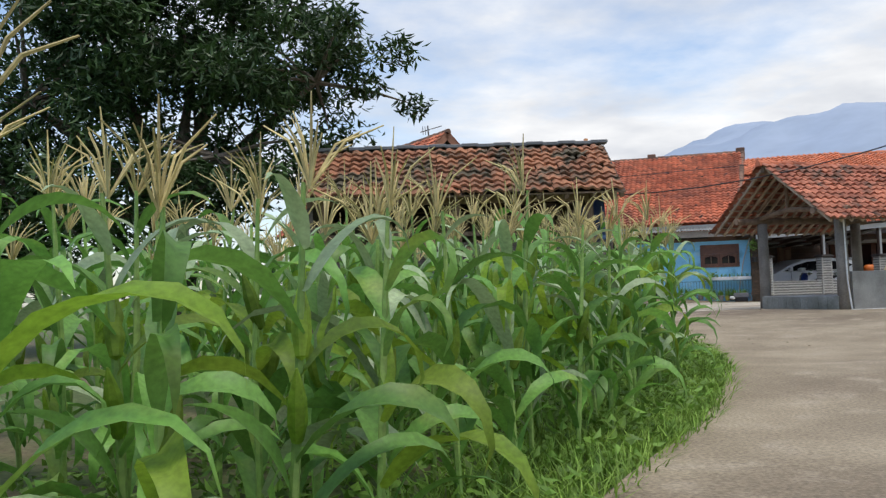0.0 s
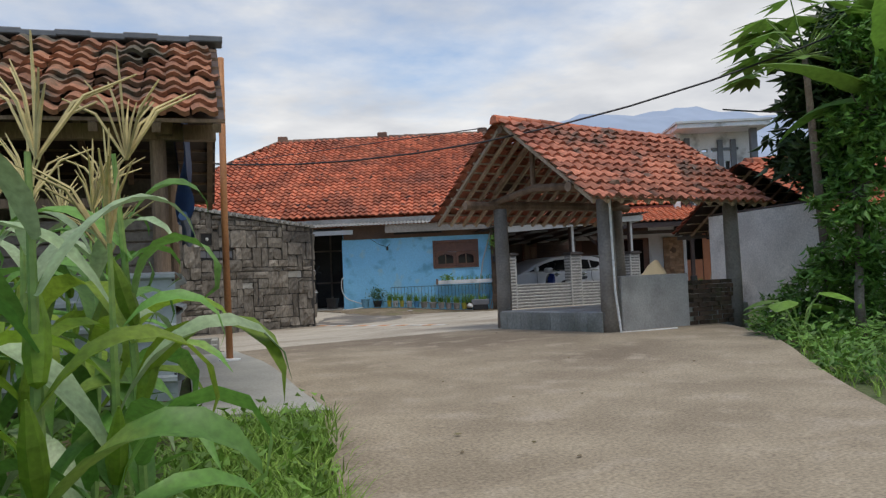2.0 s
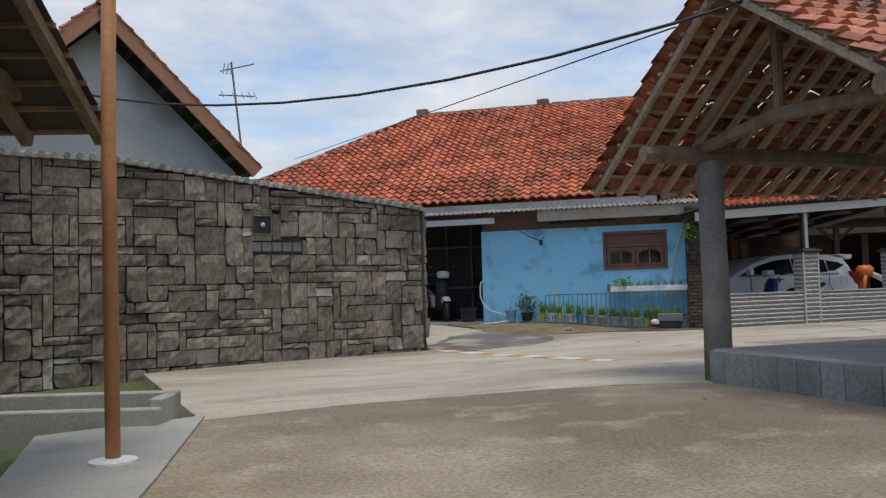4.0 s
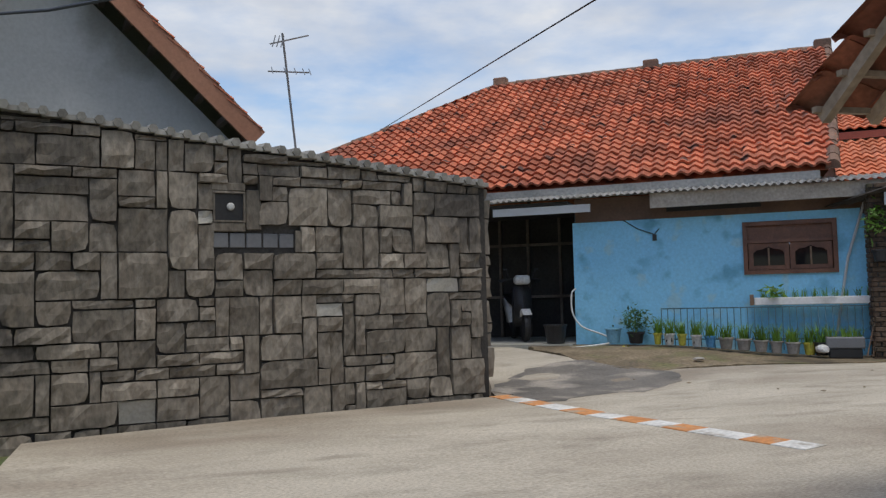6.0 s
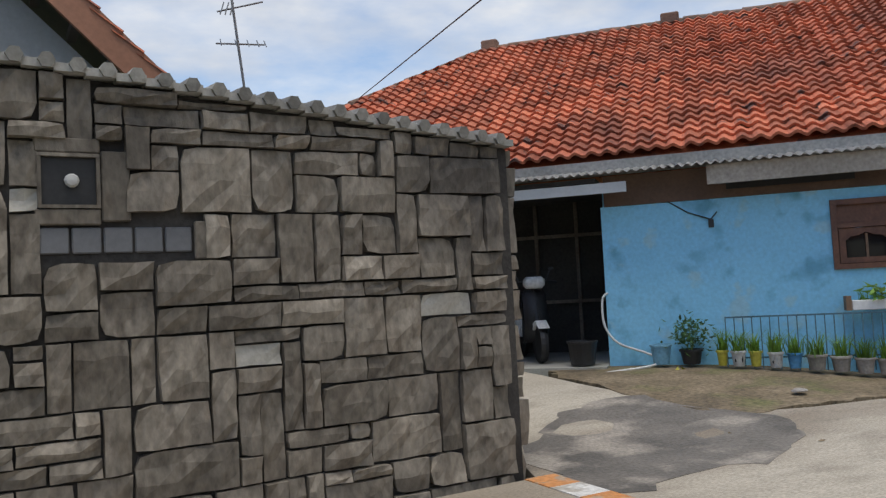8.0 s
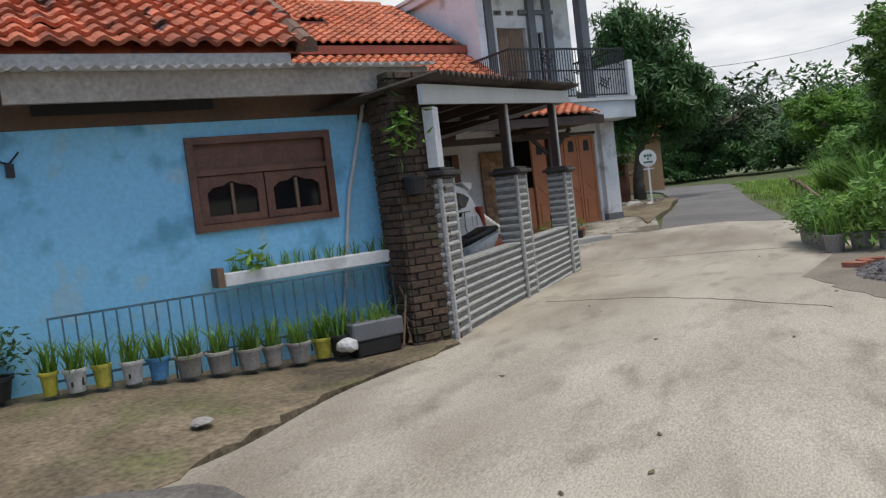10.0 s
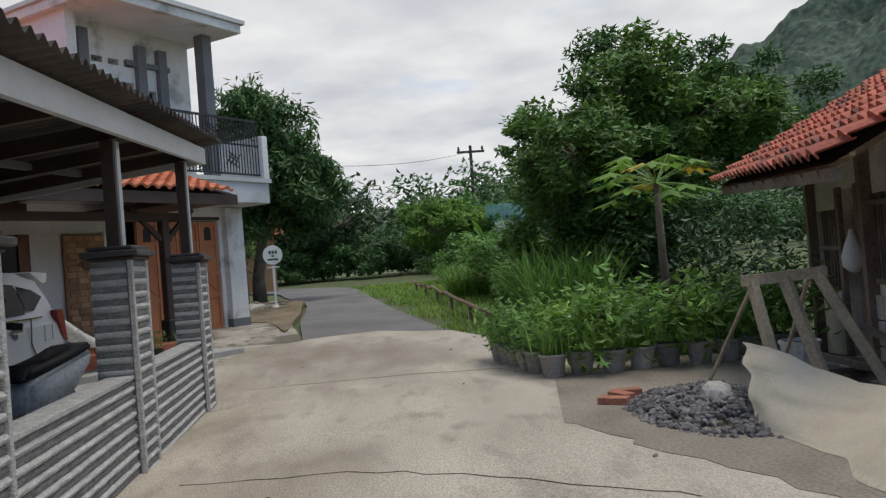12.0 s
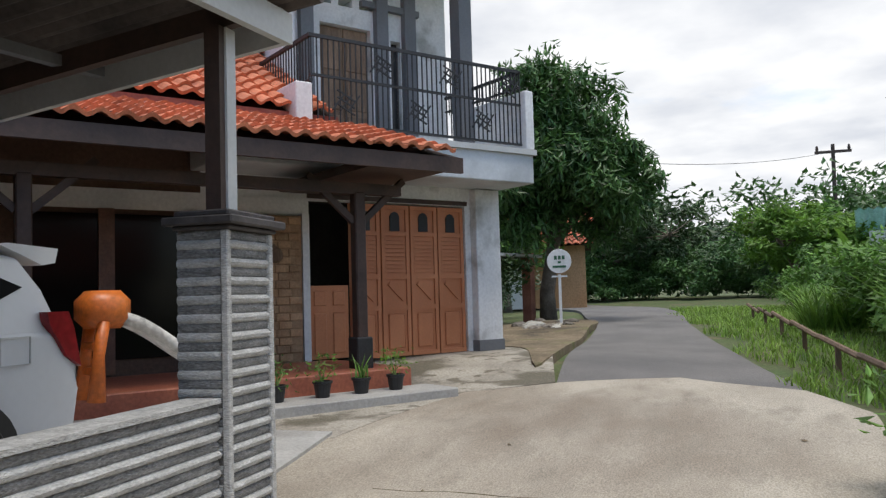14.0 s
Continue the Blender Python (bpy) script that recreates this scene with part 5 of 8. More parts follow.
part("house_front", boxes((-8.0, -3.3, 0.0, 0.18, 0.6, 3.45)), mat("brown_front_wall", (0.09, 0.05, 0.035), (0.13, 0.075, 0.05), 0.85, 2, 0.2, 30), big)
part("front_band", boxes((-8.0, -2.2, -0.02, -0.003, 2.55, 2.74)), WHITE, big)
part("front_window", boxes((-4.9, -3.45, -0.03, -0.004, 1.15, 2.5)), ROOM_SHADE, big, "dark front window with curtains")
part("front_door", boxes((-6.4, -5.6, -0.03, -0.004, 1.02, 2.5)), ROOM_SHADE, big, "open front doorway with the shade inside painted near black")
for x in (-5.5, -3.42, -4.2):
    part("window_post", boxes((x - 0.07, x + 0.07, -0.06, -0.031, 1.02, 2.55)), WOOD_RED, big)
column = part("brick_column", boxes((-2.86, -2.24, -0.06, -0.021, 1.0, 2.54)), BRICK_PALE, big, "ochre brick-clad column")
for j in range(18):
    for i in range(4):
        w = 0.145
        x = -2.85 + i * 0.152 + (0.0 if j % 2 else 0.03)
        if x + w > -2.24:
            continue
        part("brick", boxes((x, x + w, -0.078, -0.061, 1.02 + j * 0.084, 1.095 + j * 0.084), bevel=0.006), BRICK_PALE, column)
part("white_edge", boxes((-2.23, -2.15, -0.07, -0.01, 1.0, 2.56)), WHITE, big)
bm = bmesh.new()
beam(bm, (-2.66, -0.09, 2.1), (-2.55, -0.09, 2.22), 0.02, 0.05)
lathe(bm, [(0.06, 0), (0.085, 0.012), (0.06, 0.03), (0.03, 0.03)], 14, pose(-2.55, -0.08, 2.12, 90, 0, 0))
part("wall_ornament", bm, WOOD, big)
# stepped main roof
slope(big, "upper_roof", -8.2, -2.05, -0.55, 3.52, 1.25, 4.60, TILE_ORANGE, (-2.4, -0.5, 3.6), 120, 0.19, 0.2, 51)
part("upper_fascia", boxes((-8.2, -2.05, -0.58, -0.54, 3.36, 3.52)), mat("red_fascia", (0.26, 0.06, 0.035), (0.32, 0.08, 0.045), 0.6, 2, 0.1, 30), big)
slope(big, "upper_roof", -10.5, -2.15, 1.10, 4.78, 3.6, 6.15, TILE_ORANGE, (-2.4, 1, 4.8), 60, 0.19, 0.2, 52)
part("upper_fascia", boxes((-10.5, -2.13, 1.05, 1.10, 4.62, 4.77)), mat("red_fascia_high", (0.26, 0.06, 0.035), (0.32, 0.08, 0.045), 0.6, 2, 0.1, 30), big)
slope(big, "upper_roof", -10.5, -4.6, 2.1, 5.46, 3.6, 6.35, TILE_ORANGE, (-4.4, 2, 5.4), 40, 0.19, 0.2, 53)
part("upper_fascia", boxes((-10.5, -4.6, 2.05, 2.09, 5.33, 5.45)), mat("red_fascia_top", (0.26, 0.06, 0.035), (0.32, 0.08, 0.045), 0.6, 2, 0.1, 30), big)
ridge_caps(big, (-10.5, 3.62, 6.24), (-2.6, 3.62, 6.24), TILE_ORANGE)
part("roof_infill", boxes((-10.4, -2.63, 2.3, 3.58, 3.4, 5.3)), WHITE, big)

# ---- plants ----
def leaf_cloud(name, at, length, width, material, seed=1, droop=0.3, spread=1.0):
    """Many small folded leaves at the given places."""
    r = np.random.RandomState(seed)
    n = len(at)
    at = np.asarray(at)
    az = r.uniform(0, 2 * np.pi, n)
    el = r.normal(-droop, 0.5 * spread, n)
    d = np.stack([np.cos(az) * np.cos(el), np.sin(az) * np.cos(el), np.sin(el)], 1)
    side = np.stack([-np.sin(az), np.cos(az), r.normal(0, 0.45, n)], 1)
    side /= np.linalg.norm(side, axis=1)[:, None]
    up = np.cross(side, d)
    L = (length * r.uniform(0.6, 1.3, n))[:, None]
    W = (width * r.uniform(0.7, 1.2, n))[:, None]
    a = at
    b = at + d * L * 0.45 + side * W * 0.5 + up * W * 0.16
    c = at + d * L - up * L * 0.12
    e = at + d * L * 0.45 - side * W * 0.5 + up * W * 0.16
    vs = np.stack([a, b, c, e], 1).reshape(-1, 3)
    k = np.arange(n)[:, None] * 4
    fs = np.concatenate([k + np.array([[0, 1, 2]]), k + np.array([[0, 2, 3]])], 0)
    return bare(name, vs.tolist(), fs.tolist(), material)


def blades(name, at, height, width, material, seed=1, lean=0.5):
    """Grass blades of three points each, standing at the given places."""
    r = np.random.RandomState(seed)
    at = np.asarray(at)
    n = len(at)
    az = r.uniform(0, 2 * np.pi, n)
    ln = r.uniform(0.1, 1, n) * lean
    h = height * r.uniform(0.45, 1.25, n)
    d = np.stack([np.cos(az) * ln, np.sin(az) * ln, np.ones(n)], 1) * h[:, None]
    side = np.stack([-np.sin(az), np.cos(az), np.zeros(n)], 1) * width
    m = at + d * 0.55
    tip = at + d * np.array([1.6, 1.6, 0.9])
    vs = np.stack([at - side, at + side, m + side * 0.8, m - side * 0.8, tip], 1).reshape(-1, 3)
    k = np.arange(n)[:, None] * 5
    fs = [tuple(q) for q in (k + np.array([[0, 1, 2, 3]])).tolist()] + [tuple(q) for q in (k + np.array([[3, 2, 4]])).tolist()]
    return bare(name, vs.tolist(), fs, material)


def tree(name, label, base, clumps, n, length, width, material, trunk=0.12, seed=1, droop=0.3, fork=0.45, lump=0.3, sub=26):
    """A tapered trunk, a limb to every clump and boughs in it, and leaves in uneven clusters with gaps. Clumps: (x, y, z, rx, ry, rz) from the base."""
    r = np.random.RandomState(seed)
    t = thing(name, label, "tree", turned(base[0], base[1], base[2], 0))
    top = Vector(np.mean([c[:3] for c in clumps], axis=0))
    f = Vector((top.x * 0.3, top.y * 0.3, top.z * fork))
    bm = bmesh.new()
    tube(bm, [(0, 0, -0.1), (0.03 * top.z * 0.3, 0.02, f.z * 0.4), f], [trunk * 1.25, trunk, trunk * 0.8], 10)
    part("trunk", bm, BARK, t, smooth=True)
    pts = []
    total = sum(c[3] * c[4] * c[5] for c in clumps)
    bm = bmesh.new()
    for c in clumps:
        o = Vector(c[:3])
        tube(bm, [f, f.lerp(o, 0.5) + Vector((0, 0, 0.12)), o], [trunk * 0.6, trunk * 0.4, trunk * 0.15], 6)
        ns = sub
        m = int(n * c[3] * c[4] * c[5] / total / ns)
        for k in range(ns):
            v = r.normal(size=3)
            v /= np.linalg.norm(v)
            q = np.array(c[:3]) + v * np.array(c[3:]) * r.uniform(0.35, 0.98)
            if k % 2 == 0:
                tube(bm, [o, o.lerp(Vector(q), 0.6) + Vector((0, 0, 0.05)), q], [trunk * 0.16, trunk * 0.1, trunk * 0.03], 4)
            rad = lump * min(c[3:]) * r.uniform(0.6, 1.3)
            g = r.normal(size=(int(m * r.uniform(0.6, 1.4)), 3))
            g /= np.linalg.norm(g, axis=1)[:, None] + 1e-6
            pts.append(q + g * rad * (r.uniform(0, 1, (len(g), 1)) ** 0.4) * np.array([1.2, 1.2, 0.8]))
    part("bough", bm, BARK, t)
    part("crown", leaf_cloud("crown", np.concatenate(pts), length, width, material, seed, droop), material, t)
    return t


def on_ground(x, y, dz=0.0):
    return (x, y, lie(x, y) + dz)


# the dark tree behind the barn
tree("broadleaf_tree", "large dark leafy tree behind the old barn", on_ground(0.6, 12.8), [(0.2, 0, 4.2, 2.4, 2.0, 1.7), (2.0, -0.6, 3.9, 1.7, 1.4, 1.3), (-2.0, -0.6, 3.4, 2.2, 1.8, 1.9), (1.0, 0, 5.6, 2.0, 1.8, 1.3), (-1.4, 0, 5.4, 2.2, 1.8, 1.4), (0.5, -1.2, 2.6, 2.2, 1.0, 1.0), (-2.2, -1.0, 2.0, 1.8, 1.2, 1.0)], 40000, 0.17, 0.06, LEAF_DARK, 0.24, 3, 0.5)
# mango tree beside the white house
tree("mango_tree", "dense mango tree with long drooping leaves", on_ground(34.2, 20.1), [(0, -0.4, 3.6, 1.5, 1.5, 1.5), (0.0, -0.1, 4.9, 1.0, 1.05, 1.0), (0.1, -1.3, 2.7, 1.5, 1.6, 1.0), (-0.3, 0.5, 2.8, 1.3, 1.3, 1.1), (0.0, -1.1, 3.3, 1.1, 1.0, 0.9)], 30000, 0.25, 0.075, LEAF_MANGO, 0.16, 5, 0.7, lump=0.34, sub=44)
# garden trees
tree("garden_tree", "bushy dark green garden tree with glossy leaves", on_ground(25.6, 13.2), [(0, 0, 2.4, 1.5, 1.4, 1.2), (0.5, -0.2, 3.5, 1.2, 1.1, 1.0), (-0.5, 0.9, 2.4, 1.1, 1.0, 1.0), (0.5, -1.3, 2.9, 1.3, 1.2, 1.0), (0.7, -2.3, 3.1, 1.2, 1.1, 0.8), (0.2, 0.5, 1.2, 1.3, 1.2, 0.7)], 30000, 0.15, 0.075, LEAF_GARDEN, 0.15, 7, 0.2, lump=0.30, sub=34)
tree("garden_tree", "light green fruit tree with thin leaves", on_ground(26.6, 14.1), [(0, 0, 2.2, 1.0, 0.9, 0.9), (0.2, 0.1, 2.9, 0.8, 0.7, 0.6), (0, 0.1, 1.2, 1.1, 0.9, 0.7)], 13000, 0.12, 0.055, LEAF_MID, 0.09, 8, 0.3)
tagged(new("tall_grass", blades("tall_grass", [(24.7 + 0.9 * math.sin(i * 1.7), 14.6 + 0.5 * math.sin(i * 2.9), lie(24.7, 14.6)) for i in range(900)], 1.1, 0.012, LEAF_MID, 61, 0.7)), "tall arching grass under the garden trees", "grass", kind="stuff")
tagged(new("tall_grass", blades("tall_grass", [(31.6 + 0.8 * math.sin(i * 1.7), 15.1 + 0.35 * math.sin(i * 2.9), lie(31, 15.9)) for i in range(700)], 0.7, 0.014, LEAF_BRIGHT, 62, 0.8)), "tall arching grass beside the lane ditch", "grass", kind="stuff")
tree("garden_tree", "tall leafy tree behind the garden", on_ground(29.5, 11.2), [(0, 0, 3.6, 2.0, 1.9, 1.3), (0.3, -1.8, 3.9, 2.0, 1.8, 1.3), (0, 0.9, 4.8, 1.2, 1.2, 0.9)], 14000, 0.17, 0.075, LEAF_MANGO, 0.2, 9, 0.3)
tree("roadside_tree", "young bright tree beside the lane", on_ground(42, 14.6), [(0, 0, 1.8, 1.9, 1.9, 1.1), (0.5, 0.7, 2.4, 1.0, 1.0, 0.8), (-0.6, -1.6, 1.6, 1.6, 1.6, 1.0)], 9000, 0.22, 0.1, LEAF_BRIGHT, 0.14, 10, 0.3)
tree("roadside_tree", "leafy tree beside the lane", on_ground(50, 12.0), [(0, 0, 2.2, 2.6, 2.4, 1.3), (1.0, -2.0, 2.2, 2.4, 2.4, 1.3)], 9000, 0.28, 0.13, LEAF_MID, 0.2, 11, 0.3)
tree("roadside_tree", "dark leafy tree at the bend of the lane", on_ground(44, 23.4), [(0, 0, 2.5, 1.9, 1.9, 1.5), (1.5, 1.2, 3.2, 2.2, 2.0, 1.5), (3.4, -0.4, 2.3, 1.6, 1.6, 1.4)], 10000, 0.24, 0.11, LEAF_MID, 0.18, 12, 0.3)
tree("roadside_tree", "dark leafy tree at the bend of the lane", on_ground(56, 21.5), [(0, 0, 3.2, 2.6, 2.6, 2.0), (-1, -3.0, 2.8, 2.4, 2.4, 1.8), (1, 3.5, 3.2, 2.4, 2.4, 1.8)], 9000, 0.3, 0.14, LEAF_DARK, 0.2, 13, 0.3)
# trees beyond the shelter
tree("garden_tree", "bushy fruit tree with light leaves beside the shelter", on_ground(12.7, 8.75), [(0, 0, 1.5, 0.45, 0.45, 0.5), (0.1, -0.1, 2.3, 0.55, 0.5, 0.5), (0.2, -0.2, 3.0, 0.45, 0.45, 0.4), (0.1, 0.2, 0.8, 0.5, 0.5, 0.4)], 6000, 0.12, 0.06, LEAF_MID, 0.05, 15, 0.4)
tree("garden_tree", "dark leafy tree beyond the shelter", on_ground(15.6, 8.6), [(0, 0, 1.9, 1.0, 1.2, 1.2), (0.6, -0.8, 2.9, 1.3, 1.2, 1.1), (0.3, 0.5, 1.0, 0.9, 0.9, 0.7)], 11000, 0.13, 0.06, LEAF_DARK, 0.12, 14, 0.4)


tree("garden_tree", "tall dark tree with broad leaves beyond the shelter", on_ground(14.3, 9.5), [(0, 0, 3.1, 0.9, 0.8, 0.8), (0.2, -0.3, 4.1, 0.8, 0.8, 0.8), (-0.3, 0.2, 2.2, 0.7, 0.7, 0.6)], 9000, 0.24, 0.10, LEAF_DARK, 0.09, 16, 0.4)


def woods(name, label, spots, n, size, material, seed):
    """A far belt of trees, as one mass of leaves with an uneven top."""
    r = np.random.RandomState(seed)
    pts = []
    for x, y, w, h in spots:
        z0 = lie(x, y)
        for k in range(16):
            c = np.array([x + r.normal() * w * 0.5, y + r.normal() * w * 0.5, z0 + h * r.uniform(0.2, 0.9)])
            g = r.normal(size=(n, 3))
            g /= np.linalg.norm(g, axis=1)[:, None] + 1e-6
            pts.append(c + g * (r.uniform(0, 1, (n, 1)) ** 0.4) * np.array([w * 0.34, w * 0.34, h * 0.2]))
    return tagged(new(name, leaf_cloud(name, np.concatenate(pts), size, size * 0.5, material, seed)), label, "trees", kind="stuff")


woods("far_woods", "far belt of mixed trees closing the lane", [(62 + 5 * math.sin(i * 2.1), -6 + i * 3.4, 5.0, 4.2 + 1.6 * math.sin(i * 1.7)) for i in range(14)], 230, 0.42, LEAF_MANGO, 21)
woods("far_woods", "hazy trees in the distance", [(88 + 8 * math.sin(i * 1.3), -40 + i * 7.5, 9.0, 6.5 + 2.0 * math.sin(i * 2.3)) for i in range(16)], 150, 0.8, LEAF_DARK, 22)
woods("hedge", "dark bushes behind the maize field", [(-7 + i * 1.25, 12.6 - 0.1 * i, 1.5, 2.6) for i in range(7)], 130, 0.14, LEAF_DARK, 27)
woods("hedge", "tangled bushes beside the lane ditch", [(29 + i * 1.9, 14.2 - 0.10 * i, 1.3, 1.3 + 0.5 * math.sin(i * 2.0)) for i in range(9)], 230, 0.15, LEAF_MID, 23)
woods("hedge", "dark bushes behind the garden", [(23.4 + i * 1.5, 12.4 + 0.5 * math.sin(i), 1.2, 1.5) for i in range(5)], 120, 0.13, LEAF_DARK, 24)
woods("hedge", "bushes under the trees by the shelter", [(13.2 + i * 0.9, 9.3 - 0.45 * i, 0.7, 0.85) for i in range(5)], 110, 0.10, LEAF_MID, 25)
woods("hedge", "bushes behind the mango tree", [(33.5 + i * 2.0, 22.6 + 0.4 * i, 1.8, 1.6) for i in range(5)], 90, 0.18, LEAF_DARK, 26)


woods("hedge", "low dense bushes closing the view along the lane", [(55 + 0.6 * math.sin(i * 1.9), 8.5 + i * 1.4, 1.7, 1.9 + 0.4 * math.sin(i * 2.7)) for i in range(11)], 170, 0.22, LEAF_MANGO, 28)


def palm(base, h, seed):
    r = random.Random(seed)
    t = thing("coconut_palm", "far coconut palm above the trees", "palm", turned(*base, 0))
    bm = bmesh.new()
    tube(bm, [(0, 0, 0), (0.2, 0, h * 0.6), (0.3, 0, h)], [0.16, 0.12, 0.1], 8)
    part("trunk", bm, BARK, t)
    for k in range(14):
        a, e = 6.2832 * k / 14 + r.uniform(-0.2, 0.2), r.uniform(-0.2, 0.9)
        bm = bmesh.new()
        prev = None
        for s in range(7):
            q = s / 6
            rr = 1.9 * q
            p = Vector((0.3 + math.cos(a) * rr, math.sin(a) * rr, h + rr * math.sin(e) - 1.5 * q * q))
            w = 0.32 * math.sin(3.14 * (0.12 + 0.85 * q))
            sd = Vector((-math.sin(a), math.cos(a), 0)) * w
            row = [bm.verts.new(p - sd - Vector((0, 0, w * 0.7))), bm.verts.new(p), bm.verts.new(p + sd - Vector((0, 0, w * 0.7)))]
            if prev:
                bm.faces.new((prev[0], prev[1], row[1], row[0]))
                bm.faces.new((prev[1], prev[2], row[2], row[1]))
            prev = row
        part("frond", bm, LEAF_DARK, t)


palm((70, 22.5, 1.3), 6.2, 1)
palm((74, 20.5, 1.3), 6.0, 2)


# ---- maize field ----
def maize_leaf(length, width, rise, curl, seed):
    r = random.Random(seed)
    vs, fs = [], []
    n = 8
    x = z = 0.0
    ang = rise
    for i in range(n + 1):
        q = i / n
        w = width * min(1, 0.35 + 3 * q) * (1 - q ** 2.2) + 0.001
        tw = 0.3 * math.sin(q * 4 + seed)
        vs += [(x, -w * 0.5, z + w * (0.22 + tw)), (x, 0.0, z), (x, w * 0.5, z + w * (0.22 - tw))]
        x += math.cos(ang) * length / n
        z += math.sin(ang) * length / n
        ang -= curl / n * (0.5 + 1.6 * q)
    for i in range(n):
        a = i * 3
        fs += [(a, a + 1, a + 4, a + 3), (a + 1, a + 2, a + 5, a + 4)]
    return bare("maize_leaf", vs, fs, (CORN_LEAF, CORN_LEAF, CORN_PALE, CORN_LEAF, CORN_LIME)[seed % 5], True)


LEAVES = [maize_leaf(0.44 + 0.06 * (k % 4), 0.066 + 0.009 * (k % 3), 1.25 - 0.10 * (k % 5), 1.5 + 0.5 * (k % 6), k) for k in range(15)]


def tassel_mesh(seed):
    r = random.Random(seed)
    bm = bmesh.new()
    for k in range(12):
        a = r.uniform(0, 6.28)
        sp = r.uniform(0.12, 0.75) if k else 0.03
        L = r.uniform(0.14, 0.24) if k else 0.27
        pts = [(0, 0, 0.0), (math.cos(a) * sp * L * 0.6, math.sin(a) * sp * L * 0.6, L * 0.6), (math.cos(a) * sp * L * 1.3, math.sin(a) * sp * L * 1.3, L * (1.0 - 0.25 * sp))]
        tube(bm, pts, [0.004, 0.0042, 0.002], 4)
    return mesh_of("tassel", bm, TASSEL)


def cob_mesh():
    bm = bmesh.new()
    lathe(bm, [(0.0, 0.0), (0.016, 0.01), (0.026, 0.06), (0.024, 0.12), (0.012, 0.17), (0.003, 0.20)], 7)
    return mesh_of("cob", bm, CORN_LIME)


COB = cob_mesh()
TASSELS = [tassel_mesh(k) for k in range(5)]


def maize(seed, h):
    r = random.Random(seed)
    t = thing("maize_plant", "tall green maize plant with arching leaves and straw tassel", "maize", group="maize in the field")
    bm = bmesh.new()
    tube(bm, [(0, 0, -0.05), (r.uniform(-.02, .02), r.uniform(-.02, .02), h * 0.5), (r.uniform(-.03, .03), r.uniform(-.03, .03), h * 0.86)], [0.014, 0.012, 0.006], 6)
    part("stalk", bm, CORN_STALK, t)
    a = r.uniform(0, 6.28)
    for k in range(10):
        lf = new("maize_leaf", r.choice(LEAVES))
        lf.parent = t
        a += 3.1416 + r.uniform(-0.5, 0.5)
        sc = r.uniform(0.8, 1.15) * (0.7 + 0.5 * math.sin(3.14 * min(1, 0.15 + k / 10)))
        lf.matrix_basis = Matrix.Translation((0, 0, h * (0.1 + 0.072 * k))) @ pose(0, 0, 0, r.uniform(-12, 12), 0, math.degrees(a)) @ Matrix.Scale(sc, 4)
    for k in range(1 + seed % 2):
        cb = new("cob", COB)
        cb.parent = t
        cb.matrix_basis = Matrix.Translation((0, 0, h * (0.42 + 0.14 * k))) @ pose(0, 0, 0, 0, 18, 200 * k + 40 * seed)
    ts = new("tassel", r.choice(TASSELS))
    ts.parent = t
    ts.matrix_basis = Matrix.Translation((0, 0, h * 0.85)) @ Matrix.Scale(r.uniform(0.8, 1.2), 4)
    return t


edge = smooth_line(LEFT_EDGE[1:], 8)
rnd = random.Random(12)
kinds = [maize(100 + k, 1.25 + 0.06 * k) for k in range(6)]
spots = []
for i in range(len(edge) - 1):
    p, q = edge[i], edge[i + 1]
    d = (q - p).normalized()
    nrm = Vector((-d.y, d.x))
    for off in (0.42, 0.8, 1.2, 1.65, 2.15, 2.7, 3.3, 4.0):
        for _ in range(2 if off < 1.3 else 1):
            s = p.lerp(q, rnd.random()) + nrm * (off + rnd.uniform(-0.12, 0.12))
            loc = BARN_AT.inverted() @ Vector((s.x, s.y, 0))
            if (loc.y > -0.25 and loc.x < 0.4) or s.y < -2.5 or (s.y > 8.3 and off < 0.7):
                continue
            if any((s - o).length < 0.3 for o in spots) or s.x > 4.95 + 0.098 * (s.y - 5.2) or (s.y > 5.0 and rnd.random() < 0.3):
                continue
            spots.append(s)
for k, s in enumerate(spots):
    m = pose(s.x, s.y, lie(s.x, s.y) - 0.03, rnd.uniform(-4, 4), rnd.uniform(-4, 4), rnd.uniform(0, 360))
    if k < 6:
        kinds[k].matrix_basis = m
    else:
        copy_thing(kinds[k % 6], m)

# grass and weeds
rg = np.random.RandomState(4)


def strip_points(line, lo, hi, n):
    pts = []
    for _ in range(n):
        i = rg.randint(0, len(line) - 1)
        p, q = line[i], line[i + 1]
        d = (q - p).normalized()
        s = p.lerp(q, rg.uniform()) + Vector((-d.y, d.x)) * rg.uniform(lo, hi)
        pts.append((s.x, s.y, lie(s.x, s.y) - 0.04))
    return pts


near_edge = [p for p in edge if p.y > 0.5]
tagged(new("verge_grass", blades("verge_grass", strip_points(near_edge, -0.06, 0.75, 15000), 0.17, 0.005, GRASS, 5, 0.8)), "rough green grass along the road edge", "grass", kind="stuff")
tagged(new("field_weeds", leaf_cloud("field_weeds", [(x, y, z + 0.02 + abs(rg.normal()) * 0.08) for x, y, z in strip_points(near_edge, 0.0, 2.6, 14000)], 0.075, 0.045, LEAF_BRIGHT, 6, 0.0)), "low broad-leaved weeds under the maize", "weeds", kind="stuff")


def patch(n, poly_fn, box_):
    out = []
    while len(out) < n:
        x, y = rg.uniform(box_[0], box_[1]), rg.uniform(box_[2], box_[3])
        if poly_fn(x, y):
            out.append((x, y, lie(x, y) - 0.045))
    return out


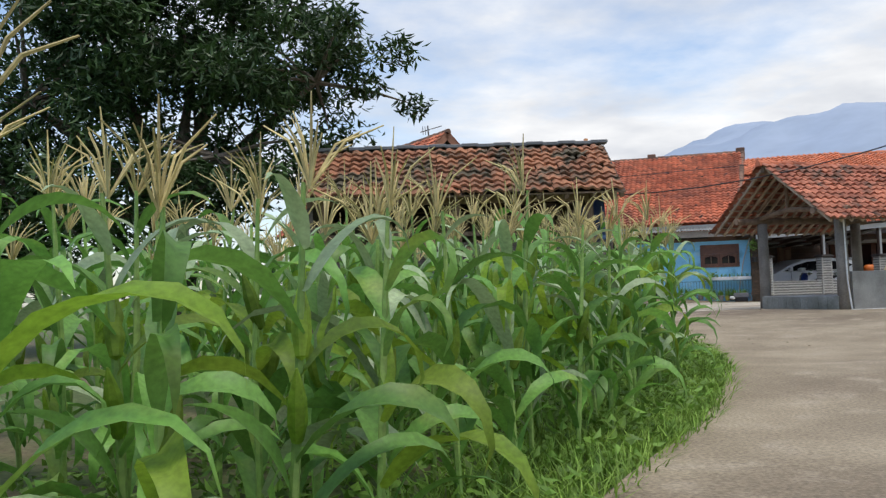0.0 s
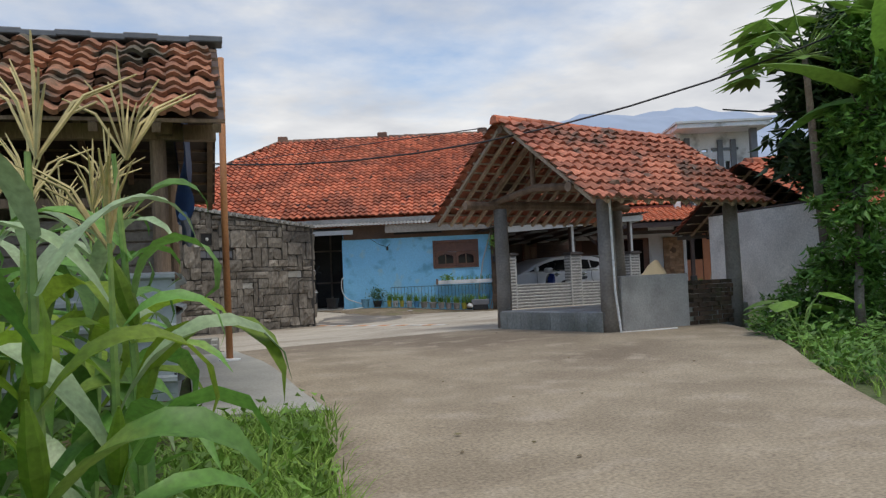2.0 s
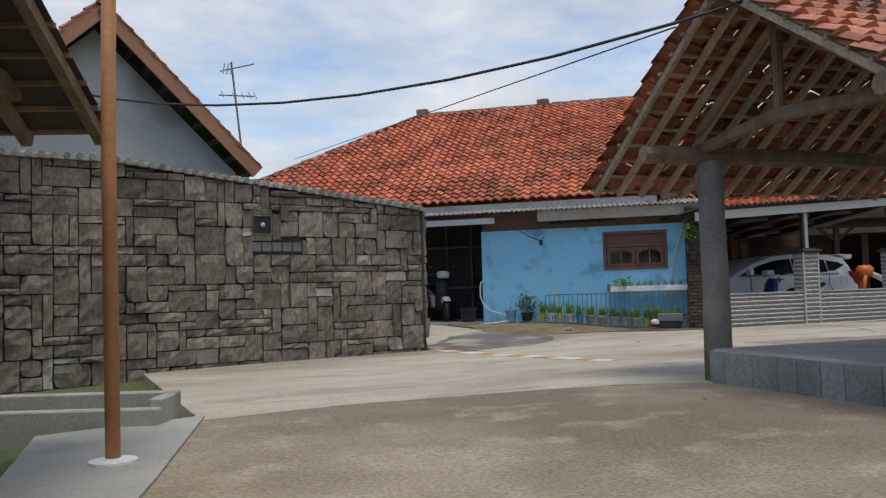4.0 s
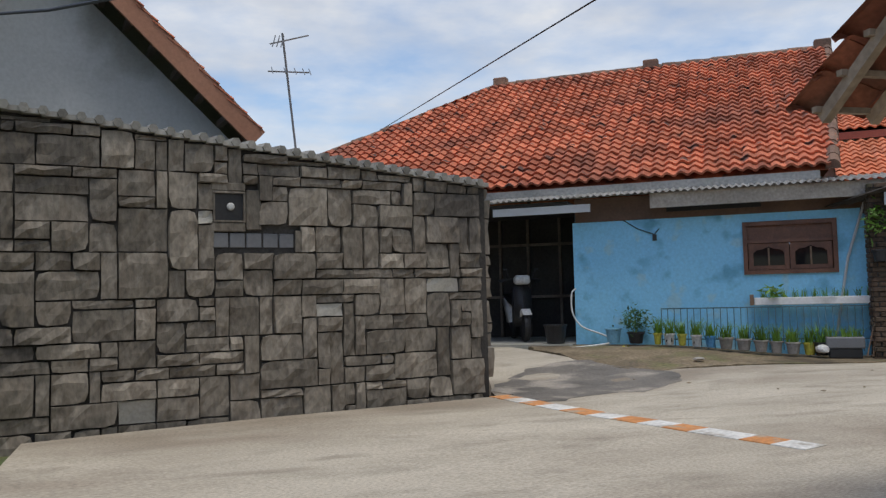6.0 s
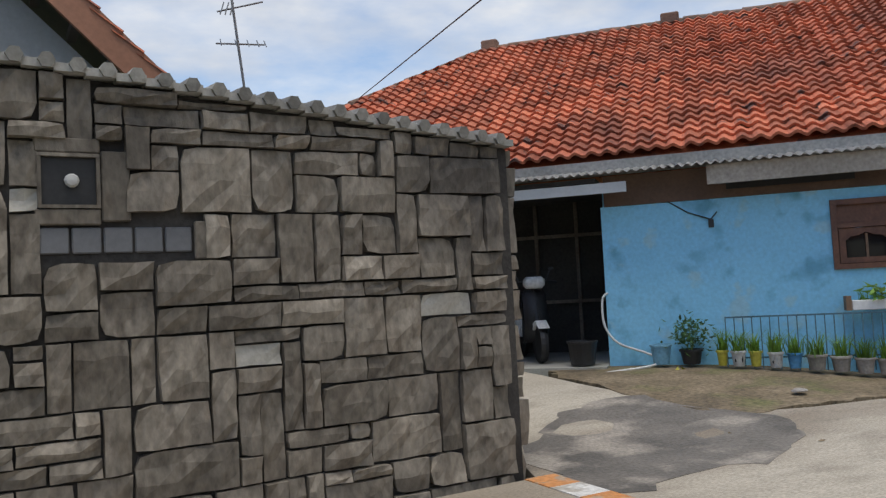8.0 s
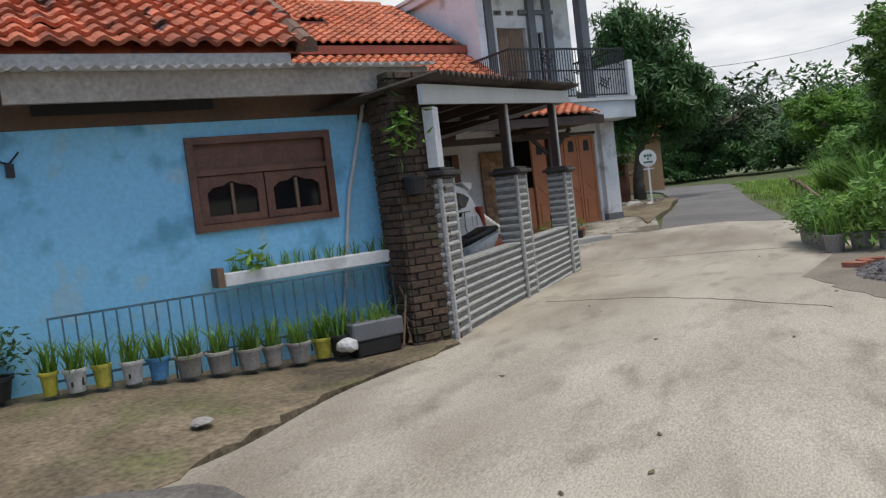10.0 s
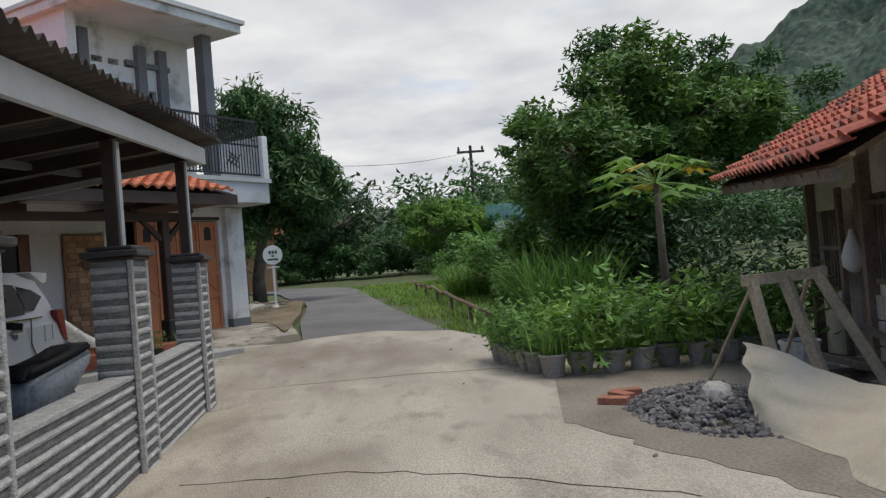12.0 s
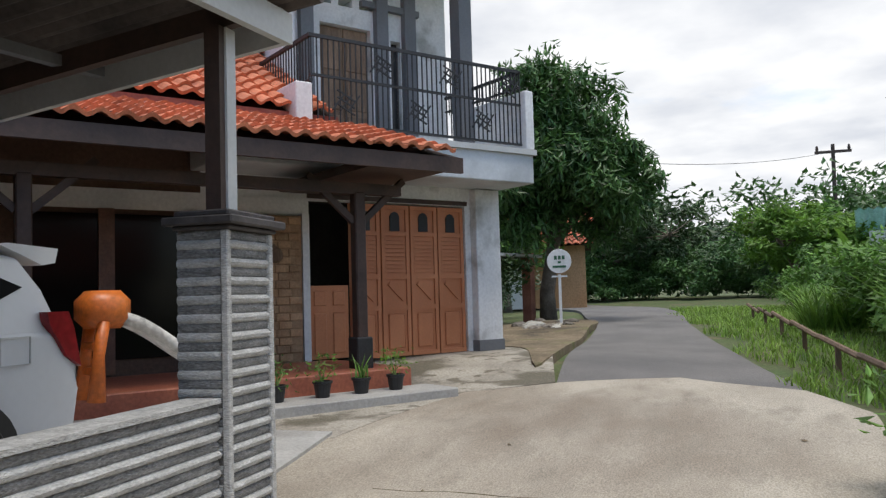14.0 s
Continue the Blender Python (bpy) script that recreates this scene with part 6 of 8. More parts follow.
tagged(new("lane_grass", blades("lane_grass", patch(14000, lambda x, y: y < 16.0 + 0.13 * (x - 24.6) + 0.25 * math.sin(x * 2.3) and not (x < 21.6), (21.6, 40, 13.4, 17.9)), 0.13, 0.008, GRASS, 7, 0.8)), "green grass on the lane verge", "grass", kind="stuff")
tagged(new("shelter_weeds", leaf_cloud("shelter_weeds", [(x, y, z + abs(rg.normal()) * 0.14) for x, y, z in patch(11000, lambda x, y: y < 0.98 * x - 2.35 - 0.2 * math.sin(3 * x) and y < 10.6, (10.2, 16.5, 6.5, 10.6))], 0.085, 0.05, LEAF_MID, 8, 0.1)), "leafy weeds beside the shelter", "weeds", kind="stuff")
tagged(new("right_verge_grass", blades("right_verge_grass", patch(9000, lambda x, y: y < 0.92 * x - 1.85 - 0.15 * math.sin(2.2 * x), (5.5, 14.5, 2.5, 10.2)), 0.13, 0.006, GRASS, 9, 0.8)), "grass beside the road", "grass", kind="stuff")

# ---- hills ----
def hill(name, label, cx, cy, rx, ry, h, material, seed, n=90, rough=0.12):
    vs, fs = [], []
    for j in range(n + 1):
        for i in range(n + 1):
            a, b = 2 * i / n - 1, 2 * j / n - 1
            d = math.hypot(a, b)
            z = max(0.0, 1 - d * d) ** (1.6 if seed == 3 else 0.9)
            z += rough * z ** 0.5 * noise.fractal(Vector((a * 4, b * 4, seed)), 1.0, 2.0, 6)
            vs.append((cx + rx * a, cy + ry * b, h * z - 3))
    for j in range(n):
        for i in range(n):
            k = j * (n + 1) + i
            fs.append((k, k + 1, k + n + 2, k + n + 1))
    return tagged(new(name, bare(name, vs, fs, material, True)), label, "hill", kind="structure")


hill("hill", "wooded green hill behind the village", 350, -245, 190, 190, 118, FAR_LEAF, 3, 180, 0.22)
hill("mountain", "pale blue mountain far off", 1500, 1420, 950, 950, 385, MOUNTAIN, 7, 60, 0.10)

# ---- hut at the roadside ----
HUT_AT = turned(20.96, 13.81, 0, 164.1)
hut = thing("hut", "old roadside hut with red tile roof and barred openings", "hut", HUT_AT)
HUT_WOOD = mat("brown_grey_hut_wood", (0.13, 0.095, 0.075), (0.22, 0.165, 0.13), 0.85, 3.0, 0.4, 35, rand=0.2, grit=0.3)
HUT_WALL = mat("dirty_hut_plaster", (0.55, 0.50, 0.44), (0.70, 0.64, 0.57), 0.9, 1.6, 0.3, 35, stain=(0.22, 0.19, 0.16), grit=0.2)
part("wall", wall_with_holes(3.3, 0.5, 2.42, 0.12, [(0.42, 1.0, 1.25, 1.95), (1.22, 1.62, 0.5, 2.1), (1.75, 2.5, 1.36, 2.02), (2.62, 3.4, 1.3, 2.2)], x0=0.3), HUT_WALL, hut).location = (0, 0.78, 0)
part("end_wall", boxes((0.3, 0.42, 0.905, 3.6, 0.5, 2.42)), HUT_WALL, hut)
part("end_wall", boxes((3.48, 3.6, 0.905, 3.6, 0.5, 2.42)), HUT_WALL, hut)
part("back_wall", boxes((0.42, 3.47, 3.5, 3.6, 0.5, 2.42)), HUT_WALL, hut)
part("ceiling", boxes((0.3, 3.6, 0.8, 3.6, 2.43, 2.46)), WOOD_DARK, hut)
for k in range(6):
    part("bar", boxes((0.47 + k * 0.09, 0.50 + k * 0.09, 0.80, 0.83, 1.25, 1.95)), WOOD_GREY, hut)
part("bar_rail", boxes((0.42, 1.0, 0.785, 0.80, 1.6, 1.64)), WOOD_GREY, hut)
for k in range(11):
    part("slat", boxes((1.77 + k * 0.066, 1.80 + k * 0.066, 0.77, 0.80, 1.37, 1.98 + 0.02 * (k % 3))), WOOD_GREY, hut)
part("slat_rail", boxes((1.70, 2.55, 0.755, 0.77, 1.93, 1.97), (1.70, 2.55, 0.755, 0.77, 1.36, 1.40)), WOOD_GREY, hut)
part("door_leaf", boxes((1.24, 1.60, 0.86, 0.89, 0.62, 2.08)), HUT_WOOD, hut)
part("door_post", boxes((1.13, 1.21, 0.74, 0.90, 0.6, 2.12), (1.63, 1.71, 0.74, 0.90, 0.6, 2.12)), HUT_WOOD, hut)
for x0, x1 in ((2.62, 3.4),):
    wf = part("window_frame", boxes((x0, x0 + 0.06, 0.75, 0.9, 1.3, 2.2), (x1 - 0.06, x1, 0.75, 0.9, 1.3, 2.2), (x0, x1, 0.751, 0.9, 2.14, 2.199), (x0, x1, 0.751, 0.9, 1.301, 1.36), (x0, x1, 0.76, 0.9, 1.72, 1.76)), HUT_WOOD, hut)
    for k in range(4):
        part("bar", boxes((x0 + 0.16 + k * 0.15, x0 + 0.175 + k * 0.15, 0.8, 0.815, 1.36, 2.14)), HUT_WOOD, wf)
for j in range(3):
    for i in range(5):
        part("block", boxes((1.76 + i * 0.34, 2.085 + i * 0.34, 0.745, 0.779, 0.72 + j * 0.19, 0.9 + j * 0.19), bevel=0.008), CEMENT, hut)
for x in (0.36, 1.9, 3.5):
    part("post", boxes((x - 0.045, x + 0.045, 0.70, 0.78, 0.6, 2.35)), HUT_WOOD, hut)
HUT_SAG = pose(0, 0, 0, 0, 2.6, 0)
for k in range(10):
    bm = bmesh.new()
    beam(bm, (0.05 + k * 0.37, 0.02, 2.25), (0.05 + k * 0.37, 2.1, 3.36), 0.04, 0.05)
    part("rafter", bm, WOOD, hut).matrix_basis = HUT_SAG
HUT_TILE = mat("hut_tile", (0.36, 0.10, 0.065), (0.47, 0.15, 0.09), 0.85, 1.5, 0.4, 40, rand=0.32, stain=(0.16, 0.07, 0.055), stain_at=(0.55, 0.66), stain_scale=3.0, grit=0.25)
slope(hut, "roof", -0.05, 3.75, 0.0, 2.29, 2.1, 3.40, HUT_TILE, (2, 0, 2.3), 220, 0.165, 0.18, 61).matrix_basis = HUT_SAG
slope(hut, "roof", -0.05, 3.75, 4.2, 2.29, 2.1, 3.40, TILE_RED, (2, 0, 2.3), 0, 0.165, 0.18, 62).matrix_basis = HUT_SAG
ridge_caps(hut, (-0.1, 2.1, 3.46), (3.75, 2.1, 3.29), TILE_RED)
part("eave_board", boxes((-0.02, 3.7, 0.03, 0.06, 2.20, 2.275)), WOOD_GREY, hut).matrix_basis = HUT_SAG
for k in range(7):
    part("lath", boxes((-0.02, 3.7, -0.015, 0.015, -0.01, 0.01)), BATTEN, hut).matrix_basis = HUT_SAG @ Matrix.Translation((0, 0.12 + k * 0.28, 2.335 + k * 0.148))
bag = thing("plastic_bag", "white plastic bag hanging on the hut", "bag", HUT_AT @ Matrix.Translation((1.66, 0.70, 1.55)))
bm = lathe(bmesh.new(), [(0.015, 0.22), (0.03, 0.17), (0.06, 0.10), (0.085, 0.02), (0.08, -0.06), (0.04, -0.11), (0.0, -0.115)], 12)
for v in bm.verts:
    v.co += Vector((0.02 * noise.noise(v.co * 15), 0, 0.015 * noise.noise(v.co * 11)))
part("sack", bm, WHITE, bag, smooth=True)

# ---- canvas, gravel, frame, rubble ----
canvas = thing("canvas_sheet", "cream canvas sheet spread over a heap by the road", "tarpaulin")
bm = bmesh.new()
rows = []
for j in range(30):
    v = j / 29
    row = []
    for i in range(48):
        h = i / 47
        f = Vector((15.75, 15.12)).lerp(Vector((17.5, 15.27)), h) + Vector((0, 0.20 * math.sin(3.14 * min(1, h * 1.7)) * (h < 0.59)))
        b = Vector((15.3, 13.7)).lerp(Vector((17.95, 15.10)), h)
        p = f.lerp(b, v)
        q = min(1, h / 0.72)
        top = 0.90 - 0.68 * q * q * (3 - 2 * q)
        q = max(0, (h - 0.72) / 0.28)
        top += 0.20 * q * q * (3 - 2 * q)
        z = lie(p.x, p.y) + 0.045 + top * v ** 0.85 + (0.03 * noise.noise(Vector((p.x * 3, p.y * 3, 0.4))) + 0.014 * noise.noise(Vector((p.x * 9, p.y * 9, 0.4)))) * min(1, 4 * v)
        row.append(bm.verts.new((p.x + 0.03 * noise.noise(Vector((h * 9, v * 4, 3))), p.y + 0.04 * noise.noise(Vector((h * 8, v * 5, 9))), z)))
    rows.append(row)
for j in range(29):
    for i in range(47):
        bm.faces.new((rows[j][i], rows[j][i + 1], rows[j + 1][i + 1], rows[j + 1][i]))
bmesh.ops.solidify(bm, geom=bm.faces[:], thickness=0.006)
part("sheet", bm, CANVAS, canvas, smooth=True)


def rock(name, label, at, r, material, seed, flat=0.6, cat="stone", group=""):
    bm = bmesh.new()
    bmesh.ops.create_icosphere(bm, subdivisions=2, radius=r)
    for v in bm.verts:
        v.co *= 1 + 0.35 * noise.noise(v.co / r * 1.3 + Vector((seed * 3.1, 0, 0)))
        v.co.z *= flat
    ob = part(name, bm, material)
    ob.location = (at[0], at[1], at[2] + r * flat * 0.75)
    ob.rotation_euler = (0, 0, seed)
    return tagged(ob, label, cat, group)


rock("stone", "grey stone holding the canvas down", (16.15, 14.98, lie(16.15, 14.98) + 0.22), 0.11, STONE, 2)
rock("stone", "pale stone beside the gravel heap", (17.95, 15.28, lie(18, 15.3) + 0.10), 0.10, STONE_LIGHT, 3, 0.8)
gr = np.random.RandomState(3)
ico = bmesh.new()
bmesh.ops.create_icosphere(ico, subdivisions=1, radius=1.0)
iv = np.array([v.co[:] for v in ico.verts])
iff = np.array([[v.index for v in f.verts] for f in ico.faces])
ico.free()
gvs, gfs = [], []
for k in range(1700):
    a, q = gr.uniform(0, 6.28), gr.uniform(0, 1) ** 0.6
    x, y = 18.1 + 0.85 * q * math.cos(a), 15.22 + 0.52 * q * math.sin(a)
    zz = lie(x, y) + 0.03 + 0.17 * (1 - q)
    s = gr.uniform(0.012, 0.032)
    gvs.append(iv * s * gr.uniform(0.6, 1.2, (1, 3)) * gr.uniform(0.8, 1.2, iv.shape) + np.array([x, y, zz]))
    gfs.append(iff + k * len(iv))
GRAVEL = mat("dark_gravel", (0.10, 0.095, 0.095), (0.19, 0.175, 0.165), 0.9, 10, 0.3, 60, rand=0.5)
tagged(new("gravel_heap", bare("gravel_heap", np.concatenate(gvs).tolist(), np.concatenate(gfs).tolist(), GRAVEL)), "heap of dark gravel on the road edge", "gravel", kind="stuff")
for k, (x, y) in enumerate(((18.75, 15.62), (18.6, 15.72), (18.85, 15.55))):
    b = tagged(part("brick", boxes((-0.1, 0.1, -0.045, 0.045, 0, 0.05), bevel=0.005), BRICK), "loose red brick beside the gravel", "brick", "loose bricks")
    b.matrix_basis = pose(x, y, lie(x, y) + 0.04, 0, 0, 20 + 35 * k)
PALE_TIMBER = mat("pale_timber", (0.38, 0.31, 0.21), (0.48, 0.40, 0.28), 0.85, 4, 0.3, 40)
aframe = thing("wooden_frame", "leaning frame of pale rough timber", "frame")
g0 = lie(18.6, 14.5) + 0.02
for a, b in (((18.38, 14.80, 1.49), (18.1, 14.78, g0)), ((18.37, 14.58, 1.49), (18.15, 14.45, g0)), ((18.36, 14.36, 1.50), (18.12, 14.05, g0)), ((18.38, 14.86, 1.49), (18.36, 14.30, 1.51)), ((18.40, 14.78, 1.47), (19.1, 14.85, g0)), ((18.40, 14.4, 1.47), (19.1, 14.3, g0))):
    bm = bmesh.new()
    beam(bm, a, b, 0.05 if a[0] < 18.4 else 0.02, 0.07 if a[0] < 18.4 else 0.02)
    part("timber", bm, PALE_TIMBER, aframe)


def bucket(name, label, at, r0, r1, h, material, cat="bucket", group="", rim=0.012):
    t = thing(name, label, cat, turned(*at, 0), group)
    part("body", lathe(bmesh.new(), [(r0 * 0.9, 0.0), (r0, 0.005), (r1, h), (r1 - rim, h), (r0 - rim, 0.02)], 18), material, t, smooth=False)
    part("rim", lathe(bmesh.new(), [(r1, h - 0.02), (r1 + 0.008, h - 0.018), (r1 + 0.008, h), (r1 - 0.003, h + 0.003), (r1 - 0.003, h - 0.02)], 18), material, t)
    return t


WHITE_PL = mat("white_plastic", (0.62, 0.62, 0.60), (0.70, 0.70, 0.68), 0.4, 3, 0.05, 30)
BLUE_PL = mat("blue_plastic", (0.06, 0.22, 0.42), (0.09, 0.28, 0.50), 0.4, 3, 0.05, 30)
CLAY_POT = mat("grey_cement_pot", (0.27, 0.25, 0.225), (0.37, 0.345, 0.31), 0.85, 4, 0.3, 40, rand=0.2, stain=(0.13, 0.13, 0.09))
YELLOW_PL = mat("yellow_plastic", (0.45, 0.40, 0.05), (0.5, 0.46, 0.08), 0.45, 3, 0.05, 30)
bucket("bucket", "white plastic bucket beside the hut", on_ground(18.95, 14.2, 0.02), 0.11, 0.14, 0.28, WHITE_PL)
rnd = random.Random(8)
for k in range(16):
    x, y = 18.2 + rnd.uniform(0, 1.9), 13.55 + rnd.uniform(0, 0.5)
    if k % 2:
        rock("rubble", "broken concrete rubble beside the hut", (x, y, lie(x, y)), rnd.uniform(0.06, 0.14), CEMENT if k % 4 else STONE, k + 10, 0.5, "rubble", "rubble by the hut")
    else:
        bm = bmesh.new()
        beam(bm, (-0.45, 0, 0.05), (0.45, 0, 0.12 + rnd.uniform(0, 0.25)), 0.05, 0.04)
        ob = tagged(part("scrap_board", bm, WOOD_GREY), "old grey scrap board leaning by the hut", "board", "scrap boards")
        ob.matrix_basis = pose(x, y, lie(x, y), 0, 0, rnd.uniform(0, 180))


def potted(name, label, at, r, h, pot_mat, plant_mat, kind, seed, size=0.3, group="", leafy=60):
    """A flower pot with earth and a plant of its own."""
    t = bucket(name, label, at, r * 0.75, r, h, pot_mat, "potted plant", group)
    part("earth", lathe(bmesh.new(), [(0.0, h * 0.8), (r * 0.9, h * 0.82), (r * 0.9, h * 0.88), (0, h * 0.9)], 12), SOIL, t)
    rr = np.random.RandomState(seed)
    if kind == "grass":
        pts = np.stack([rr.normal(0, r * 0.4, leafy), rr.normal(0, r * 0.4, leafy), np.full(leafy, h * 0.85)], 1)
        part("foliage", blades("foliage", pts, size, 0.006, plant_mat, seed, 0.6), plant_mat, t)
    else:
        bm = bmesh.new()
        for k in range(5):
            tube(bm, [(0, 0, h * 0.8), (rr.normal(0, size * 0.2), rr.normal(0, size * 0.2), h + size * rr.uniform(0.4, 0.9))], [0.006, 0.002], 4)
        part("stem", bm, CORN_STALK, t)
        pts = rr.normal(size=(leafy * 3, 3)) * np.array([size * 0.33, size * 0.33, size * 0.3]) + np.array([0, 0, h + size * 0.55])
        part("foliage", leaf_cloud("foliage", pts, size * 0.26, size * 0.11, plant_mat, seed, 0.2), plant_mat, t)
    return t


for k in range(9):
    x, y = 20.02 + 0.05 * math.sin(k * 2), 15.80 - k * 0.255
    potted("flower_pot", "grey cement flower pot with a leafy plant", on_ground(x, y, 0.03), 0.115, 0.20, CLAY_POT, (LEAF_MID, LEAF_BRIGHT, TASSEL)[(k * 2) % 3 if k == 0 else k % 2], "leafy" if k % 3 else "grass", 40 + k, 0.34 + 0.10 * (k % 3), "pots along the road", 90)
for k in range(5):
    x, y = 20.35 + 0.26 * k, 15.86 + 0.04 * k
    potted("flower_pot", "grey cement flower pot with a tall shrub", on_ground(x, y, 0.03), 0.115, 0.20, CLAY_POT, LEAF_MID, "leafy", 60 + k, 0.34, "pots along the road", 80)
garden_pts = patch(9000, lambda x, y: True, (20.5, 23.6, 13.2, 15.3))
tagged(new("garden_shrubs", leaf_cloud("garden_shrubs", [(x, y, z + 0.1 + abs(rg.normal()) * 0.28 * (0.6 + 0.6 * noise.noise(Vector((x * 2, y * 2, 0))))) for x, y, z in garden_pts], 0.10, 0.045, LEAF_BRIGHT, 70, 0.1)), "mixed low garden shrubs behind the pots", "shrubs", kind="stuff")
tagged(new("garden_flowers", leaf_cloud("garden_flowers", [(20.6 + rg.uniform(0, 0.5), 14.6 + rg.uniform(0, 0.8), lie(20.6, 15) + 0.32 + rg.uniform(0, 0.16)) for _ in range(70)], 0.03, 0.03, WHITE_PL, 71, 0.0)), "small white flowers among the garden pots", "flowers", kind="stuff")
bamboo = thing("bamboo_rail", "low bamboo rail along the ditch verge", "rail")
for k in range(6):
    bm = bmesh.new()
    tube(bm, [(23.5 + k * 2.0, 15.55 + k * 0.10, lie(24 + k * 2, 15.5) + 0.20 + 0.03 * math.sin(k)), (25.5 + k * 2.0, 15.65 + k * 0.10, lie(26 + k * 2, 15.5) + 0.24)], 0.03, 6)
    part("pole", bm, WOOD, bamboo)
    part("post", boxes((24.4 + k * 2 - 0.03, 24.4 + k * 2 + 0.03, 15.58 + k * 0.1, 15.63 + k * 0.1, lie(24.4 + k * 2, 15.6) - 0.1, lie(24.4 + k * 2, 15.6) + 0.26)), WOOD, bamboo)


def big_leaf(length, width, rise, curl, material, n=8, fold=0.25, notch=0.0):
    bm = bmesh.new()
    x = z = 0.0
    ang = rise
    prev = None
    for i in range(n + 1):
        q = i / n
        w = width * math.sin(3.1416 * min(1, 0.10 + 0.88 * q)) * (1 - notch * (i % 2))
        row = [bm.verts.new((x, -w / 2, z - w * fold)), bm.verts.new((x, 0, z)), bm.verts.new((x, w / 2, z - w * fold))]
        if prev:
            bm.faces.new((prev[0], prev[1], row[1], row[0]))
            bm.faces.new((prev[1], prev[2], row[2], row[1]))
        prev = row
        x += math.cos(ang) * length / n
        z += math.sin(ang) * length / n
        ang -= curl / n
    return mesh_of("leaf", bm, material)


def banana(base, h, seed, label):
    r = random.Random(seed)
    t = thing("banana_plant", label, "banana plant", turned(*base, 0))
    bm = bmesh.new()
    tube(bm, [(0, 0, -0.05), (0.02, 0, h * 0.5), (0, 0, h)], [0.1, 0.08, 0.05], 10)
    part("stem", bm, CORN_STALK, t, smooth=True)
    for k in range(9):
        lf = part("leaf", big_leaf(h * r.uniform(0.55, 0.8), h * 0.17, r.uniform(0.7, 1.35), r.uniform(0.9, 1.9), LEAF_BRIGHT if k % 3 else LEAF_MID, 10, 0.22, 0.12), None, t)
        lf.matrix_basis = pose(0, 0, h * 0.95, 0, 0, k * 137 + r.uniform(-20, 20))
    return t


banana(on_ground(13.0, 8.3), 2.4, 3, "tall banana plant with broad torn leaves")
banana(on_ground(37.5, 14.2), 1.1, 4, "small banana plant beside the lane")
banana(on_ground(39.0, 13.6), 1.3, 5, "small banana plant beside the lane")


def papaya(base, h, seed, label, yellow=0, size=1.0, count=15):
    r = random.Random(seed)
    t = thing("papaya_tree", label, "papaya tree", turned(*base, 0))
    bm = bmesh.new()
    tube(bm, [(0, 0, -0.05), (-0.06, 0.05, h * 0.5), (-0.12, 0.08, h)], [0.06, 0.05, 0.035], 10)
    part("trunk", bm, BARK, t, smooth=True)
    for k in range(count):
        a = k * 2.4
        e = r.uniform(-0.35, 1.0)
        L = r.uniform(0.35, 0.6) * size
        end = Vector((-0.12 + math.cos(a) * L * math.cos(e), 0.08 + math.sin(a) * L * math.cos(e), h + L * math.sin(e)))
        bm = bmesh.new()
        tube(bm, [(-0.12, 0.08, h), end], [0.01, 0.007], 5)
        lf = part("leaf", bm, [CORN_STALK, LEAF_YELLOW if k < yellow else LEAF_BRIGHT], t)
        blade = bmesh.new()
        blade.from_mesh(lf.data)
        for j in range(7):
            b = a + (j - 3) * 0.62
            ll = 0.30 * size * (1 - 0.08 * abs(j - 3))
            sd = Vector((-math.sin(b), math.cos(b), 0)) * ll * 0.17
            d = Vector((math.cos(b), math.sin(b), -0.35)) * ll
            c = [blade.verts.new(q) for q in (end, end + d * 0.5 + sd, end + d, end + d * 0.5 - sd)]
            f = blade.faces.new(c)
            f.material_index = 1
        blade.to_mesh(lf.data)
        blade.free()
    return t


papaya(on_ground(13.4, 9.45), 3.2, 6, "slender papaya tree beside the shelter", 0, 1.55, 30)
papaya(on_ground(22.3, 13.9), 1.75, 7, "leaning papaya tree with yellowing leaves", 3, 1.1, 20)
taro = thing("taro_plant", "taro plant with broad heart-shaped leaves", "taro", turned(*on_ground(12.0, 9.0), 0))
for k in range(7):
    a = k * 2.4
    bm = bmesh.new()
    end = Vector((math.cos(a) * 0.22, math.sin(a) * 0.22, 0.34 + 0.06 * (k % 3)))
    tube(bm, [(0, 0, 0), end * 0.6 + Vector((0, 0, 0.08)), end], 0.01, 5)
    part("stalk", bm, CORN_STALK, taro)
    lf = part("leaf", big_leaf(0.36, 0.28, 0.1, 0.9, LEAF_BRIGHT, 7, 0.1), None, taro)
    lf.matrix_basis = Matrix.Translation(end) @ pose(0, 0, 0, 0, 0, math.degrees(a))

# ---- brick pier ----
rnd = random.Random(17)
for j in range(38):
    off = 0.09 if j % 2 else 0.0
    for face in ("front", "side"):
        for i in range(3):
            if face == "front":
                x0, x1 = max(-0.02, -0.02 + i * 0.15 - off), min(0.36, 0.115 + i * 0.15 - off)
                if x1 - x0 < 0.03:
                    continue
                d = rnd.uniform(0.006, 0.022)
                part("brick", boxes((x0, x1, -0.30 - d, -0.30, 0.6 + j * 0.056, 0.647 + j * 0.056), bevel=0.004), BRICK_MOSS, pier)
            else:
                y0, y1 = max(-0.30, -0.30 + i * 0.15 - off), min(0.03, -0.165 + i * 0.15 - off)
                if y1 - y0 < 0.03:
                    continue
                d = rnd.uniform(0.006, 0.022)
                part("brick", boxes((-0.02 - d, -0.02, y0, y1, 0.6 + j * 0.056, 0.647 + j * 0.056), bevel=0.004), BRICK_MOSS, pier)
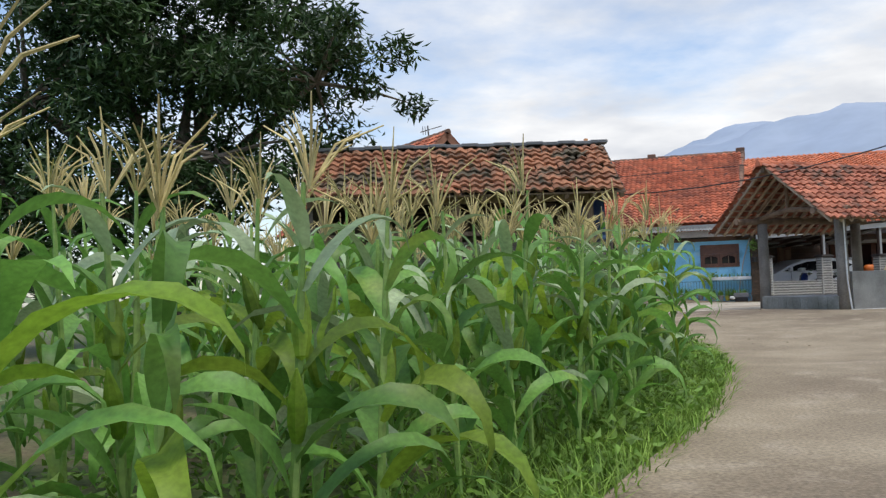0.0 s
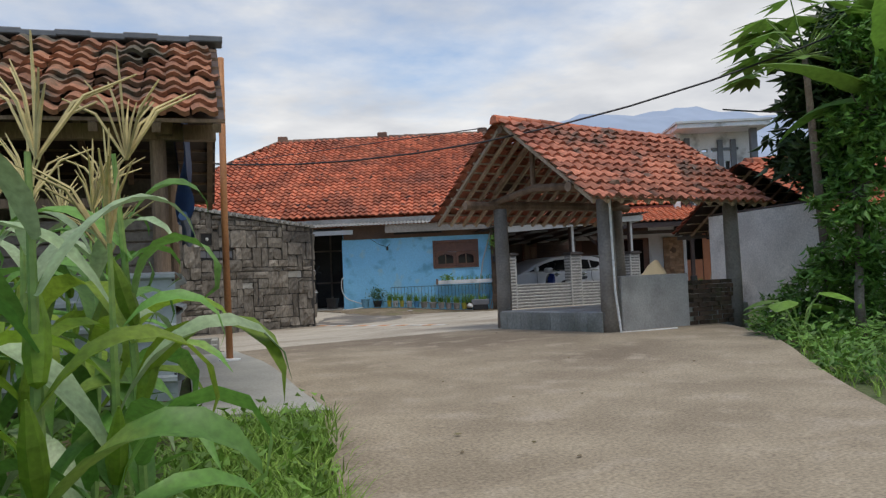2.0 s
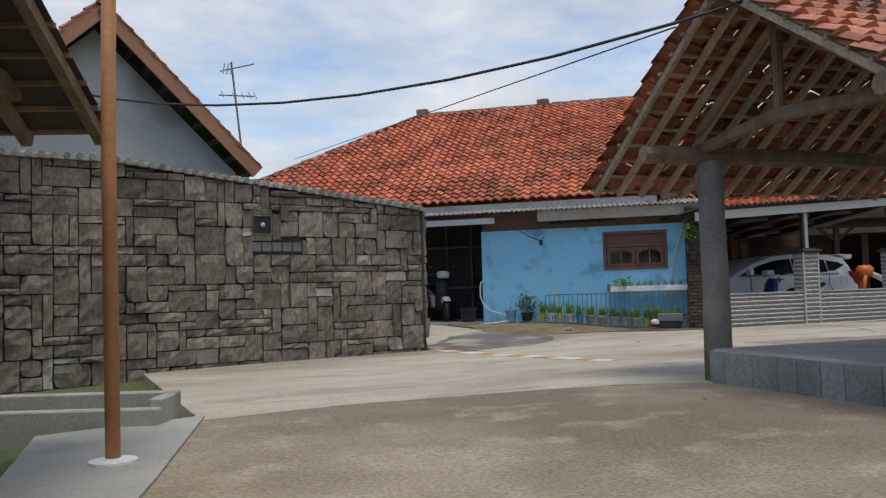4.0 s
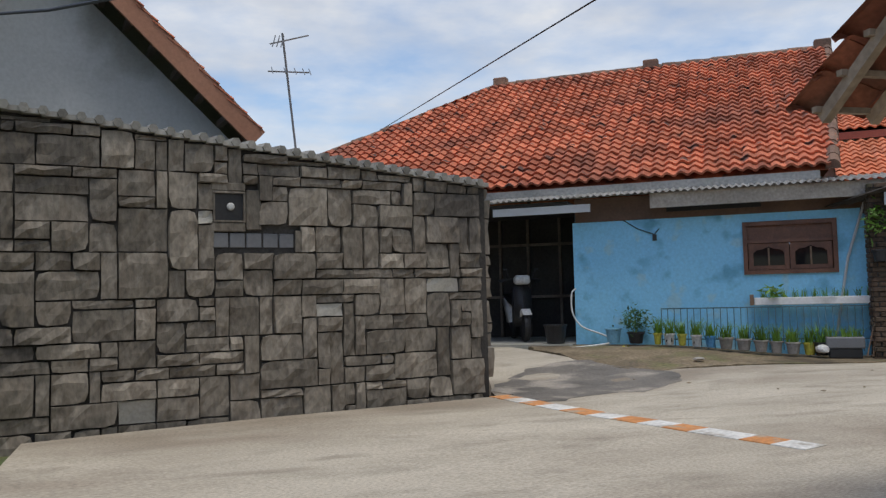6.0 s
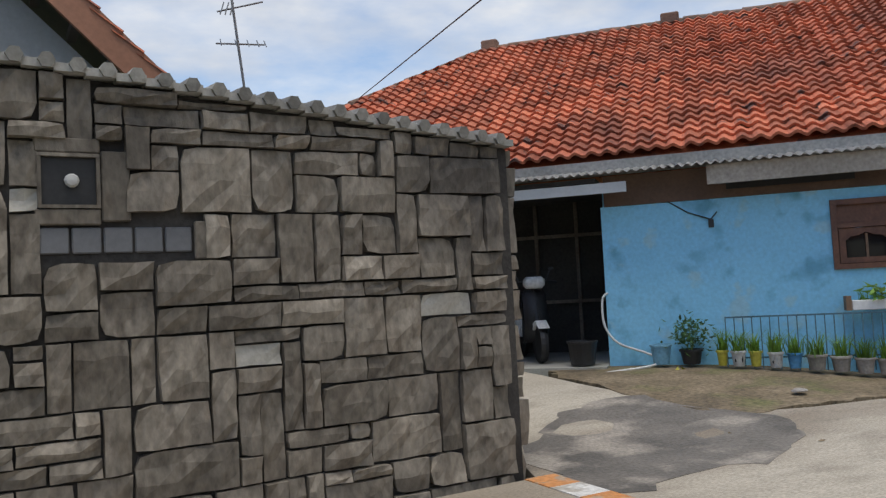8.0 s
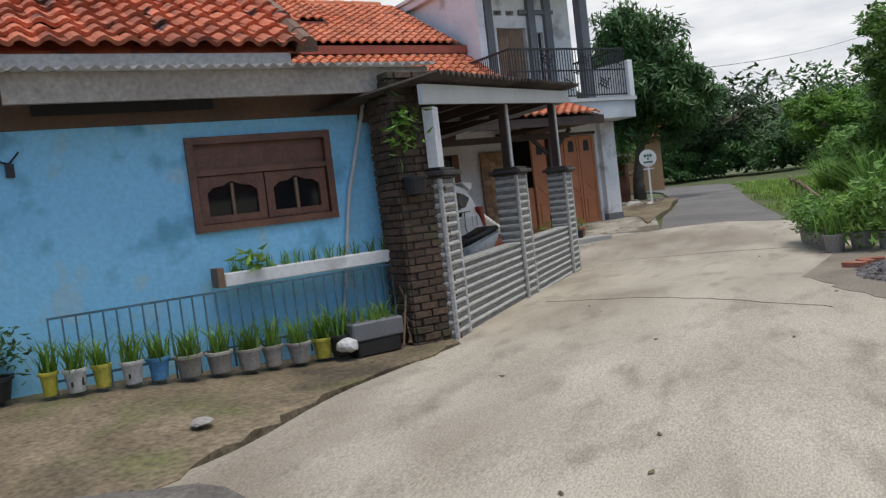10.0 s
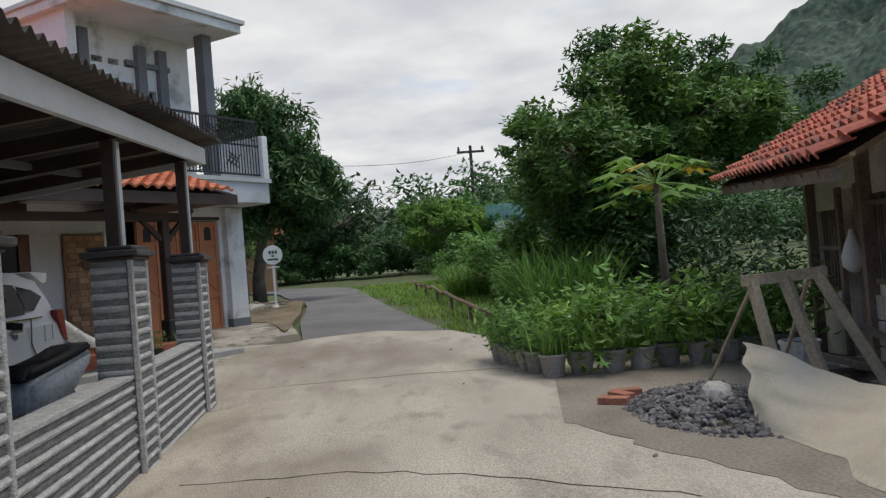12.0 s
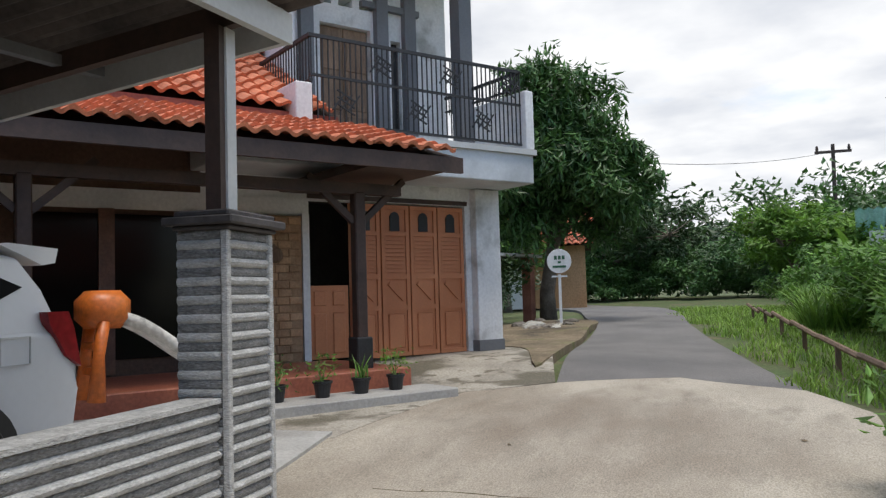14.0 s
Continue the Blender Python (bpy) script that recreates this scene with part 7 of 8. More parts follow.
for zz, sz in ((2.38, 0.16), (2.25, 0.18)):
    r0 = np.random.RandomState(int(zz * 100))
    tagged(part("fern", leaf_cloud("fern", r0.normal(size=(60, 3)) * sz * 0.35 + np.array([0.05, -0.36, zz]), 0.09, 0.035, LEAF_BRIGHT, 3), LEAF_BRIGHT, pier), kind="stuff")
shelf_pot = bucket("flower_pot", "black plastic pot set in the brick pier", tuple(pier.matrix_basis @ Vector((0.06, -0.40, 1.83))), 0.07, 0.085, 0.13, BLACK, "flower pot")

# ---- window, planter, iron fence and pots at the blue house ----
win = thing("window", "brown wooden window with carved double shutters", "window", BLUE_AT, kind="structure")
part("window_frame", boxes((2.12, 2.17, -0.03, 0.10, 1.735, 2.385), (3.13, 3.18, -0.03, 0.10, 1.735, 2.385), (2.17, 3.13, -0.03, 0.10, 2.335, 2.385), (2.17, 3.13, -0.03, 0.10, 1.735, 1.785), (2.17, 3.13, -0.02, 0.10, 2.12, 2.16)), WOOD_RED, win)
part("transom_panel", boxes((2.17, 3.13, 0.02, 0.06, 2.16, 2.335)), WOOD_RED, win)
for x0 in (2.18, 2.655):
    lf = part("shutter", boxes((x0, x0 + 0.055, 0.0, 0.045, 1.79, 2.115), (x0 + 0.41, x0 + 0.465, 0.0, 0.045, 1.79, 2.115), (x0 + 0.055, x0 + 0.41, 0.0, 0.045, 1.79, 1.84)), WOOD_RED, win)
    arch = upright([(x0 + 0.055, 2.115), (x0 + 0.055, 2.0), (x0 + 0.10, 2.035), (x0 + 0.17, 2.045), (x0 + 0.2325, 2.075), (x0 + 0.295, 2.045), (x0 + 0.365, 2.035), (x0 + 0.41, 2.0), (x0 + 0.41, 2.115)], 0.002, 0.043)
    part("arched_head", arch, WOOD_RED, lf)
    part("mullion", boxes((x0 + 0.222, x0 + 0.243, 0.005, 0.04, 1.84, 2.06)), WOOD, lf)
    part("pane", boxes((x0 + 0.05, x0 + 0.415, 0.028, 0.034, 1.83, 2.09)), glass("dark_glass", (0.012, 0.012, 0.014)), lf)
planter = thing("planter_box", "long whitewashed planter box on the iron fence", "planter", BLUE_AT)
part("trough", boxes((2.22, 3.62, -0.20, -0.06, 1.36, 1.45), bevel=0.006), WHITE, planter)
part("end_board", boxes((2.17, 2.215, -0.21, -0.05, 1.36, 1.49)), WOOD, planter)
for k in range(11):
    r0 = np.random.RandomState(200 + k)
    x = 2.32 + k * 0.115
    pts = np.stack([r0.normal(x, 0.02, 16), r0.normal(-0.13, 0.015, 16), np.full(16, 1.45)], 1)
    tagged(part("sprout", blades("sprout", pts, 0.12, 0.004, LEAF_MID, k, 0.5) if k != 1 else leaf_cloud("sprout", r0.normal(size=(40, 3)) * 0.05 + np.array([x, -0.14, 1.52]), 0.1, 0.05, LEAF_BRIGHT, 4), LEAF_MID, planter), kind="stuff")
IRON = mat("blue_painted_iron", (0.05, 0.12, 0.17), (0.08, 0.17, 0.24), 0.6, 5, 0.1, 40)
iron = thing("iron_fence", "low blue-painted iron rod fence before the wall", "fence", BLUE_AT)
part("top_rail", boxes((1.12, 3.62, -0.215, -0.203, 1.33, 1.345)), IRON, iron)
part("lower_rail", boxes((1.12, 3.62, -0.215, -0.203, 0.95, 0.965)), IRON, iron)
for k in range(33):
    x = 1.125 + k * 0.0778
    part("rod", boxes((x - 0.005, x + 0.005, -0.225, -0.215, 0.84 - 0.03 * k / 33, 1.345)), IRON, iron)
drain = thing("drain_pipe", "slanting grey pipe fixed to the blue wall", "pipe", BLUE_AT)
bm = bmesh.new()
tube(bm, [(3.50, -0.03, 2.60), (3.28, -0.03, 1.9), (3.12, -0.03, 1.0)], 0.016, 8)
part("pipe", bm, LIGHTGREY, drain)
cable = thing("wall_cable", "dark cable with a socket on the blue wall", "cable", BLUE_AT)
bm = bmesh.new()
tube(bm, [(0.66, -0.01, 2.50), (0.85, -0.012, 2.37), (1.06, -0.014, 2.29)], 0.006, 5)
tube(bm, [(1.06, -0.014, 2.29), (1.12, -0.012, 2.36)], 0.006, 5)
box(bm, 1.035, 1.085, -0.03, -0.002, 2.21, 2.29)
part("wire", bm, BLACK, cable)
hose = thing("garden_hose", "pale garden hose running from the doorway", "hose", BLUE_AT)
bm = bmesh.new()
pts = smooth_line([(0.02, -0.02, 1.62), (-0.03, -0.06, 1.55), (-0.02, -0.08, 1.3), (0.1, -0.08, 1.12), (0.35, -0.08, 1.02), (0.5, -0.12, 0.95), (0.42, -0.30, 0.905), (0.0, -0.55, 0.87), (-0.6, -1.1, 0.83), (-1.3, -1.5, 0.79)], 5)
tube(bm, pts, 0.012, 7)
part("tube", bm, WHITE_PL, hose, smooth=True)


def blue_pt(a, y, dz=0.0):
    p = BLUE_AT @ Vector((a, y, 0))
    return (p.x, p.y, lie(p.x, p.y) + 0.075 + dz)


bucket("bucket", "ribbed light blue plastic bucket by the wall", blue_pt(0.52, -0.2), 0.075, 0.10, 0.19, mat("light_blue_plastic", (0.16, 0.36, 0.50), (0.20, 0.42, 0.57), 0.45, 3, 0.05, 30))
bucket("bucket", "black plastic bin in the doorway", blue_pt(-0.25, -0.12), 0.12, 0.15, 0.24, BLACK)
potted("flower_pot", "black pot with a bushy shrub by the blue wall", blue_pt(0.80, -0.2), 0.105, 0.14, BLACK, LEAF_MANGO, "leafy", 90, 0.27, "pots before the blue wall", 80)
PAINTED = mat("faded_paint_tin", (0.42, 0.42, 0.40), (0.55, 0.55, 0.52), 0.6, 6, 0.1, 30, stain=(0.2, 0.3, 0.4), stain_scale=7)
row = [(1.08, 0.05, YELLOW_PL), (1.22, 0.065, PAINTED), (1.37, 0.055, YELLOW_PL), (1.54, 0.065, PAINTED), (1.70, 0.065, BLUE_PL), (1.88, 0.085, CLAY_POT), (2.08, 0.085, CLAY_POT), (2.27, 0.08, CLAY_POT), (2.44, 0.07, CLAY_POT), (2.62, 0.08, CLAY_POT), (2.80, 0.07, YELLOW_PL)]
for k, (a, r, m) in enumerate(row):
    potted("flower_pot", ("yellow plastic tub", "faded paint tin", "blue plastic tin", "grey cement pot")[(YELLOW_PL, PAINTED, BLUE_PL, CLAY_POT).index(m)] + " planted with green spring onions", blue_pt(a, -0.32 - 0.02 * (k % 2)), r, 0.14, m, LEAF_BRIGHT, "grass", 300 + k, 0.22, "pots before the blue wall", 60)
for a, c in ((1.22, 4), (1.54, 3)):
    sign = tagged(part("tin_mark", boxes(*[(-0.035 + q * 0.02, -0.022 + q * 0.02, -0.004, 0.0, 0.04, 0.07 + 0.02 * (q % 2)) for q in range(c)]), BLACK), "dark worn lettering bars on a paint tin", "label")
    p = blue_pt(a, -0.32 - 0.066)
    sign.matrix_basis = turned(p[0], p[1], p[2] + 0.0, -35.3)
basin = thing("black_basin", "black tub of herbs on a dark block", "tub", turned(*blue_pt(3.16, -0.40), -35.3))
part("block", boxes((-0.17, 0.17, -0.09, 0.09, -0.02, 0.09), bevel=0.01), BLACK, basin)
part("tub", boxes((-0.20, 0.20, -0.10, 0.10, 0.091, 0.22), bevel=0.012), GREYPAINT, basin)
part("herb", blades("herb", np.stack([rg.uniform(-0.17, 0.17, 80), rg.uniform(-0.07, 0.07, 80), np.full(80, 0.2)], 1), 0.15, 0.007, LEAF_BRIGHT, 33, 0.6), LEAF_BRIGHT, basin)
potted("flower_pot", "black tub with leafy herbs and a white cloth", blue_pt(2.92, -0.36), 0.085, 0.15, BLACK, LEAF_MID, "grass", 330, 0.26, "pots before the blue wall", 60)
cloth = rock("cloth", "crumpled white cloth over a plant tub", blue_pt(2.92, -0.46, 0.04), 0.075, WHITE_PL, 5, 0.7, "cloth")
rock("litter", "crumpled pale plastic litter on the soil", blue_pt(1.62, -1.55, -0.01), 0.065, CLAY_POT, 6, 0.22, "litter")
part("litter_leaf", leaf_cloud("litter_leaf", np.array([blue_pt(0.70, -0.42, 0.0)] * 3) + rg.normal(size=(3, 3)) * 0.01, 0.12, 0.06, YELLOW_PL, 2, 0.0), None)
tagged(bpy.data.objects["litter_leaf"], "fallen yellow leaf on the soil", "leaf")
twigs = thing("twig_bundle", "bundle of dry twigs beside the pier", "twigs", turned(*blue_pt(3.50, -0.36), -35.3))
for k in range(9):
    bm = bmesh.new()
    tube(bm, [(rnd.uniform(-0.12, 0.12), rnd.uniform(-0.08, 0.08), 0), (rnd.uniform(-0.14, 0.14), rnd.uniform(-0.05, 0.05), rnd.uniform(0.15, 0.5))], 0.008, 5)
    part("twig", bm, WOOD, twigs)

# ---- road paint, trough, antenna, cables ----
PAINT_W = mat("white_road_paint", (0.58, 0.57, 0.54), (0.68, 0.67, 0.64), 0.8, 5, 0.1, 40, stain=(0.4, 0.37, 0.32), stain_scale=8, stain_at=(0.55, 0.65))
PAINT_O = mat("orange_road_paint", (0.50, 0.20, 0.06), (0.58, 0.26, 0.09), 0.8, 5, 0.1, 40, stain=(0.4, 0.30, 0.21), stain_scale=8, stain_at=(0.55, 0.65))
line = [Vector((10.92, 17.85)), Vector((11.06, 17.15)), Vector((11.2, 16.54)), Vector((11.34, 16.07)), Vector((11.45, 15.65)), Vector((11.56, 15.3)), Vector((11.68, 14.9))]
k = 0
for p, q in zip(line, line[1:]):
    nseg = max(1, round((q - p).length / 0.27))
    for s in range(nseg):
        a, b = p.lerp(q, s / nseg), p.lerp(q, (s + 1) / nseg)
        d = (b - a).normalized()
        nr = Vector((-d.y, d.x)) * 0.095
        mark = [a - nr, b - nr, b + nr, a + nr]
        ob = part("road_stripe", draped(mark, 0.0445, 0.01, 0.5), PAINT_O if k % 2 == 0 else PAINT_W)
        tagged(ob, ("orange" if k % 2 == 0 else "white") + " painted stripe across the road", "road marking", "road stripes")
        k += 1
trough = thing("drain_trough", "grey cement drain trough by the pole", "trough", turned(7.05, 13.45, 0, -22))
part("body", boxes((-0.75, 0.42, 0.25, 0.33, 0.5, 0.86), (-0.75, 0.42, -0.10, -0.02, 0.5, 0.80), (0.34, 0.42, -0.02, 0.25, 0.5, 0.85), bevel=0.01), SLAB, trough)
part("water", boxes((-0.75, 0.34, -0.02, 0.25, 0.5, 0.62)), GROUND, trough)
antenna = thing("tv_antenna", "thin television antenna on a roof mast", "antenna", turned(10.2, 30.77, 0, 0))
bm = bmesh.new()
tube(bm, [(0.35, 0, 3.0), (0.1, 0, 5.5), (-0.15, 0, 8.0)], 0.03, 6)
part("mast", bm, GREYPAINT, antenna)
bm = bmesh.new()
tube(bm, [(-0.5, 0, 7.05), (0.5, 0.2, 7.12)], 0.02, 5)
for q in (-0.4, -0.1, 0.15, 0.35, 0.5):
    tube(bm, [(q, -0.25, 7.08 - 0.14), (q, 0.3, 7.08 + 0.16)], 0.012, 4)
part("lower_array", bm, GREYPAINT, antenna)
bm = bmesh.new()
tube(bm, [(-0.45, 0, 7.72), (0.5, 0.2, 8.05)], 0.02, 5)
for q in (-0.4, -0.3, -0.2):
    tube(bm, [(q, -0.2, 7.6), (q + 0.1, 0.2, 8.0)], 0.015, 4)
part("upper_array", bm, GREYPAINT, antenna)


def span_wire(a, b, sag, r, label):
    a, b = Vector(a), Vector(b)
    bm = bmesh.new()
    tube(bm, [a.lerp(b, i / 24) - Vector((0, 0, sag * 4 * (i / 24) * (1 - i / 24))) for i in range(25)], r, 5)
    return tagged(part("overhead_cable", bm, BLACK), label, "cable", "overhead cables")


span_wire((4.6, 21.4, 5.35), (16.5, 3.07, 7.0), 3.05, 0.012, "thick black overhead cable sagging across the road")
span_wire((11.95, 31.64, 5.49), (11.60, 13.60, 3.63), 0.0, 0.008, "thin black overhead cable to the house roof")
span_wire((12.6, 10.2, 3.30), (16.5, 8.3, 3.9), 0.25, 0.010, "pale slack cable over the shelter roof")
span_wire((57, 11.4, 7.6), (36, 22, 5.2), 0.5, 0.010, "thin far overhead cable over the lane")
conduit = thing("white_conduit", "white plastic pipe down the shelter post", "pipe", GAZ_AT)
bm = bmesh.new()
tube(bm, [(0.46, -1.40, 2.3), (0.48, -1.40, 1.2), (0.52, -1.42, 0.73), (0.75, -1.48, 0.725), (1.3, -1.55, 0.73)], 0.014, 7)
part("pipe", bm, WHITE_PL, conduit)
upole = thing("utility_pole", "far wooden utility pole with a crossarm", "utility pole", turned(56.8, 11.37, 0, 0))
bm = bmesh.new()
tube(bm, [(0.4, 0, 1.0), (0, 0, 7.9)], [0.11, 0.08], 8)
part("pole", bm, WOOD_DARK, upole)
part("crossarm", boxes((-0.05, 0.05, -0.75, 0.75, 7.5, 7.62)), WOOD_DARK, upole)
for y in (-0.65, 0.0, 0.65):
    part("insulator", lathe(bmesh.new(), [(0.05, 7.62), (0.07, 7.7), (0.04, 7.85)], 8, Matrix.Translation((0, y, 0))), WOOD_DARK, upole)

# ---- round sign, rubble and shed at the lane ----
sgn = thing("round_sign", "round white sign with green lettering on a post", "sign", turned(32.02, 19.46, 0, -78))
SIGN_G = mat("green_sign_ink", (0.02, 0.10, 0.05), (0.03, 0.13, 0.06), 0.6, 3, 0, 30)
part("post", boxes((-0.025, 0.025, -0.0, 0.04, 1.0, 1.98)), WHITE, sgn)
part("cross_bar", boxes((-0.14, 0.14, -0.01, 0.03, 1.93, 1.96)), WHITE, sgn)
part("disc", lathe(bmesh.new(), [(0.0, 0.0), (0.215, 0.0), (0.22, 0.008), (0.215, 0.016), (0.0, 0.016)], 28, pose(0, -0.005, 2.22, 90, 0, 0)), WHITE, sgn)
part("lettering", boxes((-0.09, -0.04, -0.027, -0.0215, 2.25, 2.32), (-0.02, 0.03, -0.027, -0.0215, 2.25, 2.32), (0.05, 0.10, -0.027, -0.0215, 2.25, 2.32), (-0.025, 0.03, -0.027, -0.0215, 2.18, 2.22), (-0.12, 0.12, -0.027, -0.0215, 2.10, 2.14)), SIGN_G, sgn)
for k in range(22):
    x, y = 30.6 + rnd.uniform(0, 2.6), 19.2 + rnd.uniform(0, 0.9)
    rock("rubble", "pale stone of the rubble edging below the sign", (x, y, lie(x, y) - 0.02), rnd.uniform(0.06, 0.16), STONE_LIGHT if k % 3 else STONE, 30 + k, 0.6, "rubble", "rubble below the sign")
bankline = smooth_line([(27.3, 19.1), (25.6, 18.62), (27.2, 18.62), (30.5, 18.75), (32.8, 18.95), (33.4, 19.9), (31.5, 20.6), (28.6, 20.6), (27.9, 19.7)], 4, True)
tagged(new("soil_bank", mesh_of("soil_bank", draped(bankline, 0.055, 0.12, 0.25, 0.03), SOIL)), "bare brown soil bank beside the lane", "soil", kind="structure")
shed = thing("shed", "dark open shed under the mango tree", "shed", turned(31.2, 21.4, 0, -15))
part("back_wall", boxes((-1.0, 3.2, 1.2, 1.3, 0.9, 2.4)), WOOD_DARK, shed)
part("roof", boxes((-1.2, 3.4, -0.3, 1.5, 2.4, 2.46)), ZINC_DULL, shed)
for x in (-0.9, 0.6, 1.9, 3.1):
    part("post", boxes((x - 0.05, x + 0.05, -0.1, 0.0, 0.9, 2.4)), WOOD_DARK, shed)
part("counter", boxes((0.6, 1.9, -0.05, 0.0, 0.9, 1.7)), WOOD_RED, shed)
part("gate_post", boxes((3.0, 3.2, -0.2, 0.0, 0.9, 2.5)), BRICK, shed)
sheet = rock("tarpaulin", "crumpled bright blue tarpaulin by the garage", on_ground(29.3, 20.5, 0.1), 0.34, mat("bright_blue_tarp", (0.02, 0.12, 0.42), (0.03, 0.17, 0.52), 0.5, 3, 0.2, 20), 8, 0.7, "tarpaulin")
far_house = thing("far_house", "far ochre house with a red roof at the bend", "house", turned(46, 23.5, 1.1, -80))
part("wall", boxes((-2.5, 2.5, 0, 3, 0, 2.3)), mat("ochre_wall", (0.40, 0.22, 0.10), (0.48, 0.28, 0.14), 0.85, 1, 0.1, 20), far_house)
part("door", boxes((-0.4, 0.4, -0.03, -0.005, 0, 1.8)), WHITE, far_house)
slope(far_house, "roof", -2.9, 2.9, -0.5, 2.2, 1.5, 3.5, TILE_RED, (0, 0, 0), 0, 0.25, 0.25, 71)
slope(far_house, "roof", -2.9, 2.9, 3.5, 2.2, 1.5, 3.5, TILE_RED, (0, 0, 0), 0, 0.25, 0.25, 72)
far_shed = thing("far_shed", "far low house with a pale teal metal roof", "house", turned(40.5, 11.3, 1.0, 80))
part("wall", boxes((-1.6, 1.6, 0, 2, 0, 1.9)), PLASTER, far_shed)
part("roof", corrugated(-1.9, 1.9, -0.4, 1.85, 1.2, 2.5, 0.2, 0.03), mat("teal_roof", (0.30, 0.48, 0.46), (0.38, 0.56, 0.54), 0.6, 2, 0.05, 20), far_shed)

# ---- porch pots and slide ----
def house_pt(a, y, z):
    p = HOUSE_AT @ Vector((a, y, 0))
    return (p.x, p.y, z)


for k, a in enumerate((-2.3, -2.64, -3.0, -3.4)):
    potted("flower_pot", "small black pot with a plant on the porch step", house_pt(a, -1.95, 0.86), 0.075, 0.13, BLACK, LEAF_MID if k % 2 else LEAF_BRIGHT, "grass" if k == 1 else "leafy", 400 + k, 0.2, "pots on the porch step", 30)
step = thing("porch_step", "low grey cement step before the porch", "step", HOUSE_AT)
part("block", boxes((-4.3, -2.05, -2.2, -1.72, 0.5, 0.858), bevel=0.012), CEMENT, step)
slide = thing("toy_slide", "orange plastic toy slide with a white chute", "slide", turned(22.0, 20.75, 1.02, -30) @ Matrix.Scale(0.85, 4))
ORANGE = mat("orange_plastic", (0.55, 0.13, 0.02), (0.62, 0.17, 0.03), 0.4, 2, 0.02, 30)
for y in (-0.15, 0.15):
    bm = bmesh.new()
    tube(bm, [(-0.22, y, 0.0), (-0.20, y, 0.35), (-0.16, y, 0.62)], [0.07, 0.045, 0.05], 10)
    part("leg", bm, ORANGE, slide, smooth=True)
bm = boxes((-0.30, 0.06, -0.20, 0.20, 0.56, 0.86), bevel=0.08)
part("head", bm, ORANGE, slide, smooth=True)
part("rung", boxes((-0.24, -0.16, -0.12, 0.12, 0.2, 0.26), (-0.24, -0.16, -0.12, 0.12, 0.4, 0.46), bevel=0.01), ORANGE, slide)
bm = bmesh.new()
prev = None
for i in range(13):
    q = i / 12
    x, zz = -0.1 + 1.15 * q, 0.60 - 0.48 * (0.5 - 0.5 * math.cos(3.1416 * min(1, q * 1.12)))
    r4 = [bm.verts.new((x, y, zz + dz)) for y, dz in ((-0.16, 0.10), (-0.14, 0.0), (0.14, 0.0), (0.16, 0.10))]
    if prev:
        for j in range(3):
            bm.faces.new((prev[j], prev[j + 1], r4[j + 1], r4[j]))
    prev = r4
bmesh.ops.solidify(bm, geom=bm.faces[:], thickness=0.015)
part("chute", bm, WHITE_PL, slide, smooth=True)
part("chute_end", boxes((0.98, 1.22, -0.17, 0.17, 0.02, 0.14), bevel=0.02), ORANGE, slide)
stake = thing("short_post", "short dark post beside the car", "post", turned(21.6, 19.75, 0, 0))
part("post", boxes((-0.03, 0.03, -0.03, 0.03, 0.7, 1.45), bevel=0.006), BLACK, stake)

# ---- car ----
CAR_AT = turned(20.80, 20.68, 0.68, 181.9)
car = thing("car", "white compact family car parked in the carport", "car", CAR_AT)
CAR_PAINT = mat("white_car_paint", (0.66, 0.67, 0.68), (0.70, 0.71, 0.72), 0.35, 1, 0, 20, grit=0.02)
CAR_GLASS = glass("dark_car_glass", (0.01, 0.011, 0.013), 0.06, 0.05)
RED_LENS = mat("red_lamp_lens", (0.22, 0.01, 0.015), (0.28, 0.015, 0.02), 0.2, 2, 0, 20)


def hw(z):
    return 0.655 if z < 0.84 else 0.655 - 0.16 * (z - 0.84) / 0.46


def ring_body(rows, material, parent, name, bevel=0.03):
    """A shell from a side outline, each point with the half width at its height."""
    bm = bmesh.new()
    L = [bm.verts.new((x, hw(z) * k, z)) for x, z, k in rows]
    R = [bm.verts.new((x, -hw(z) * k, z)) for x, z, k in rows]
    bm.faces.new(L)
    bm.faces.new(R[::-1])
    n = len(rows)
    for i in range(n):
        bm.faces.new((L[i], L[(i + 1) % n], R[(i + 1) % n], R[i]))
    bmesh.ops.bevel(bm, geom=bm.edges[:], offset=bevel, segments=3, affect="EDGES", profile=0.6)
    return part(name, bm, material, parent, smooth=True)


CHROME = mat("chrome", (0.6, 0.6, 0.6), (0.65, 0.65, 0.65), 0.15, 2, 0, 20, metal=1.0)
ring_body([(0.06, 0.20, 0.93), (-0.03, 0.30, 0.96), (-0.05, 0.55, 0.99), (0.0, 0.66, 1.0), (0.05, 0.86, 0.98), (3.15, 0.88, 1.0), (3.75, 0.76, 0.95), (4.05, 0.62, 0.85), (4.12, 0.36, 0.84), (4.02, 0.20, 0.86)], CAR_PAINT, car, "body", 0.045)
ring_body([(0.05, 0.82, 0.97), (0.12, 1.06, 0.97), (0.22, 1.22, 0.96), (0.60, 1.28, 0.95), (1.5, 1.30, 0.95), (2.1, 1.25, 0.95), (2.6, 1.12, 0.95), (3.30, 0.86, 0.97)], CAR_PAINT, car, "cabin", 0.03)
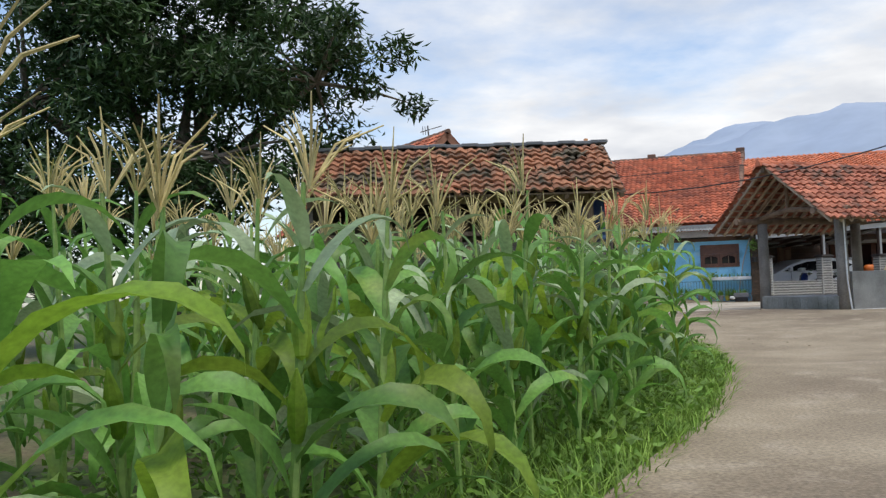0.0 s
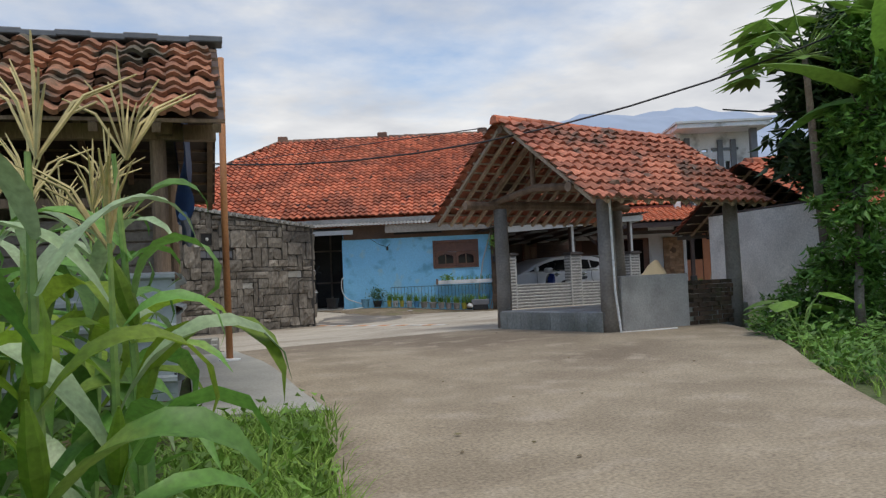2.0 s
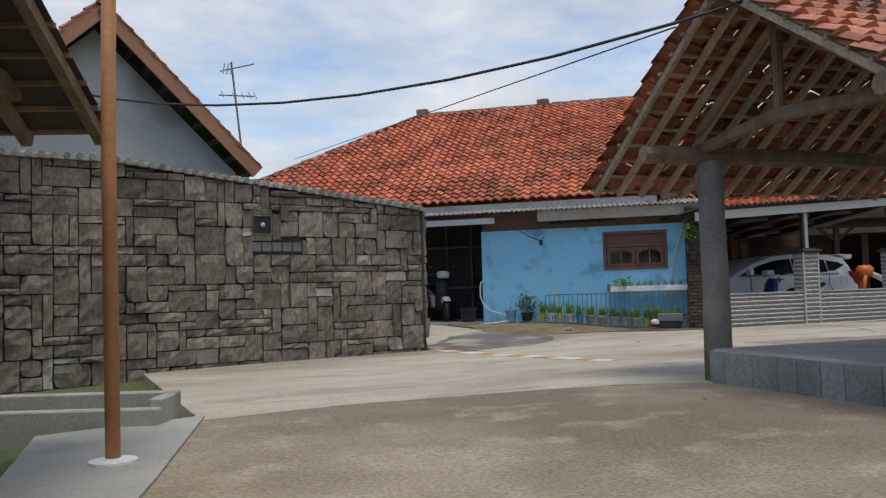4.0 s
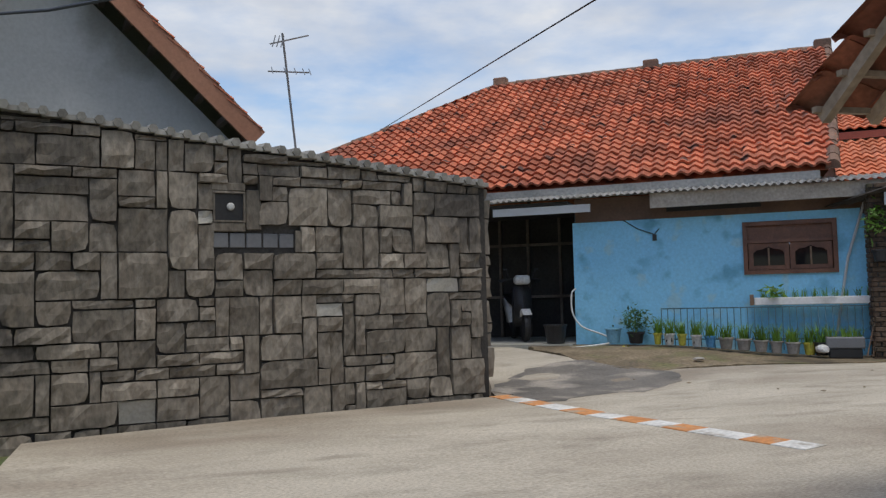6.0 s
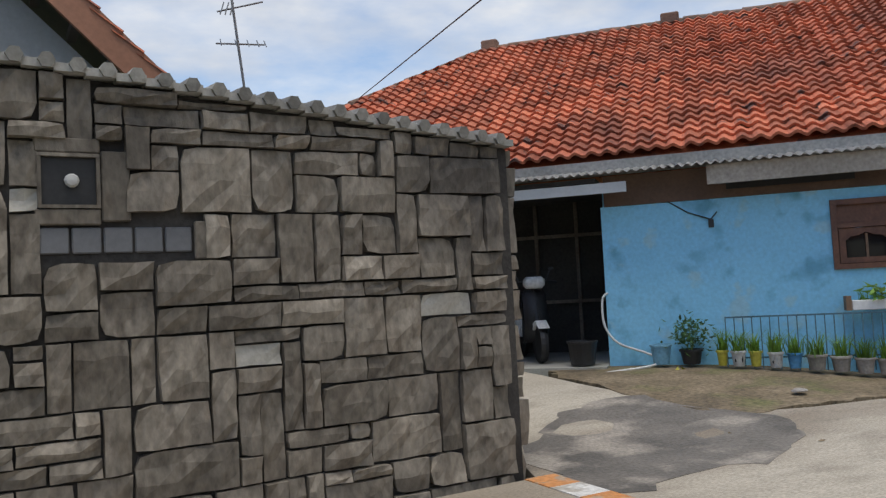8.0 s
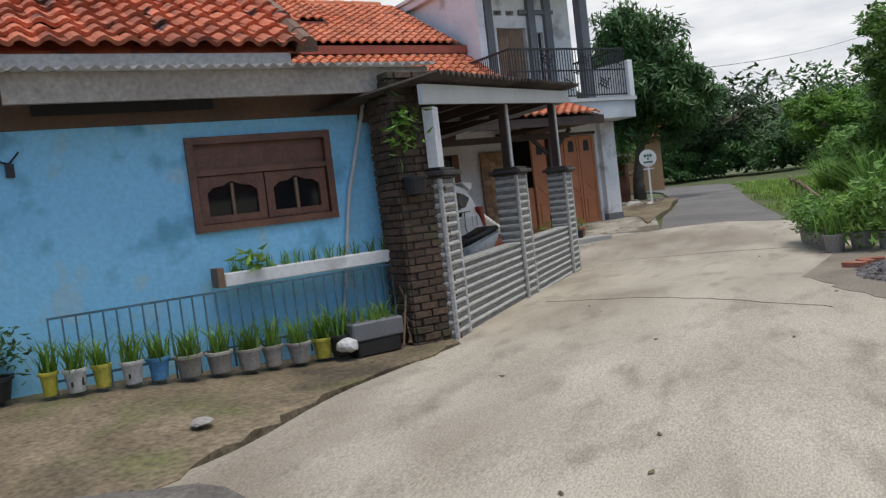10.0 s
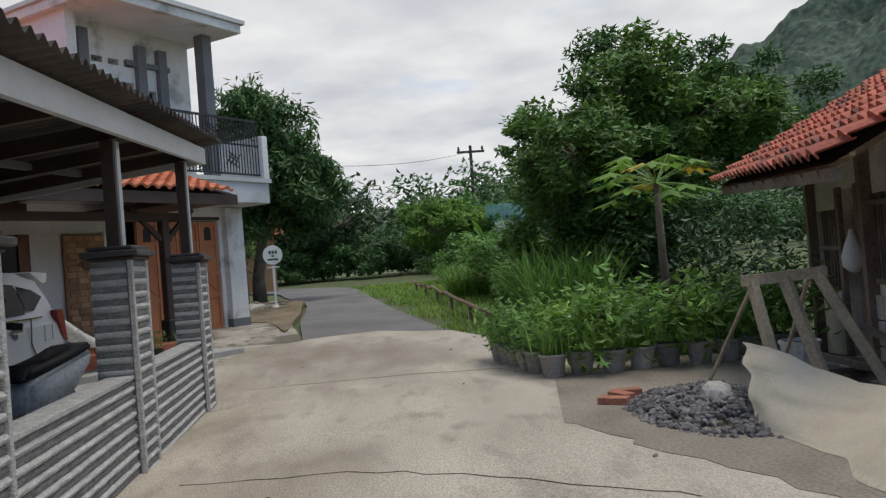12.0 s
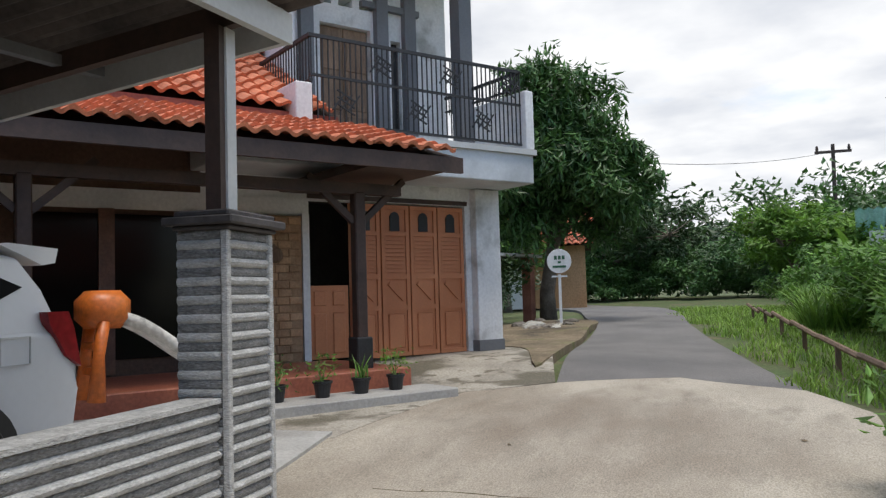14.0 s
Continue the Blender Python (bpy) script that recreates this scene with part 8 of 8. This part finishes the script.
for sy in (1, -1):
    for o in ([(0.26, 1.07), (0.42, 1.13), (0.72, 1.17), (0.72, 0.96), (0.55, 0.96)], [(0.76, 0.94), (0.76, 1.18), (1.10, 1.20), (1.62, 1.205), (1.62, 0.92)], [(1.66, 0.92), (1.66, 1.205), (2.05, 1.18), (2.50, 1.08), (3.00, 0.91)]):
        bm = bmesh.new()
        vs = [bm.verts.new((x, sy * (hw(z) * 0.965 + 0.012), z)) for x, z in o]
        bm.faces.new(vs)
        bmesh.ops.solidify(bm, geom=bm.faces[:], thickness=0.008)
        part("side_window", bm, CAR_GLASS, car)
    part("window_strip", boxes((0.5, 3.05, sy * 0.636 - 0.012, sy * 0.636 + 0.012, 0.895, 0.907)), CHROME, car)
    for x in (0.98, 1.98):
        hn = part("door_handle", boxes((x, x + 0.20, sy * 0.655 - 0.012, sy * 0.655 + 0.022, 0.80, 0.825), bevel=0.008), CHROME, car, "chrome handle")
        part("handle_cup", lathe(bmesh.new(), [(0.0, 0.0), (0.055, 0.0), (0.05, 0.004), (0.0, 0.004)], 16, Matrix.Translation((x + 0.10, sy * 0.650, 0.808)) @ pose(0, 0, 0, 90 * sy, 0, 0)), GREYPAINT, hn)
    bm = bmesh.new()
    for pts in ([(0.62, 0.34), (0.66, 0.55), (0.78, 0.70), (0.76, 0.90)], [(1.64, 0.30), (1.64, 0.90)], [(2.72, 0.30), (2.76, 0.60), (2.78, 0.90)]):
        for (xa, za), (xb, zb) in zip(pts, pts[1:]):
            beam(bm, (xa, sy * 0.652, za), (xb, sy * 0.652, zb), 0.010, 0.006)
    beam(bm, (0.62, sy * 0.652, 0.30), (2.72, sy * 0.652, 0.30), 0.010, 0.006)
    part("door_seam", bm, GREYPAINT, car)
    bm = bmesh.new()
    for (xa, za), (xb, zb) in (((0.30, 0.70), (0.48, 0.70)), ((0.48, 0.70), (0.48, 0.83)), ((0.48, 0.83), (0.30, 0.83)), ((0.30, 0.83), (0.30, 0.70))):
        beam(bm, (xa, sy * 0.652, za), (xb, sy * 0.652, zb), 0.008, 0.004)
    part("fuel_flap", bm, LIGHTGREY, car)
    bm = upright([(-0.035, 0.66), (0.015, 0.86), (0.055, 0.945), (0.20, 0.945), (0.185, 0.88), (0.07, 0.72)], sy * 0.64 - 0.03, sy * 0.64 + 0.022)
    part("tail_light", bm, RED_LENS, car, "dark red tail light")
    for x in (0.66, 3.30):
        wh = part("wheel", lathe(bmesh.new(), [(0.12, -0.07), (0.22, -0.075), (0.245, -0.05), (0.245, 0.05), (0.22, 0.075), (0.12, 0.07)], 26, pose(x, sy * 0.60, 0.245, 90, 0, 0)), BLACK, car)
        part("rim", lathe(bmesh.new(), [(0.0, -0.078), (0.05, -0.082), (0.15, -0.076), (0.15, 0.076), (0.05, 0.082), (0.0, 0.078)], 14, pose(x, sy * 0.60, 0.245, 90, 0, 0)), LIGHTGREY, wh)
        part("wheel_arch", lathe(bmesh.new(), [(0.0, -0.01), (0.295, -0.01), (0.295, 0.01), (0.0, 0.01)], 28, pose(x, sy * 0.650, 0.27, 90, 0, 0)), BLACK, car)
    part("mirror", boxes((2.80, 2.92, sy * 0.74 - 0.07, sy * 0.74 + 0.05, 0.90, 1.02), bevel=0.025), CAR_PAINT, car)
part("rear_window", boxes((-0.004, 0.004, -0.47, 0.47, -0.13, 0.13)), CAR_GLASS, car).matrix_basis = Matrix.Translation((0.112, 0, 1.06)) @ Euler((0, radians(20), 0)).to_matrix().to_4x4()
part("spoiler", upright([(-0.03, 1.275), (-0.01, 1.20), (0.08, 1.185), (0.22, 1.235), (0.36, 1.28), (0.30, 1.29)], -0.52, 0.52), CAR_PAINT, car)
part("bumper_trim", boxes((-0.045, 0.1, -0.5, 0.5, 0.25, 0.33), bevel=0.01), BLACK, car)

# ---- scooters ----
def scooter(at, paint, label):
    t = thing("scooter", label, "scooter", at)
    for x in (0.0, 0.95):
        wh = part("wheel", lathe(bmesh.new(), [(0.15, -0.03), (0.20, -0.04), (0.215, 0.0), (0.20, 0.04), (0.15, 0.03)], 20, pose(x, 0, 0.215, 90, 0, 0)), BLACK, t)
        part("rim", lathe(bmesh.new(), [(0.0, -0.03), (0.15, -0.025), (0.15, 0.025), (0.0, 0.03)], 12, pose(x, 0, 0.215, 90, 0, 0)), GREYPAINT, wh)
    bm = bmesh.new()
    tube(bm, [(0.0, 0, 0.215), (0.12, 0, 0.55), (0.22, 0, 0.78)], 0.025, 8)
    part("fork", bm, BLACK, t)
    bm = upright([(0.06, 0.36), (0.16, 0.74), (0.24, 0.80), (0.30, 0.72), (0.26, 0.40), (0.34, 0.22), (0.20, 0.20)], -0.13, 0.13)
    bmesh.ops.bevel(bm, geom=bm.edges[:], offset=0.03, segments=2, affect="EDGES")
    part("apron", bm, paint, t, smooth=True)
    bm = upright([(-0.20, 0.38), (-0.05, 0.46), (0.14, 0.40), (0.10, 0.34), (-0.05, 0.42)], -0.06, 0.06)
    part("front_mudguard", bm, WHITE_PL, t)
    bm = upright([(0.30, 0.20), (0.60, 0.20), (0.62, 0.26), (0.30, 0.27)], -0.12, 0.12)
    part("floorboard", bm, BLACK, t)
    bm = upright([(0.52, 0.22), (0.58, 0.50), (1.22, 0.64), (1.18, 0.52), (0.95, 0.40), (0.85, 0.22)], -0.12, 0.12)
    bmesh.ops.bevel(bm, geom=bm.edges[:], offset=0.03, segments=2, affect="EDGES")
    part("tail_body", bm, WHITE_PL, t, smooth=True)
    bm = upright([(0.50, 0.50), (0.60, 0.60), (0.85, 0.60), (1.02, 0.68), (1.22, 0.68), (1.20, 0.62), (0.60, 0.50)], -0.11, 0.11)
    bmesh.ops.bevel(bm, geom=bm.edges[:], offset=0.02, segments=2, affect="EDGES")
    part("seat", bm, BLACK, t, smooth=True)
    bm = bmesh.new()
    tube(bm, [(0.30, -0.27, 0.86), (0.24, -0.12, 0.88), (0.22, 0, 0.85), (0.24, 0.12, 0.88), (0.30, 0.27, 0.86)], 0.014, 7)
    tube(bm, [(0.33, -0.29, 0.855), (0.28, -0.20, 0.87)], 0.022, 7)
    tube(bm, [(0.33, 0.29, 0.855), (0.28, 0.20, 0.87)], 0.022, 7)
    part("handlebar", bm, BLACK, t)
    bm = boxes((0.08, 0.26, -0.11, 0.11, 0.80, 0.93), bevel=0.035)
    part("headlamp_cowl", bm, WHITE_PL, t, smooth=True)
    for sy in (1, -1):
        bm = bmesh.new()
        tube(bm, [(0.24, sy * 0.15, 0.88), (0.26, sy * 0.22, 1.02)], 0.006, 5)
        box(bm, 0.25, 0.265, sy * 0.22 - 0.032, sy * 0.22 + 0.032, 1.0, 1.035, bevel=0.007)
        part("mirror", bm, BLACK, t)
    bm = boxes((0.70, 1.15, -0.19, -0.13, 0.14, 0.26), bevel=0.02)
    part("exhaust", bm, BLACK, t)
    return t


scooter(turned(18.03, 19.70, 0.735, -17), mat("deep_blue_paint", (0.015, 0.03, 0.14), (0.02, 0.04, 0.18), 0.25, 2, 0, 20), "blue and white scooter parked behind the fence")
bp = BLUE_AT @ Vector((-0.75, 0.25, 0))
scooter(turned(bp.x, bp.y, 0.90, 80), BLACK, "dark scooter parked in the shaded doorway")
for fx, fy, n, L in ((16.95, 19.35, 26, 0.62), (17.35, 19.55, 20, 0.50), (16.65, 19.6, 20, 0.66)):
    fern = thing("fern_plant", "large dark leafy plant in a black pot behind the fence", "plant", turned(fx, fy, 0.72, 30 * n), "plants behind the fence")
    for k in range(n):
        lf = part("leaf", big_leaf(L, 0.15, 1.5 - 0.03 * k, 1.4, LEAF_DARK if k % 3 else LEAF_MANGO, 7, 0.2, 0.3), None, fern)
        lf.matrix_basis = pose(0.10 * math.cos(k * 2.4), 0.08 * math.sin(k * 2.4), 0.14, 0, 0, k * 137)
    part("pot", lathe(bmesh.new(), [(0.12, 0), (0.16, 0.2), (0.14, 0.2), (0.1, 0.03)], 14), BLACK, fern)
